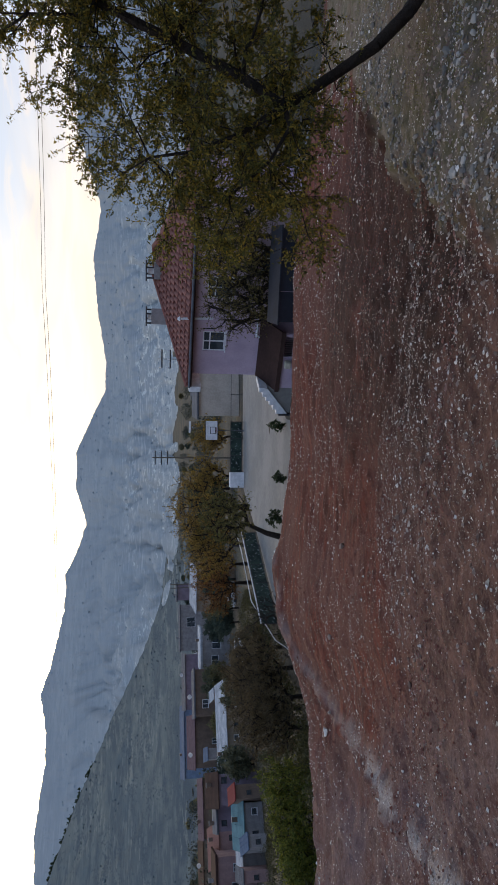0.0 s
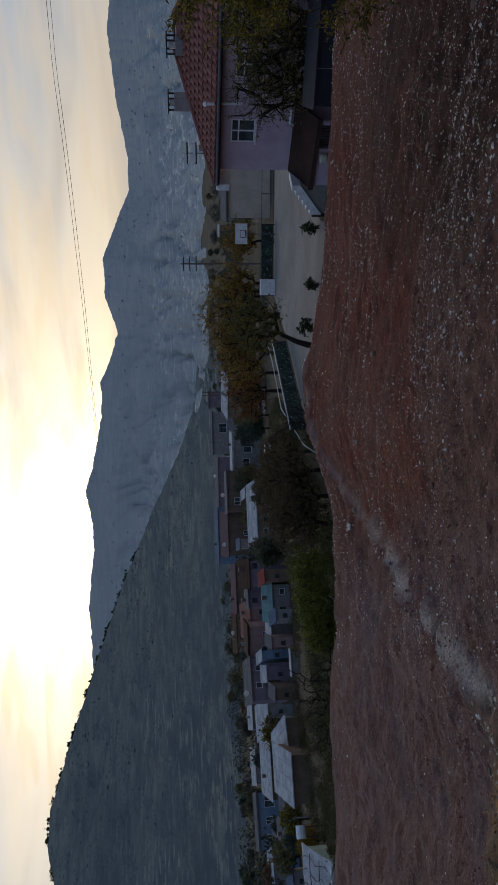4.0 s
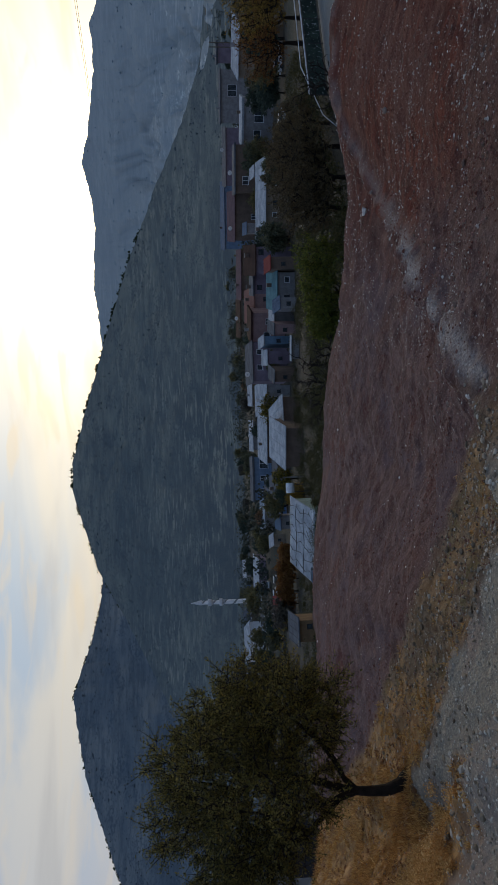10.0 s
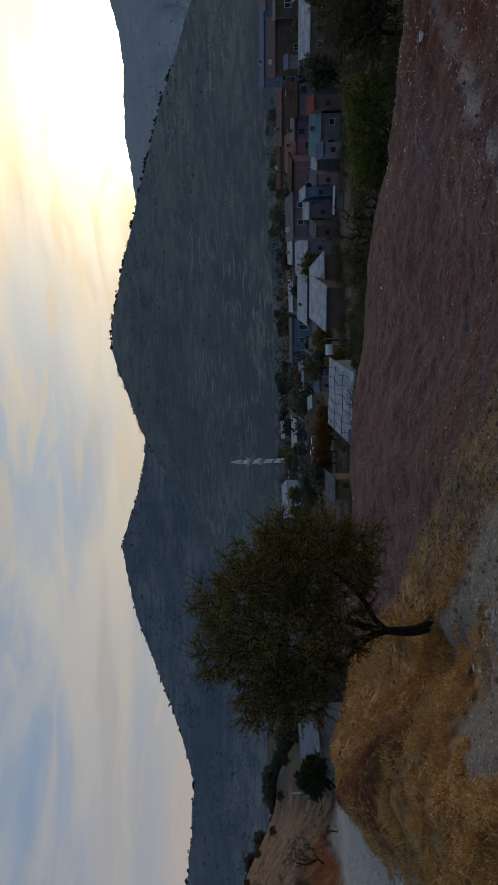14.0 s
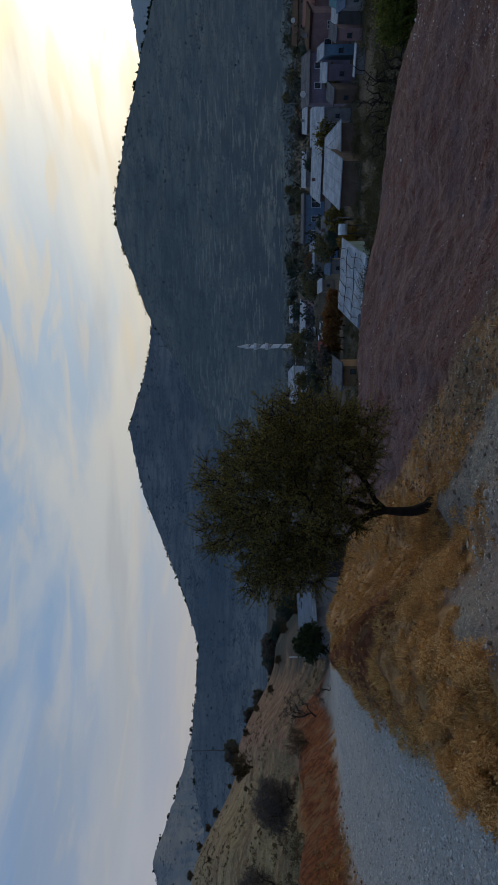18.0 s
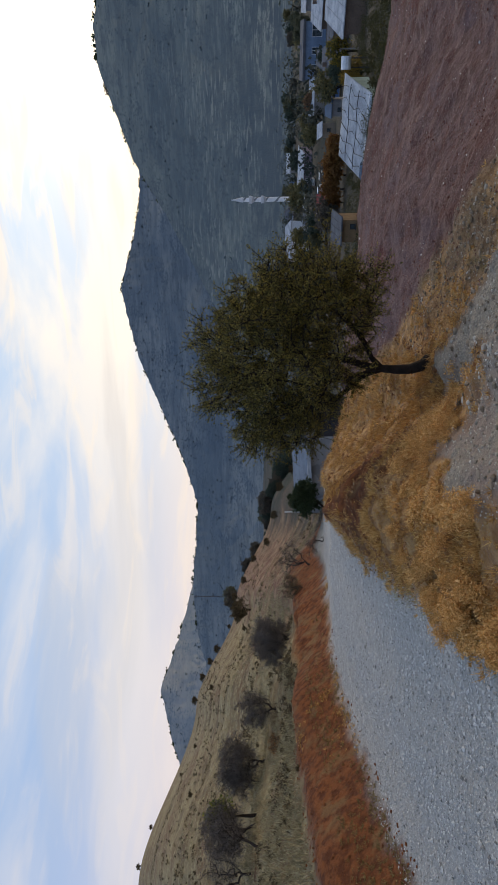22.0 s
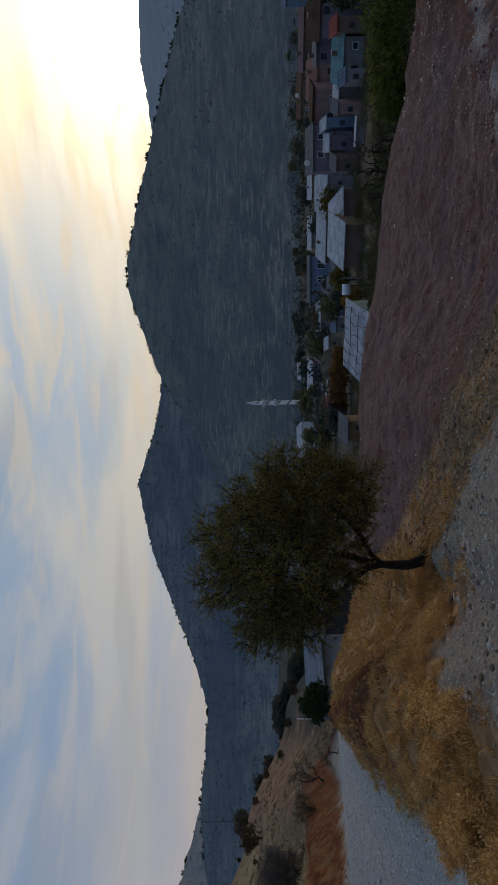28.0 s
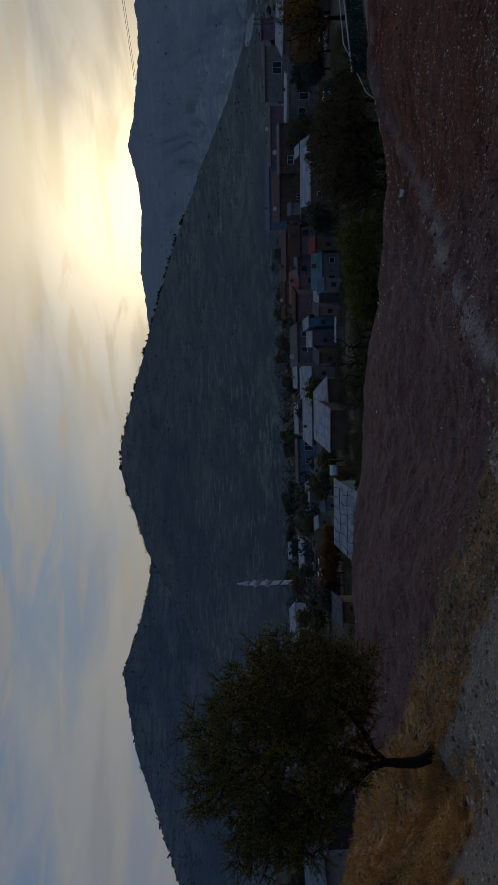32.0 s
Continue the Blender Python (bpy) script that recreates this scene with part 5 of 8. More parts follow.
def dwelling(az0, az1, r, rise, label, wall, roofing, roof="flat", roof_h=0.8, deep=7.0, spin=0.0, wins=(), over=0.35, name="house", low_min=2.3, group="village houses", door=None):
    """A house between two headings at distance r, its eaves at the given degrees above the horizon."""
    az = (az0 + az1) / 2
    w = abs(radians(az1 - az0)) * r
    x, y = polar(az, r)
    g = ground_at(x, y)
    h = max(low_min, 1.6 + r * math.tan(radians(rise)) - g)
    ob = thing(name, pose(x, y, g - 0.25, 0, 0, -az + spin), label, "house", group)
    h += 0.25
    roof_h = roof_h * (0.55 if roof == "mono" else 1.0)
    holes = []
    for u, v, ww, hh in wins:
        cx, cz = -w / 2 + u * w, 0.25 + v * (h - 0.25)
        holes.append((cx - ww / 2, cx + ww / 2, cz - hh / 2, cz + hh / 2))
    bm = bmesh.new()
    pierced(bm, -w / 2, w / 2, 0, 0.25, 0, h, holes)
    part("front_wall", bm, wall, ob)
    for nm, q in {"side_wall": (-w / 2, -w / 2 + 0.25), "end_wall": (w / 2 - 0.25, w / 2)}.items():
        bm = bmesh.new()
        if roof == "mono":
            prism(bm, [(0.25, 0), (deep, 0), (deep, h + roof_h), (0.25, h + roof_h * 0.25 / deep)], *q, "x")
        elif roof == "gable":
            prism(bm, [(0.25, 0), (deep, 0), (deep, h), (deep / 2, h + roof_h), (0.25, h + roof_h * 0.5 / deep)], *q, "x")
        else:
            box(bm, *q, 0.25, deep, 0, h)
        part(nm, bm, wall, ob)
    bm = bmesh.new()
    box(bm, -w / 2 + 0.25, w / 2 - 0.25, deep - 0.25, deep, 0, h)
    part("back_wall", bm, wall, ob)
    if roof == "flat":
        bm = bmesh.new()
        box(bm, -w / 2 - over, w / 2 + over, -over, deep + over, h, h + roof_h, 0.03)
    elif roof == "mono":
        bm = bmesh.new()
        s = roof_h / deep
        prism(bm, [(-over, h - s * over), (deep + over, h + roof_h + s * over), (deep + over, h + roof_h + s * over + 0.12), (-over, h - s * over + 0.12)], -w / 2 - over, w / 2 + over, "x")
    elif roof == "gable":
        bm = bmesh.new()
        s = roof_h / (deep / 2)
        prism(bm, [(-over, h - s * over), (deep / 2, h + roof_h), (deep + over, h - s * over), (deep + over, h - s * over + 0.13), (deep / 2, h + roof_h + 0.13), (-over, h - s * over + 0.13)], -w / 2 - over, w / 2 + over, "x")
    else:
        bm = bmesh.new()
        s = roof_h / (w / 2)
        prism(bm, [(-w / 2 - over, h - s * over), (0, h + roof_h), (w / 2 + over, h - s * over), (w / 2 + over, h - s * over + 0.13), (0, h + roof_h + 0.13), (-w / 2 - over, h - s * over + 0.13)], -over, deep + over, "y")
    rf = part("roof", bm, roofing, ob)
    if roof != "flat":
        n = max(4, int(w / 1.1))
        for k in range(n + 1 if roof in ("mono", "gable") else 0):
            bm = bmesh.new()
            u = -w / 2 - over + (w + 2 * over) * k / n
            s = roof_h / (deep if roof == "mono" else deep / 2)
            e = deep + over if roof == "mono" else deep / 2
            prism(bm, [(-over, h - s * over + 0.12), (e, h + s * e + 0.12), (e, h + s * e + 0.17), (-over, h - s * over + 0.17)], u - 0.03, u + 0.03, "x")
            part("seam", bm, roofing, rf)
    for hl in holes:
        window_part(ob, *hl[:2], 0, *hl[2:], 1 if hl[1] - hl[0] > 1.0 else 0, frame_mat=white_paint if hl[1] - hl[0] > 0.9 else metal_dark, bar=0.09)
    if name == "house" and r < 240 and wins:
        k = int(abs(az0) * 10) % 3
        x0 = w * (0.15 + 0.6 * ((abs(az1) * 7.3) % 1.0)) - w / 2
        if k == 0:
            roof_dish(ob, x0, 0.5, h + (0.5 if roof == "flat" else 0.3))
        else:
            bm = bmesh.new()
            y0 = deep * 0.55
            z0 = h + (roof_h * 0.55 if roof == "mono" else roof_h * 0.9)
            box(bm, x0 - 0.28, x0 + 0.28, y0 - 0.28, y0 + 0.28, z0 - 0.2, z0 + 0.75, 0.03)
            ch = part("chimney", bm, brown_plaster if k == 1 else grey_plaster, ob)
            bm = bmesh.new()
            box(bm, x0 - 0.36, x0 + 0.36, y0 - 0.36, y0 + 0.36, z0 + 0.752, z0 + 0.83, 0.02)
            part("cap", bm, concrete, ch)
    return ob, w, h


def roof_dish(parent, x, y, z):
    """A white satellite dish on a bent post."""
    bm = bmesh.new()
    tube(bm, [(x, y + 0.1, z - 0.4), (x, y + 0.1, z + 0.55), (x, y, z + 0.7)], [0.035, 0.035, 0.03], 6)
    post = part("dish_post", bm, metal_grey, parent)
    bm = bmesh.new()
    rings_of = []
    for rad, dep in ((0.50, 0.0), (0.36, 0.10), (0.18, 0.16)):
        rings_of.append([bm.verts.new((rad * math.cos(q * math.pi / 7), dep, rad * math.sin(q * math.pi / 7))) for q in range(14)])
    for a, b in zip(rings_of, rings_of[1:]):
        for q in range(14):
            bm.faces.new((a[q], a[(q + 1) % 14], b[(q + 1) % 14], b[q]))
    bm.faces.new(rings_of[-1])
    bmesh.ops.solidify(bm, geom=bm.faces[:], thickness=0.02)
    bmesh.ops.transform(bm, matrix=pose(x, y - 0.12, z + 0.75, -28), verts=bm.verts)
    part("dish", bm, white_paint, post)


dwelling(-20.2, -27.0, 112, -6.15, "long beige house with a white sheet-metal roof", beige_plaster, metal_white, "mono", 1.7, 6.0, 6, [(0.36, 0.62, 0.9, 0.8), (0.50, 0.6, 0.8, 0.7), (0.76, 0.6, 1.6, 1.4)])
dwelling(-16.0, -19.3, 150, -4.35, "grey house with a white flat roof slab and blue window", grey_plaster, metal_white, "flat", 0.5, 8, -6, [(0.22, 0.55, 2.2, 1.6), (0.66, 0.5, 2.6, 2.0)])
dwelling(-19.2, -22.8, 146, -3.7, "brown brick house with a barred window", brown_plaster, metal_grey, "flat", 0.35, 8, 4, [(0.25, 0.75, 1.7, 1.3), (0.75, 0.62, 1.2, 1.2)])
dwelling(-22.8, -26.6, 152, -3.6, "brown house under a purple-red sheet roof", brown_plaster, metal_purple, "mono", 2.2, 8, 0, [(0.5, 0.5, 1.2, 1.2), (0.85, 0.3, 1.6, 1.0)])
dwelling(-22.0, -27.3, 200, -2.75, "long low house with a blue sheet roof", blue_plaster, metal_blue, "mono", 1.4, 9, 0, [(0.8, 0.6, 1.8, 1.5), (0.93, 0.6, 1.4, 1.5)])
dwelling(-18.0, -22.3, 185, -2.9, "mauve walled house with a white roof edge", mauve_plaster, metal_grey, "mono", 1.0, 8, 0, [(0.4, 0.4, 1.3, 1.3), (0.8, 0.4, 1.3, 1.0)])
dwelling(-14.0, -17.7, 215, -2.55, "flat-roofed dark grey block with one square window", grey_plaster, metal_grey, "flat", 0.4, 9, 0, [(0.62, 0.72, 3.0, 2.6)])
dwelling(-12.2, -13.6, 190, -2.3, "small dark grey village house", mauve_plaster, metal_grey, "flat", 0.4, 7, 0, [(0.5, 0.6, 1.4, 1.2)])
dwelling(-11.0, -14.6, 120, -3.9, "pale house with a wide white roof behind trees", beige_plaster, metal_white, "mono", 1.2, 7, -14, [(0.5, 0.5, 1.4, 1.2)])
dwelling(-27.1, -29.3, 106, -5.3, "mauve two-storey house with a brown roof", mauve_plaster, metal_brown, "mono", 2.2, 6, 0, [(0.8, 0.85, 0.9, 0.8), (0.4, 0.3, 1.1, 1.4)])
dwelling(-29.2, -31.0, 112, -5.2, "mauve plastered village house with a small window", mauve_plaster, metal_grey, "flat", 0.3, 7, 0, [(0.3, 0.85, 0.8, 0.8), (0.7, 0.5, 1.0, 1.2)])
dwelling(-27.4, -31.4, 150, -4.1, "village house with a pale roof edge", brown_plaster, metal_purple, "mono", 1.0, 7, 0, [(0.6, 0.5, 1.0, 1.0)])
dwelling(-29.2, -32.3, 98, -7.15, "low house with a teal sheet-metal roof", grey_plaster, metal_teal, "mono", 1.6, 5, -4, [(0.3, 0.45, 0.9, 0.8), (0.8, 0.45, 0.9, 0.8)])
dwelling(-30.4, -33.0, 128, -5.2, "house with a salmon-coloured roof", pink_plaster, salmon_roof, "mono", 2.3, 7, 8, [(0.6, 0.6, 0.9, 0.8)])
dwelling(-32.6, -35.1, 122, -5.0, "pinkish house with a parapet and blue patch", pink_plaster, metal_brown, "flat", 0.35, 8, -10, [(0.25, 0.55, 1.0, 1.2), (0.7, 0.5, 1.2, 1.2)])
dwelling(-32.3, -33.8, 100, -6.9, "grey shed with a white roof strip", grey_plaster, metal_white, "mono", 0.5, 4, 0, [])
dwelling(-31.5, -34.6, 165, -4.0, "pale white-roofed village house", beige_plaster, metal_brown, "mono", 1.0, 8, 0, [(0.4, 0.5, 1.2, 1.0)])
dwelling(-35.1, -38.5, 118, -5.0, "mauve two-storey house with a white slanted roof edge", mauve_plaster, metal_grey, "mono", 1.1, 8, 6, [(0.35, 0.8, 1.0, 1.1), (0.75, 0.8, 1.0, 1.1), (0.6, 0.3, 1.0, 1.0)])
dwelling(-34.8, -36.6, 88, -8.4, "long pale garden wall with sheet capping", grey_plaster, metal_white, "flat", 0.12, 0.8, -5, [], name="garden_wall", low_min=1.0)
dwelling(-38.4, -41.0, 132, -5.9, "white-roofed low house beside a yellow tree", grey_plaster, metal_white, "mono", 1.8, 7, 12, [(0.5, 0.5, 1.0, 1.0)])
dwelling(-38.3, -40.6, 165, -4.9, "small pale village house", beige_plaster, metal_white, "mono", 0.9, 7, 0, [(0.5, 0.5, 1.0, 1.0)])
dwelling(-39.9, -43.2, 90, -8.9, "house under a large white sheet roof", brown_plaster, metal_white, "mono", 1.7, 8, 14, [])
dwelling(-42.7, -46.2, 84, -9.1, "shed with overlapping white roof sheets", brown_plaster, metal_white, "mono", 1.9, 8, -12, [])
dwelling(-41.8, -45.8, 140, -6.4, "long brown house with a white gabled roof", brown_plaster, metal_white, "mono", 2.0, 8, -10, [(0.5, 0.5, 1.0, 1.0)])
dwelling(-42.0, -44.6, 190, -4.9, "pale house high on the village edge", grey_plaster, metal_white, "mono", 1.0, 7, 0, [(0.4, 0.5, 1.0, 1.0)])
dwelling(-45.2, -49.0, 165, -4.9, "blue-grey flat-roofed house with dark openings", blue_plaster, metal_grey, "flat", 0.5, 8, 0, [(0.2, 0.5, 1.4, 1.6), (0.5, 0.5, 1.4, 1.6), (0.85, 0.45, 2.6, 2.2)])
dwelling(-49.0, -51.4, 160, -5.7, "low shed with a pale roof", grey_plaster, metal_white, "mono", 0.9, 6, 0, [])
dwelling(-46.6, -48.4, 118, -7.0, "grey shed with a slanted roof", grey_plaster, metal_grey, "mono", 1.2, 6, 10, [(0.5, 0.5, 0.9, 0.8)])
dwelling(-54.2, -55.6, 300, -3.9, "white-roofed house near the mosque", grey_plaster, metal_white, "mono", 2.0, 8, 0, [(0.5, 0.5, 1.2, 1.2)])
dwelling(-54.2, -57.1, 205, -5.3, "long house with a bright white roof", mauve_plaster, metal_white, "mono", 1.6, 9, -14, [(0.3, 0.5, 1.2, 1.2), (0.7, 0.5, 1.2, 1.2)])
dwelling(-56.3, -57.9, 280, -4.3, "low blue-roofed village hall", blue_plaster, metal_blue, "mono", 2.4, 9, 0, [(0.5, 0.4, 1.6, 1.4)])
dwelling(-59.3, -62.2, 210, -4.0, "long white house with a pale green gable", white_paint, metal_white, "mono", 2.2, 9, 12, [(0.3, 0.5, 1.2, 1.2), (0.7, 0.5, 1.2, 1.2)])
dwelling(-57.4, -59.2, 120, -7.6, "low house with a dark red sheet roof", brown_plaster, red_sheet, "mono", 1.4, 7, 0, [(0.5, 0.4, 1.0, 0.9)])
dwelling(6.2, 2.4, 64, -4.1, "pale beige plastered house beyond the yard", simple("pale_plaster", (0.55, 0.48, 0.42), (0.42, 0.36, 0.31), 0.9, scale=0.6), metal_grey, "flat", 0.2, 7, 0, [])
dwelling(-59.4, -61.2, 62, -8.1, "ochre block barn with a slanted grey roof", ochre_block, metal_grey, "mono", 0.5, 4, -10, [(0.7, 0.6, 0.5, 0.5)], name="barn")
SHEDS = ((-27.9, 1.0, 96, -6.6, "brick-red lean-to with a rusty roof", brown_plaster, red_sheet), (-31.3, 0.9, 92, -7.4, "small shed with a blue sheet roof", grey_plaster, metal_blue), (-33.6, 0.8, 96, -6.9, "low pink annexe with a grey roof", pink_plaster, metal_grey),
         (-34.6, 0.7, 104, -6.0, "small house with a bright blue wall", blue_wall, metal_white), (-35.9, 1.1, 104, -6.3, "mauve outhouse with a pale roof", mauve_plaster, metal_white), (-37.6, 1.0, 98, -6.9, "dark outhouse with a tin roof", brown_plaster, metal_grey),
         (-38.9, 0.9, 112, -6.2, "low shed with a white tin roof", grey_plaster, metal_white), (-45.2, 1.0, 116, -7.0, "low dark shed with a tin roof", brown_plaster, metal_grey), (-47.4, 0.8, 130, -6.2, "white outhouse beside trees", white_paint, metal_grey),
         (-50.4, 1.2, 112, -7.2, "long low shed with a blue-grey roof", grey_plaster, metal_blue), (-52.0, 0.9, 132, -6.6, "small white-roofed shed by the road", beige_plaster, metal_white), (-25.2, 0.8, 130, -4.6, "small annexe with a blue roof", grey_plaster, metal_blue),
         (-23.6, 0.7, 172, -3.4, "rooftop room with a white edge", mauve_plaster, metal_white), (-20.8, 0.7, 128, -5.2, "low brown annexe with a tin roof", brown_plaster, metal_white), (-58.6, 0.9, 180, -5.2, "low white shed by the mosque", white_paint, metal_grey))
for az, w, r, rise, lab, wall, tin in SHEDS:
    dwelling(az, az - w, r, rise, lab, wall, tin, "mono", 0.8, 4, (az * 7) % 24 - 12, [(0.4, 0.5, 0.6, 0.6)], name="outbuilding", over=0.25, group="outbuildings")
for k, (az, r, w) in enumerate(((-9.3, 260, 1.6), (-6.2, 330, 1.2), (-3.5, 300, 1.3), (1.8, 420, 1.0), (5.0, 380, 1.1), (9.0, 450, 0.9), (-17.5, 330, 1.2), (-25.0, 330, 1.3), (-52.5, 420, 0.8), (-63.5, 330, 1.2))):
    dwelling(az, az - w, r, -9, "small far village house among trees", (beige_plaster, grey_plaster, white_paint)[k % 3], (metal_white, metal_grey, metal_purple)[k % 3], "mono", 1.2, 7, 10 * (k % 3), [(0.5, 0.5, 1.2, 1.2)], low_min=3.2)

# the shed roofed with white sheeting held by ropes
x, y = polar(-53.3, 60)
g = ground_at(x, y)
tarp = thing("livestock_shed", pose(x, y, g - 0.2, 0, 0, 53.3 - 16), "long shed roofed with white sheeting tied by dark ropes", "shed")
TWD, TH = 6.4, (1.6 + 60 * math.tan(radians(-9.9))) - g + 0.2
bm = bmesh.new()
box(bm, -TWD / 2, TWD / 2, 0, 0.2, 0, max(1.0, TH))
part("front_wall", bm, white_paint, tarp)
bm = bmesh.new()
prism(bm, [(0.2, 0), (7, 0), (7, TH + 1.1), (0.2, TH + 0.1)], TWD / 2 - 0.2, TWD / 2, "x")
part("end_wall", bm, simple("pale_green_wall", (0.33, 0.42, 0.36), None, 0.9, scale=1), tarp)
bm = bmesh.new()
prism(bm, [(0.2, 0), (7, 0), (7, TH + 1.1), (0.2, TH + 0.1)], -TWD / 2, -TWD / 2 + 0.2, "x")
part("side_wall", bm, white_paint, tarp)
n = 22
U, V = np.meshgrid(np.linspace(-TWD / 2 - 0.3, TWD / 2 + 0.3, n), np.linspace(-0.3, 7.3, n), indexing="ij")
sheet = grid_mesh("roof_sheet", U, V, TH + 0.12 + V * 1.1 / 7 + 0.16 * (fbm(U * 0.7, V * 0.7, 3, 1) - 0.5), metal_white)
sheet.parent = tarp
mod = sheet.modifiers.new("thick", "SOLIDIFY")
mod.thickness = 0.05
for k in range(6):
    u = -TWD / 2 + 0.5 + k * 1.08
    bm = bmesh.new()
    tube(bm, [(u + 0.25 * math.sin(j * 2.1 + k), -0.3 + j * 1.25, TH + 0.26 + (-0.3 + j * 1.25) * 1.1 / 7) for j in range(7)], [0.035] * 7, 5)
    part("rope", bm, metal_dark, tarp)
for j in range(2):
    bm = bmesh.new()
    tube(bm, [(-TWD / 2 + k * 1.06, 2.4 + j * 2.3 + 0.3 * math.sin(k * 1.7), TH + 0.30 + (2.4 + j * 2.3) * 1.1 / 7) for k in range(7)], [0.035] * 7, 5)
    part("rope", bm, metal_dark, tarp)
bm = bmesh.new()
box(bm, -TWD / 2 - 0.1, -TWD / 2 + 1.2, -0.5, 0.6, TH - 0.6, TH + 0.35, 0.1)
part("tarpaulin", bm, metal_blue, tarp)
o = thing("water_tank", upright(-48.0, 64, 48, 1.0), "white cylindrical water tank on a stand", "water tank")
bm = bmesh.new()
tube(bm, [(-0.5, 0, 2.6), (0.5, 0, 2.6)], [0.42, 0.42], 12)
part("barrel", bm, white_paint, o)
for dx in (-0.35, 0.35):
    bm = bmesh.new()
    tube(bm, [(dx, 0, 0), (dx, 0, 2.3)], [0.05, 0.05], 5)
    part("leg", bm, metal_dark, o)

# the mosque with its minaret
stripe = Mat("minaret_stone", 0.8)
tc = stripe.n.new("ShaderNodeTexCoord")
sp = stripe.n.new("ShaderNodeSeparateXYZ")
stripe.l.new(tc.outputs["Object"], sp.inputs[0])
ang = stripe.math("ARCTAN2", sp.outputs[1], sp.outputs[0])
wave = stripe.math("SINE", stripe.math("ADD", stripe.math("MULTIPLY", sp.outputs[2], 1.55), ang))
stripe.col(stripe.mix(stripe.span(wave, 0.70, 0.85), (0.80, 0.80, 0.82), (0.22, 0.23, 0.25)))
MR = 250
x, y = polar(-57.6, MR)
g = ground_at(x, y)
mosque = thing("mosque", pose(x, y, g - 0.3, 0, 0, 57.6), "small village mosque with a slender striped white minaret", "mosque")
top = 1.6 + MR * math.tan(radians(0.95)) - g + 1.2
bm = bmesh.new()
box(bm, -1.6, 1.6, -1.6, 1.6, 0, 5.0, 0.1)
part("minaret_base", bm, white_paint, mosque)
bm = bmesh.new()
tube(bm, [(0, 0, 5.0), (0, 0, 6.2), (0, 0, top - 5.2)], [1.3, 0.85, 0.72], 16)
part("shaft", bm, stripe.m, mosque)
for z in (top - 12.5, top - 8.2):
    bm = bmesh.new()
    tube(bm, [(0, 0, z - 0.9), (0, 0, z), (0, 0, z + 1.0)], [0.8, 1.3, 1.3], 16)
    part("balcony", bm, white_paint, mosque)
bm = bmesh.new()
tube(bm, [(0, 0, top - 5.2), (0, 0, top - 4.9), (0, 0, top - 0.8)], [0.72, 0.9, 0.10], 16)
part("spire", bm, white_paint, mosque)
bm = bmesh.new()
tube(bm, [(0, 0, top - 0.8), (0, 0, top)], [0.08, 0.05], 6)
part("finial", bm, metal_dark, mosque)
bm = bmesh.new()
box(bm, -9.0, -1.7, -2, 8, 0, 4.6, 0.05)
part("prayer_hall", bm, white_paint, mosque)
bm = bmesh.new()
bmesh.ops.create_uvsphere(bm, u_segments=20, v_segments=10, radius=3.0, matrix=Matrix.Translation((-5.3, 3, 4.5)))
part("dome", bm, metal_grey, mosque, smooth_shade=True)
for k in range(3):
    bm = bmesh.new()
    box(bm, -8.2 + k * 2.3, -7.1 + k * 2.3, -2.05, -1.98, 1.4, 3.4)
    part("window", bm, glass, mosque)


# ---- poles, wires and cars ----
def pole(az, r, top_el, label, arms=1, thick=0.11, mat=None, twin=False):
    x, y = polar(az, r)
    g = ground_at(x, y)
    h = 1.6 + r * math.tan(radians(top_el)) - g
    ob = thing("utility_pole", pose(x, y, g - 0.3, 0, 0, -az), label, "utility pole", "utility poles")
    for dx in ((-0.35, 0.35) if twin else (0,)):
        bm = bmesh.new()
        tube(bm, [(dx, 0, 0), (dx, 0, h + 0.3)], [thick, thick * 0.65], 7)
        part("shaft", bm, mat or pole_wood, ob)
    if twin:
        for k in range(9):
            bm = bmesh.new()
            z = 0.6 + k * (h - 0.6) / 9
            tube(bm, [(-0.35, 0, z), (0.35, 0, z + 0.6)], [0.04, 0.04], 4)
            part("brace", bm, mat or pole_wood, ob)
    for k in range(arms):
        bm = bmesh.new()
        z = h - 0.1 - k * 0.75
        box(bm, -0.85, 0.85, -0.06, 0.06, z, z + 0.12)
        arm = part("crossarm", bm, metal_dark, ob)
        for dx in (-0.75, 0.0, 0.75):
            bm = bmesh.new()
            tube(bm, [(dx, 0, z + 0.12), (dx, 0, z + 0.36)], [0.06, 0.05], 6)
            part("insulator", bm, white_paint, arm)
    return ob


pole(-47.05, 84, -7.5, "concrete lighting pole above the sheds", 0, 0.10, concrete)
pole(-12.4, 135, -1.65, "twin-legged wooden power pole", 0, 0.13, None, True)
o = pole(-1.3, 80, -0.1, "wooden pole with crossarms and a transformer", 3, 0.12)
bm = bmesh.new()
box(bm, -0.4, 0.4, -0.5, -0.1, 4.4, 5.3, 0.05)
part("transformer", bm, metal_grey, o)
pole(7.3, 60, -0.55, "thin television aerial mast behind the roof", 2, 0.04, metal_dark)
pole(-3.9, 62, -4.2, "thin dark fence pole", 0, 0.07, metal_dark)
pole(-9.0, 47, -7.0, "dark slender yard post", 0, 0.09, metal_dark)
pole(-91.3, 420, 4.9, "lattice power pylon on the far slope", 3, 0.35, metal_grey)
pole(-84.3, 40, -3.0, "thin white shed post", 0, 0.05, white_paint)
wire_mat = simple("wire", (0.03, 0.03, 0.035), None, 0.6)
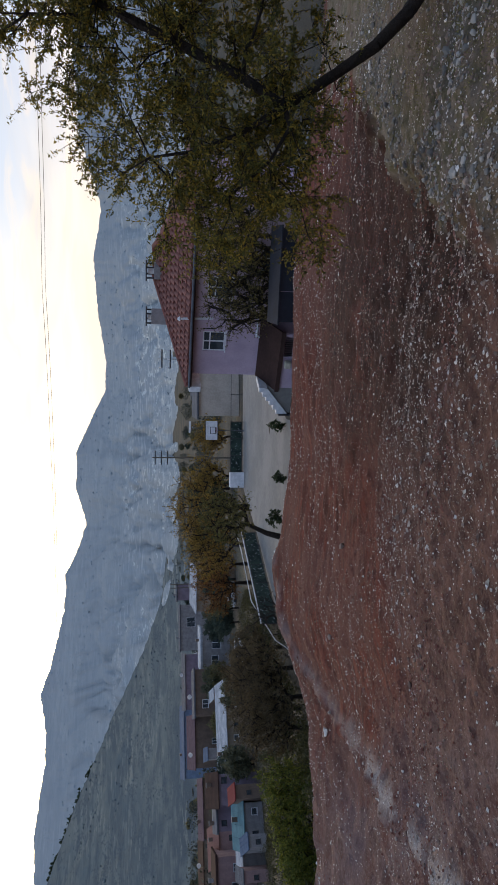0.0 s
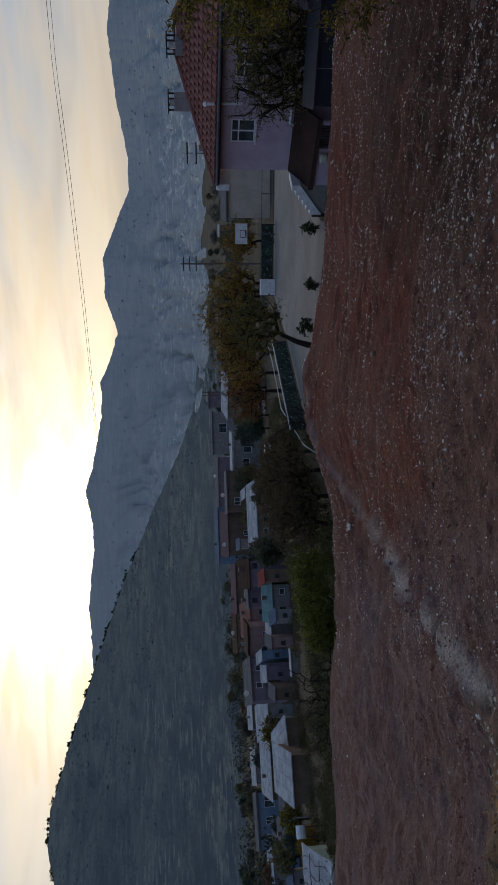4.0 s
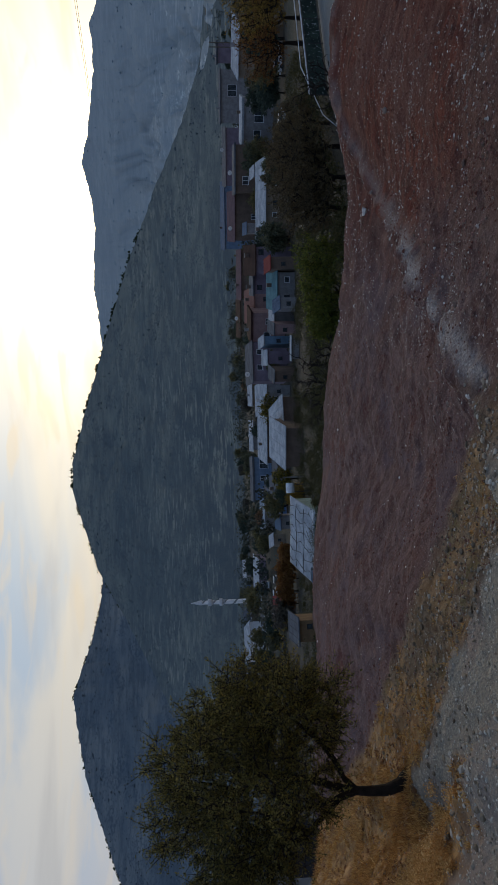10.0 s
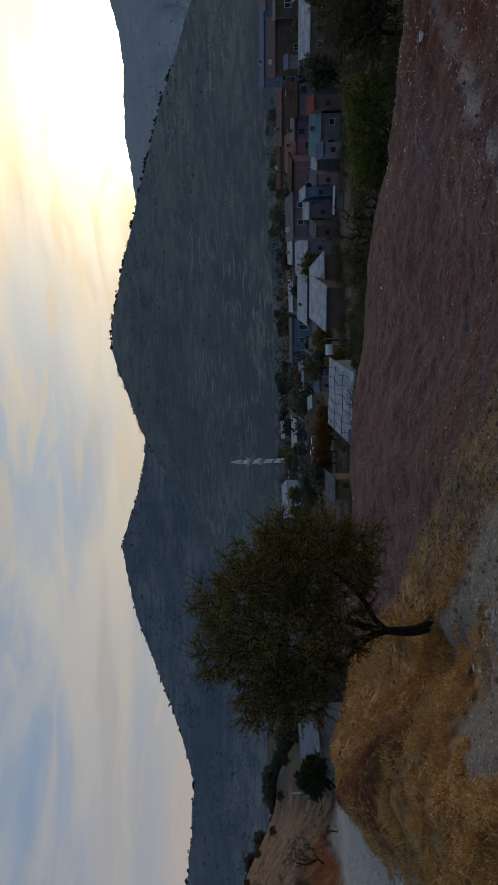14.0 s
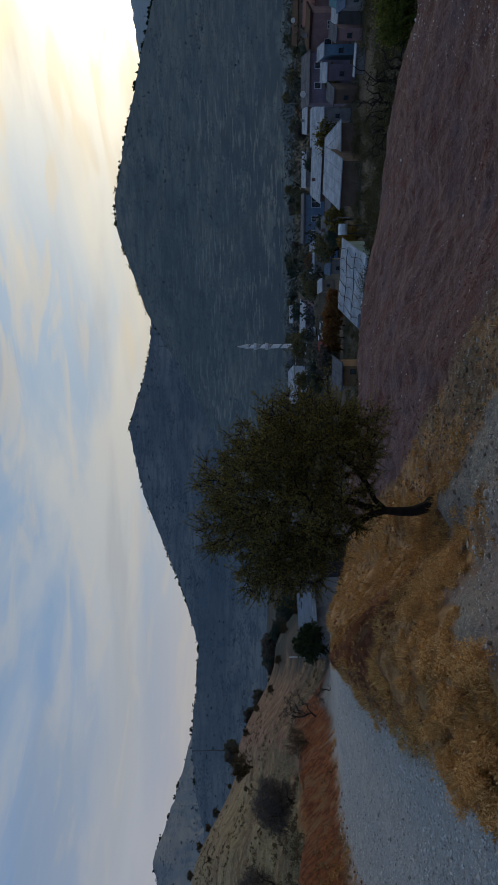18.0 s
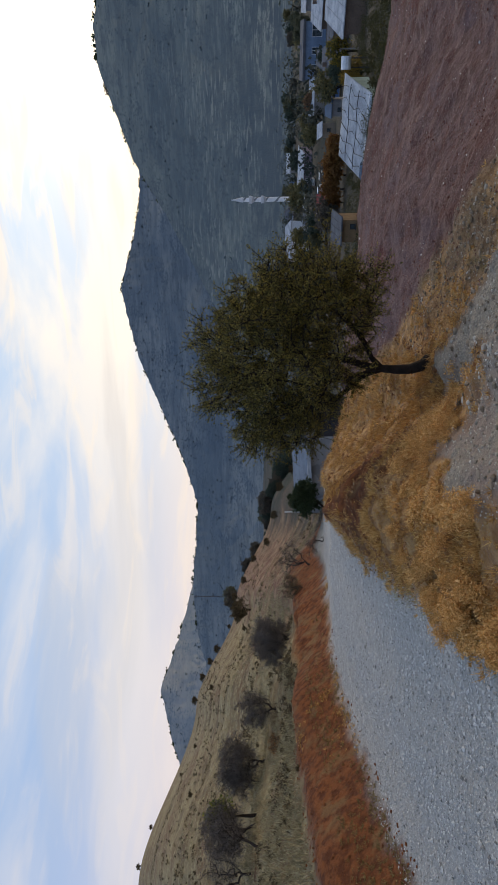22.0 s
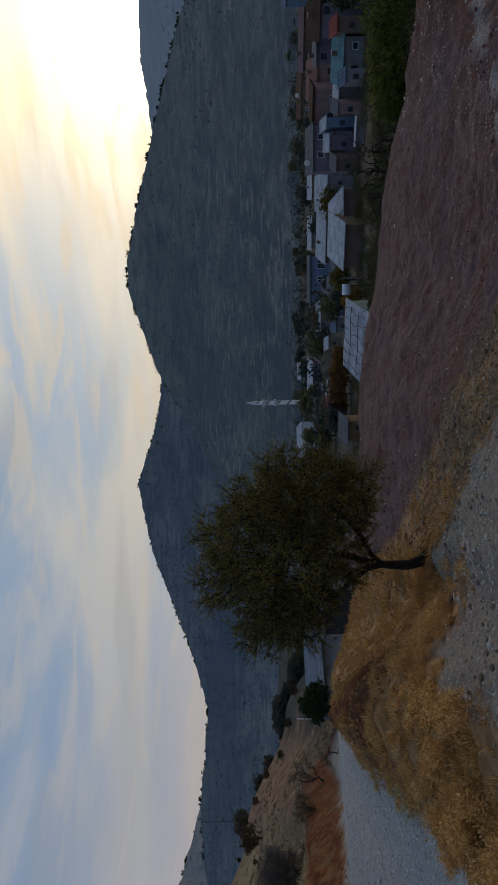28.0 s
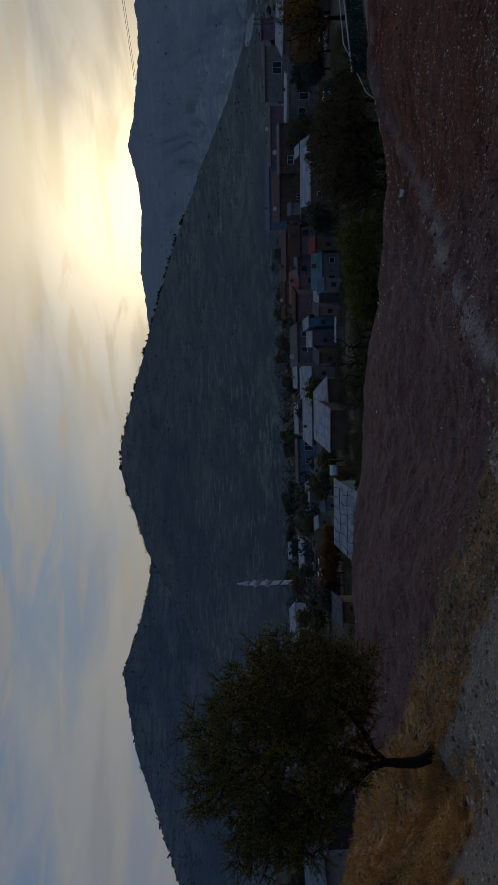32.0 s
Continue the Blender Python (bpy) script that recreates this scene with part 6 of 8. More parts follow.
for k in range(2):
    bm = bmesh.new()
    pts = []
    for j in range(41):
        az = 50 - 66 * j / 40
        el = np.interp(az, [-50, -30, -20, -12, 0, 13, 25, 50], [5.6, 6.85, 7.2, 7.65, 8.2, 8.7, 8.4, 7.4]) + k * np.interp(az, [-50, -12, 0, 25], [0.05, 0.12, 0.25, 0.28])
        r = 150 + 4.0 * (50 - az)
        px, py = polar(az, r)
        pts.append((px, py, 1.6 + r * math.tan(radians(el))))
    tube(bm, pts, [0.07 + 0.05 * j / 40 for j in range(41)], 4)
    o = part("power_line", bm, wire_mat, None)
    tagged(o, "thin dark overhead power line across the valley", "power line", "overhead wires")


def car(az, r, spin, paint, label):
    ob = thing("car", upright(az, r, -az + spin, 1.0, 0.0), label, "car", "parked cars")
    bm = bmesh.new()
    prism(bm, [(-2.1, 0.3), (2.1, 0.3), (2.15, 0.75), (1.3, 0.92), (-1.9, 0.95), (-2.15, 0.7)], -0.85, 0.85, "y")
    part("body", bm, paint, ob)
    bm = bmesh.new()
    prism(bm, [(-1.75, 0.95), (1.05, 0.93), (0.45, 1.42), (-1.3, 1.45)], -0.75, 0.75, "y")
    cab = part("cabin", bm, glass, ob)
    bm = bmesh.new()
    prism(bm, [(0.42, 1.42), (-1.28, 1.45), (-1.28, 1.5), (0.42, 1.47)], -0.76, 0.76, "y")
    part("roof", bm, paint, cab)
    for dx in (-1.35, 1.35):
        for dy in (-0.86, 0.72):
            bm = bmesh.new()
            tube(bm, [(dx, dy, 0.32), (dx, dy + 0.14, 0.32)], [0.32, 0.32], 12)
            wh = part("wheel", bm, metal_dark, ob)
            bm = bmesh.new()
            tube(bm, [(dx, dy - 0.01, 0.32), (dx, dy + 0.15, 0.32)], [0.18, 0.18], 10)
            part("rim", bm, metal_grey, wh)
    return ob


silver = simple("silver_paint", (0.42, 0.44, 0.47), (0.36, 0.38, 0.41), 0.35)
blue_paint = simple("blue_car_paint", (0.10, 0.20, 0.40), None, 0.35)
car(-13.2, 118, 15, white_paint, "white car parked on the village lane")
car(-17.3, 105, 70, white_paint, "white car beside dark bushes")
car(-17.9, 100, 60, silver, "silver car parked near bushes")
car(-50.0, 125, 5, blue_paint, "blue pickup on the lower road")
car(-55.9, 150, 80, silver, "silver car on the lower road")
car(-57.0, 160, 75, white_paint, "white car on the lower road")
car(-58.0, 150, 80, white_paint, "pale car parked below the minaret")
car(-56.3, 190, 85, silver, "grey car near the mosque")

# the stone shed behind the almond tree
x, y = polar(-79.0, 33)
g = ground_at(x, y)
shed = thing("shed", pose(x, y, g - 0.3, 0, 0, 79 + 20), "stone-walled shed with a pale blue sheet roof", "shed")
zt = 1.6 + 33 * math.tan(radians(-5.1)) - g + 0.3
rubble = Mat("rubble_wall", 0.95)
cell = rubble.cells(2.6)
rubble.col(rubble.mix(cell.outputs["Color"], (0.17, 0.17, 0.185), (0.34, 0.335, 0.34)))
rubble.bump(cell.outputs["Distance"], 0.8, 0.05)
rubble = rubble.m
bm = bmesh.new()
pierced(bm, -2.2, 1.9, 0, 0.4, 0, zt, [(1.1, 1.8, 0.6, zt - 0.2)])
part("front_wall", bm, rubble, shed)
for q in ((-2.2, -1.8), (1.5, 1.9)):
    bm = bmesh.new()
    box(bm, *q, 0.4, 4.0, 0, zt)
    part("side_wall", bm, rubble, shed)
bm = bmesh.new()
prism(bm, [(-0.4, zt - 0.02), (2.6, zt + 0.5), (2.6, zt + 0.58), (-0.4, zt + 0.06)], -2.5, 2.2, "x")
part("roof", bm, simple("pale_blue_sheet", (0.13, 0.165, 0.22), (0.09, 0.115, 0.155), 0.95, scale=1), shed)
bm = bmesh.new()
box(bm, -2.5, 2.2, -0.45, -0.36, zt - 0.1, zt + 0.08)
part("fascia", bm, metal_white, shed)
x, y = polar(-76.0, 25)
g = ground_at(x, y)
hut = thing("hut", pose(x, y, g - 0.2, 0, 0, 76), "dark tarred hut on the field's edge", "hut")
zt = 1.6 + 25 * math.tan(radians(-5.8)) - g + 0.2
for nm, q in {"front_wall": (-0.8, 0.8, 0, 0.1), "side_wall": (-0.8, -0.7, 0.1, 1.8), "end_wall": (0.7, 0.8, 0.1, 1.8)}.items():
    bm = bmesh.new()
    box(bm, *q, 0, zt)
    part(nm, bm, metal_dark, hut)
bm = bmesh.new()
box(bm, -0.95, 0.95, -0.15, 1.95, zt, zt + 0.08, 0.01)
part("roof", bm, metal_grey, hut)

# ---- trees and bushes of the village and the slopes ----
F = "trees below the field"


def tree(az, r, label, seed, h, w, leaf, trunk_h=0.35, goals=60, size=0.16, leaves=7, bark=None, lean=0.0, group=F, name="tree", twigs=3, lift=None, dense=0.5):
    """A middle-sized tree by its height and the half-width of its crown."""
    t = h * trunk_h
    return plant(name, upright(az, r, -az, 1.0, 0.1, lift), label, "tree", seed,
                 [(0, 0, -0.1), (lean * 0.4, 0, t * 0.5), (lean, 0, t)], (lean * 1.6, 0, t + (h - t) * 0.45), (w * 0.9, w * 0.9, (h - t) * 0.42),
                 bark or bark_dark, leaf, goals=goals, step=h * 0.09, base_r=0.028 * h, twigs=twigs, twig=h * 0.11, leaves=leaves, size=size, group=group, slim=0.32, tips=dense, sides=4)


tree(-8.4, 33.0, "leaning yard tree with a slim trunk and thin olive leaves", 21, 4.6, 1.7, leaf_olive, 0.42, 90, 0.13, 8, lean=0.75, lift=-5.2)
tree(0.6, 57, "rounded golden-brown tree behind the basketball hoop", 22, 4.7, 1.7, leaf_amber, 0.3, 90, 0.12, 14)
tree(-2.9, 58, "yellow-leaved autumn tree beyond the yard", 23, 5.6, 2.1, leaf_yellow, 0.3, 90, 0.12, 13)
tree(-5.6, 55, "broad golden-brown tree beyond the yard", 24, 7.28, 3.38, leaf_amber, 0.28, 150, 0.12, 15)
tree(-8.9, 56, "broad tree with dull golden leaves", 25, 6.76, 3.12, leaf_amber, 0.28, 140, 0.12, 14)
tree(-12.2, 62, "orange autumn tree with thinning leaves", 26, 6.50, 3.38, leaf_rust, 0.3, 120, 0.12, 12)
tree(-10.6, 66, "bright yellow-orange autumn tree", 27, 5.98, 2.60, leaf_yellow, 0.3, 90, 0.12, 12)
tree(-14.8, 33.5, "leafless dark bush with bent branches", 28, 3.0, 1.5, None, 0.15, 60, 0.1, 0, name="bare_bush", twigs=4)
tree(-17.3, 31.5, "leafless thorny bush on the field edge", 29, 1.5, 0.8, None, 0.15, 30, 0.1, 0, name="bare_bush")
for k, (az, r, h, w) in enumerate(((-19.3, 36, 4.6, 1.8), (-21.6, 35, 4.4, 1.9), (-24.0, 34.5, 4.3, 1.6), (-22.5, 40, 4.9, 2.0), (-17.6, 42, 3.8, 1.5), (-19.8, 44, 4.6, 1.8))):
    tree(az, r, "dark brown tree with dense fading leaves", 50 + k, h, w, leaf_brown, 0.22, 130, 0.095, 14, group="dark trees at the field edge")
for k, (az, r, h, w) in enumerate(((-28.2, 33.5, 3.3, 1.25), (-30.9, 34, 3.0, 1.4), (-33.4, 33.5, 2.5, 1.1))):
    tree(az, r, "dense green bush with yellow tips", 60 + k, h, w, leaf_green, 0.12, 160, 0.085, 17, group="green bushes", name="bush")
tree(-38.2, 30.5, "bare dark tree with crooked branches", 70, 3.4, 1.6, None, 0.15, 60, 0.1, 0, name="bare_tree", twigs=4)
tree(-40.4, 31.5, "bare dark tree leaning over the field edge", 71, 2.6, 1.3, None, 0.15, 46, 0.1, 0, lean=-0.4, name="bare_tree", twigs=4)
tree(-36.2, 31, "bare dark shrub with thin twigs", 72, 2.6, 1.2, None, 0.12, 46, 0.1, 0, name="bare_tree", twigs=4)
tree(-41.0, 112, "yellow-green tree between white roofs", 73, 6.0, 2.6, leaf_gold, 0.25, 90, 0.3, 7)
tree(-48.6, 70, "small bright yellow tree", 74, 3.2, 1.3, leaf_yellow, 0.2, 70, 0.16, 8)
tree(-47.2, 96, "green-yellow tree beside a pole", 75, 4.6, 1.9, leaf_gold, 0.2, 70, 0.24, 7)
for k in range(5):
    tree(-53.8 - k * 1.05, 104 + 2 * k, "rust-orange autumn tree beside the lower road", 80 + k, 3.9 + 0.4 * (k % 2), 1.8, leaf_rust, 0.15, 70, 0.3, 7, group="rust-coloured trees")
for az, r in ((-3.6, 95), (-5.0, 92)):
    tree(az, r, "small dark green conifer", int(az * -10), 6.5, 0.9, leaf_dark, 0.15, 60, 0.25, 8, name="conifer", group="conifers")
tree(-8.6, 135, "tall narrow dark cypress", 91, 8.6, 0.7, leaf_dark, 0.06, 70, 0.3, 9, name="cypress")
# dark trees that screen the house's right side
for k, (az, r, h, w) in enumerate(((11.6, 28.6, 5.3, 1.15), (14.2, 27.6, 4.9, 1.3), (17.6, 26.6, 4.9, 1.6), (12.9, 28.0, 4.2, 1.2), (20.6, 25.6, 4.8, 1.9), (15.9, 27.6, 5.0, 1.4))):
    tree(az, r, "thin leafy tree against the house wall", 100 + k, h, w, leaf_house, 0.25, 80, 0.08, 7, group="trees by the house")
# dark panels and roof added where the house's lower storey lies in shade
x, y = polar(14.6, 24.6)
o = thing("lean_to", pose(x, y, ground_at(x, y) - 0.1, 0, 0, -14.6), "low dark blue-black stand-in for shade on the house's lower storey", "shed")
zt = 1.6 + 24.6 * math.tan(radians(-10.9)) - ground_at(x, y) + 0.1
for k in range(3):
    bm = bmesh.new()
    box(bm, -1.6 + 1.14 * k, -0.48 + 1.14 * k, 0, 0.05, 0, zt)
    part("panel", bm, simple("dark_blue_shade", (0.020, 0.024, 0.036), (0.013, 0.015, 0.022), 0.7, scale=2) if k == 0 else bpy.data.materials["dark_blue_shade"], o)
bm = bmesh.new()
prism(bm, [(-0.1, zt), (1.5, zt + 0.12), (1.5, zt + 0.18), (-0.1, zt + 0.06)], -1.7, 1.9, "x")
part("roof", bm, bpy.data.materials["dark_blue_shade"], o)

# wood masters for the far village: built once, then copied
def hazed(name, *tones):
    # a share of blue haze is blended into each leaf tone
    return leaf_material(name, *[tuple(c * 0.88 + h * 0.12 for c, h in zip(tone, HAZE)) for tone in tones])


masters = []
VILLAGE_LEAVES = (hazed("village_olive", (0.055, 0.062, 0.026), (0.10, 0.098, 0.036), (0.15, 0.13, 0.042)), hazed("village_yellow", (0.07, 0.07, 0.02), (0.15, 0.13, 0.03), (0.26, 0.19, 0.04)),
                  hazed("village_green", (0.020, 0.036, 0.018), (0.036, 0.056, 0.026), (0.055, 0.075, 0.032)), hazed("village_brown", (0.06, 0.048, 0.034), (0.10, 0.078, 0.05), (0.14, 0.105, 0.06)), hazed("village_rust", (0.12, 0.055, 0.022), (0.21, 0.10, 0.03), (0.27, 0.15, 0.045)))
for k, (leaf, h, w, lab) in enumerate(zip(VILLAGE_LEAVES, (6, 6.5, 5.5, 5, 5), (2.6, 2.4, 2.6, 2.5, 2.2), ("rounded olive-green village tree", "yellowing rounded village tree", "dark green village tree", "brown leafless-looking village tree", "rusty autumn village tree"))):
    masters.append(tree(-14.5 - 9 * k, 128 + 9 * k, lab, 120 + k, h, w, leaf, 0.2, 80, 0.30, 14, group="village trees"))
rs = np.random.RandomState(8)
SPOTS = []
for k in range(330):
    az = rs.uniform(-64, 30)
    r = rs.choice([rs.uniform(95, 180), rs.uniform(180, 330), rs.uniform(330, 620)])
    if az > -4 and r < 300:
        continue
    if az < -36 and r < 190 and k % 3:
        continue
    SPOTS.append((az, r, rs.randint(5), rs.uniform(0.7, 1.35), rs.uniform(0, 360)))
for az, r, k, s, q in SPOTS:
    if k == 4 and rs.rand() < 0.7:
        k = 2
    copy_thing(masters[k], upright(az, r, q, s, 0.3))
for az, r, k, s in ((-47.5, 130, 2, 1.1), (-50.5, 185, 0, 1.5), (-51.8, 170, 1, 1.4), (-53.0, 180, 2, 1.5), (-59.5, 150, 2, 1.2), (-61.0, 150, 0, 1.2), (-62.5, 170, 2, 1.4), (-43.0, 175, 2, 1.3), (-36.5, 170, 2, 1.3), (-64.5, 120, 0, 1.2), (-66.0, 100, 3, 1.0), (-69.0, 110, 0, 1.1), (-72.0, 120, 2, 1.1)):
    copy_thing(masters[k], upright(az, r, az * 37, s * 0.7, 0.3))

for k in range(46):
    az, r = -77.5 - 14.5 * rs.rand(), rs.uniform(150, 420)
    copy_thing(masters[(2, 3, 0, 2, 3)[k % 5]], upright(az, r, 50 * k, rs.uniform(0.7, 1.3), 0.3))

# the hill on the left: bare shrubs and a dark evergreen beside the track
H = "shrubs on the hillside"
tree(-84.2, 27, "dense rounded dark green juniper bush on a leaning stem", 140, 1.65, 0.82, leaf_dark, 0.2, 170, 0.075, 20, lean=0.3, group=H, name="juniper")
thicket_bark = simple("thicket_bark", (0.055, 0.045, 0.042), (0.03, 0.024, 0.022), 0.95, scale=8)


def thicket(az, r, label, seed, h, w, twig_mat=leaf_grey, lean=0.0, goals=110, name="bare_tree", count=16, trunk_h=0.13):
    """A leafless tree: forked dark limbs in a rounded cloud of fine twigs."""
    t = h * trunk_h
    return plant(name, upright(az, r, -az, 1.0, 0.06), label, "tree", seed,
                 [(0, 0, -0.1), (lean * 0.3, 0, t * 0.5), (lean * 0.6, 0, t)], (lean, 0, t + (h - t) * 0.5), (w * 0.85, w * 0.85, (h - t) * 0.46),
                 thicket_bark, twig_mat, goals=goals, step=h * 0.09, base_r=0.026 * h, twigs=5, twig=h * 0.13, leaves=max(2, count // 2), size=h * 0.085, group=H, slim=0.035, tips=0.5, sides=4)


thicket(-89.0, 29.4, "bare leaning shrub with crooked limbs", 141, 1.5, 0.85, lean=0.35, goals=60, name="bare_shrub", count=5)
thicket(-86.6, 28.5, "bare low shrub with dark limbs", 142, 1.0, 0.7, lean=-0.3, goals=36, name="bare_shrub", count=4)
thicket(-90.8, 26.6, "reddish bare thicket on the slope", 153, 0.9, 0.75, leaf_brown, goals=70, name="bush")
thicket(-95.0, 25.2, "dense rounded grey-brown leafless tree", 143, 1.65, 0.95, goals=170, count=22)
thicket(-96.6, 25.0, "small bare shrub beside a larger one", 144, 0.6, 0.4, goals=40, name="bare_shrub")
thicket(-100.4, 25.4, "grey leafless tree with a forked trunk", 145, 1.5, 0.75, goals=110, count=14)
thicket(-103.0, 22.6, "reddish-brown low dry bush", 146, 0.62, 0.48, leaf_rust, goals=70, name="bush", trunk_h=0.1)
thicket(-104.2, 26.2, "grey leafless tree with thick limbs", 147, 1.85, 1.05, goals=150, count=18, trunk_h=0.16)
thicket(-105.6, 26.6, "grey leafless tree on the slope", 148, 1.4, 0.7, goals=80)
thicket(-108.4, 24.6, "leafless tree with forked dark trunks", 149, 1.9, 0.95, goals=120, count=14, trunk_h=0.2, lean=-0.25)
tree(-107.9, 24.9, "shrub with a few yellow-green leaves", 154, 1.9, 0.6, leaf_green, 0.4, 50, 0.07, 7, group=H, name="shrub")
thicket(-110.2, 23.0, "bare twisted dark tree leaning uphill", 151, 1.75, 0.85, lean=0.4, goals=80, count=8, trunk_h=0.22)
thicket(-111.6, 24.0, "bare twisted dark tree with thin twigs", 152, 1.6, 0.8, goals=70, count=7, trunk_h=0.2)
shrub = tree(-92.5, 75, "small dark shrub along the slope's crest", 160, 2.6, 1.4, leaf_brown, 0.15, 80, 0.13, 12, group=H, name="shrub")
for k, (az, r, s) in enumerate(((-90.0, 95, 1.0), (-91.4, 110, 1.2), (-92.6, 105, 1.0), (-93.8, 120, 0.8), (-95.6, 115, 1.3), (-96.6, 125, 1.2), (-97.8, 140, 1.5), (-99.6, 150, 1.6), (-86.8, 90, 1.0), (-88.2, 100, 1.0), (-105.0, 120, 0.6), (-103.0, 90, 0.5), (-108.5, 190, 1.2), (-111.0, 180, 1.3), (-106.4, 70, 0.5), (-98.6, 80, 0.6), (-94.0, 70, 0.5), (-84.5, 95, 1.2), (-82.0, 100, 1.4), (-80.5, 105, 1.3))):
    copy_thing(shrub, upright(az, r, 40 * k, s * 0.42, 0.05))

# ---- loose stones, gravel and dry grass ----
stone_mat = Mat("pale_stone", 0.9)
st = stone_mat.ramp(stone_mat.island(), (0.0, (0.12, 0.075, 0.060)), (0.5, (0.23, 0.165, 0.135)), (0.82, (0.42, 0.35, 0.305)), (1.0, (0.80, 0.75, 0.70)))
stone_mat.col(stone_mat.mix(stone_mat.span(stone_mat.noise(25, 4), 0.4, 0.7, 0, 0.5), st, (0.22, 0.15, 0.12)))
stone_mat.bump(stone_mat.noise(60, 3), 0.5, 0.01)
stone_mat = stone_mat.m
gravel_mat = Mat("gravel_stone", 0.9)
gravel_mat.col(gravel_mat.ramp(gravel_mat.island(), (0.0, (0.16, 0.15, 0.14)), (0.2, (0.38, 0.365, 0.345)), (1.0, (0.62, 0.60, 0.57))))
gravel_mat = gravel_mat.m
pebble_mat = Mat("pale_pebble", 0.9)
pebble_mat.col(pebble_mat.ramp(pebble_mat.island(), (0.0, (0.20, 0.165, 0.125)), (0.5, (0.39, 0.34, 0.28)), (1.0, (0.60, 0.55, 0.48))))
pebble_mat = pebble_mat.m
ICO_BM = bmesh.new()
bmesh.ops.create_icosphere(ICO_BM, subdivisions=1, radius=1.0)
ICO = np.array([v.co[:] for v in ICO_BM.verts])
ICF = np.array([[v.index for v in fc.verts] for fc in ICO_BM.faces])
ICO_BM.free()
OCT = np.array([(1, 0, 0), (-1, 0, 0), (0, 1, 0), (0, -1, 0), (0, 0, 1), (0, 0, -0.6)], float)
OCF = np.array([(0, 2, 4), (2, 1, 4), (1, 3, 4), (3, 0, 4), (2, 0, 5), (1, 2, 5), (3, 1, 5), (0, 3, 5)])
CUBE = np.array([(x, y, z) for x in (-1, 1) for y in (-1, 1) for z in (-0.7, 0.8)], float)
CUF = np.array([(0, 1, 3), (0, 3, 2), (4, 6, 7), (4, 7, 5), (0, 4, 5), (0, 5, 1), (2, 3, 7), (2, 7, 6), (0, 2, 6), (0, 6, 4), (1, 5, 7), (1, 7, 3)])


def scatter_stones(name, x, y, size, material, seed, label, category, shape=0, sink=0.25):
    """Many jagged stones lying on the ground, as one sheet of stuff."""
    rs = np.random.RandomState(seed)
    n = len(x)
    base, tri = (OCT, OCF) if shape == 0 else (ICO * 0.85, ICF)
    z = height(x, y)
    k = len(base)
    v = base[None] * (0.65 + 0.55 * rs.rand(n, k, 1)) * np.stack([0.7 + 0.6 * rs.rand(n), 0.6 + 0.5 * rs.rand(n), 0.45 + 0.4 * rs.rand(n)], -1)[:, None, :]
    a = rs.rand(n) * 2 * np.pi
    c, s = np.cos(a)[:, None], np.sin(a)[:, None]
    vx, vy = v[..., 0] * c - v[..., 1] * s, v[..., 0] * s + v[..., 1] * c
    v = np.stack([vx, vy, v[..., 2]], -1) * size[:, None, None]
    v += np.stack([x, y, z + size * sink], -1)[:, None, :]
    f = (tri[None] + (np.arange(n) * k)[:, None, None]).reshape(-1, 3)
    ob = new(name, tri_mesh(name, v.reshape(-1, 3), f, material))
    return tagged(ob, label, category, kind="stuff")


rs = np.random.RandomState(77)


def fan_points(n, a0, a1, r0, r1, power=1.0):
    az = np.radians(rs.uniform(a0, a1, n))
    r = r0 + (r1 - r0) * rs.rand(n) ** power
    return r * np.sin(az), r * np.cos(az)


x, y = fan_points(50000, -78, 42, 2.6, 25, 1.1)
zn = zones(x, y)
clump = fbm(x * 0.45, y * 0.45, 4, 1)
band = fbm(x * 1.6, y * 0.5, 3, 3)
keep = rs.rand(len(x)) < np.clip((clump - 0.36) * 2.2 + (band - 0.5) * 1.2 + 0.5 * zn["chalk"], 0.08, 0.95) * smooth(-50, -34, np.degrees(np.arctan2(x, y))).clip(0.65, 1) * (1 - 0.7 * zn["mound"]) * (1 - zn["road"]) * (1 - 0.7 * zn["shoulder"]) * (1 - 0.45 * zn["dark_patch"])
x, y = x[keep], y[keep]
size = 0.006 + 0.0065 * rs.gamma(1.3, 1.0, len(x))
size = np.clip(size, 0.006, 0.045) * (0.55 + 0.022 * np.hypot(x, y))
scatter_stones("field_stones", x, y, size, stone_mat, 1, "pale limestone pebbles strewn over the red earth", "stones")
x, y = fan_points(21000, -36, 34, 3.2, 21, 0.8)
keep = rs.rand(len(x)) < np.clip((fbm(x * 0.6 + 8, y * 0.6, 4, 2) - 0.40) * 4.0, 0.12, 1.0)
x, y = x[keep], y[keep]
chip_mat = Mat("white_chip", 0.85)
chip_mat.col(chip_mat.ramp(chip_mat.island(), (0.0, (0.38, 0.31, 0.27)), (0.5, (0.52, 0.46, 0.42)), (1.0, (0.80, 0.77, 0.73))))
scatter_stones("white_chips", x, y, np.clip(0.005 + 0.0045 * rs.gamma(1.2, 1.0, len(x)), 0, 0.03) * (0.40 + 0.05 * np.hypot(x, y)), chip_mat.m, 10, "white limestone chips strewn over the red field", "stones", 0, 0.45)
x, y = fan_points(60000, -44, 46, 2.4, 10.5, 0.95)
zn = zones(x, y)
keep = rs.rand(len(x)) < np.clip((fbm(x * 0.7, y * 0.7, 4, 3) - 0.34) * 2.4 + 0.25 * zn["right"] - 0.3 * zn["red"], 0.1, 0.95) * (1 - zn["shoulder"])
x, y = x[keep], y[keep]
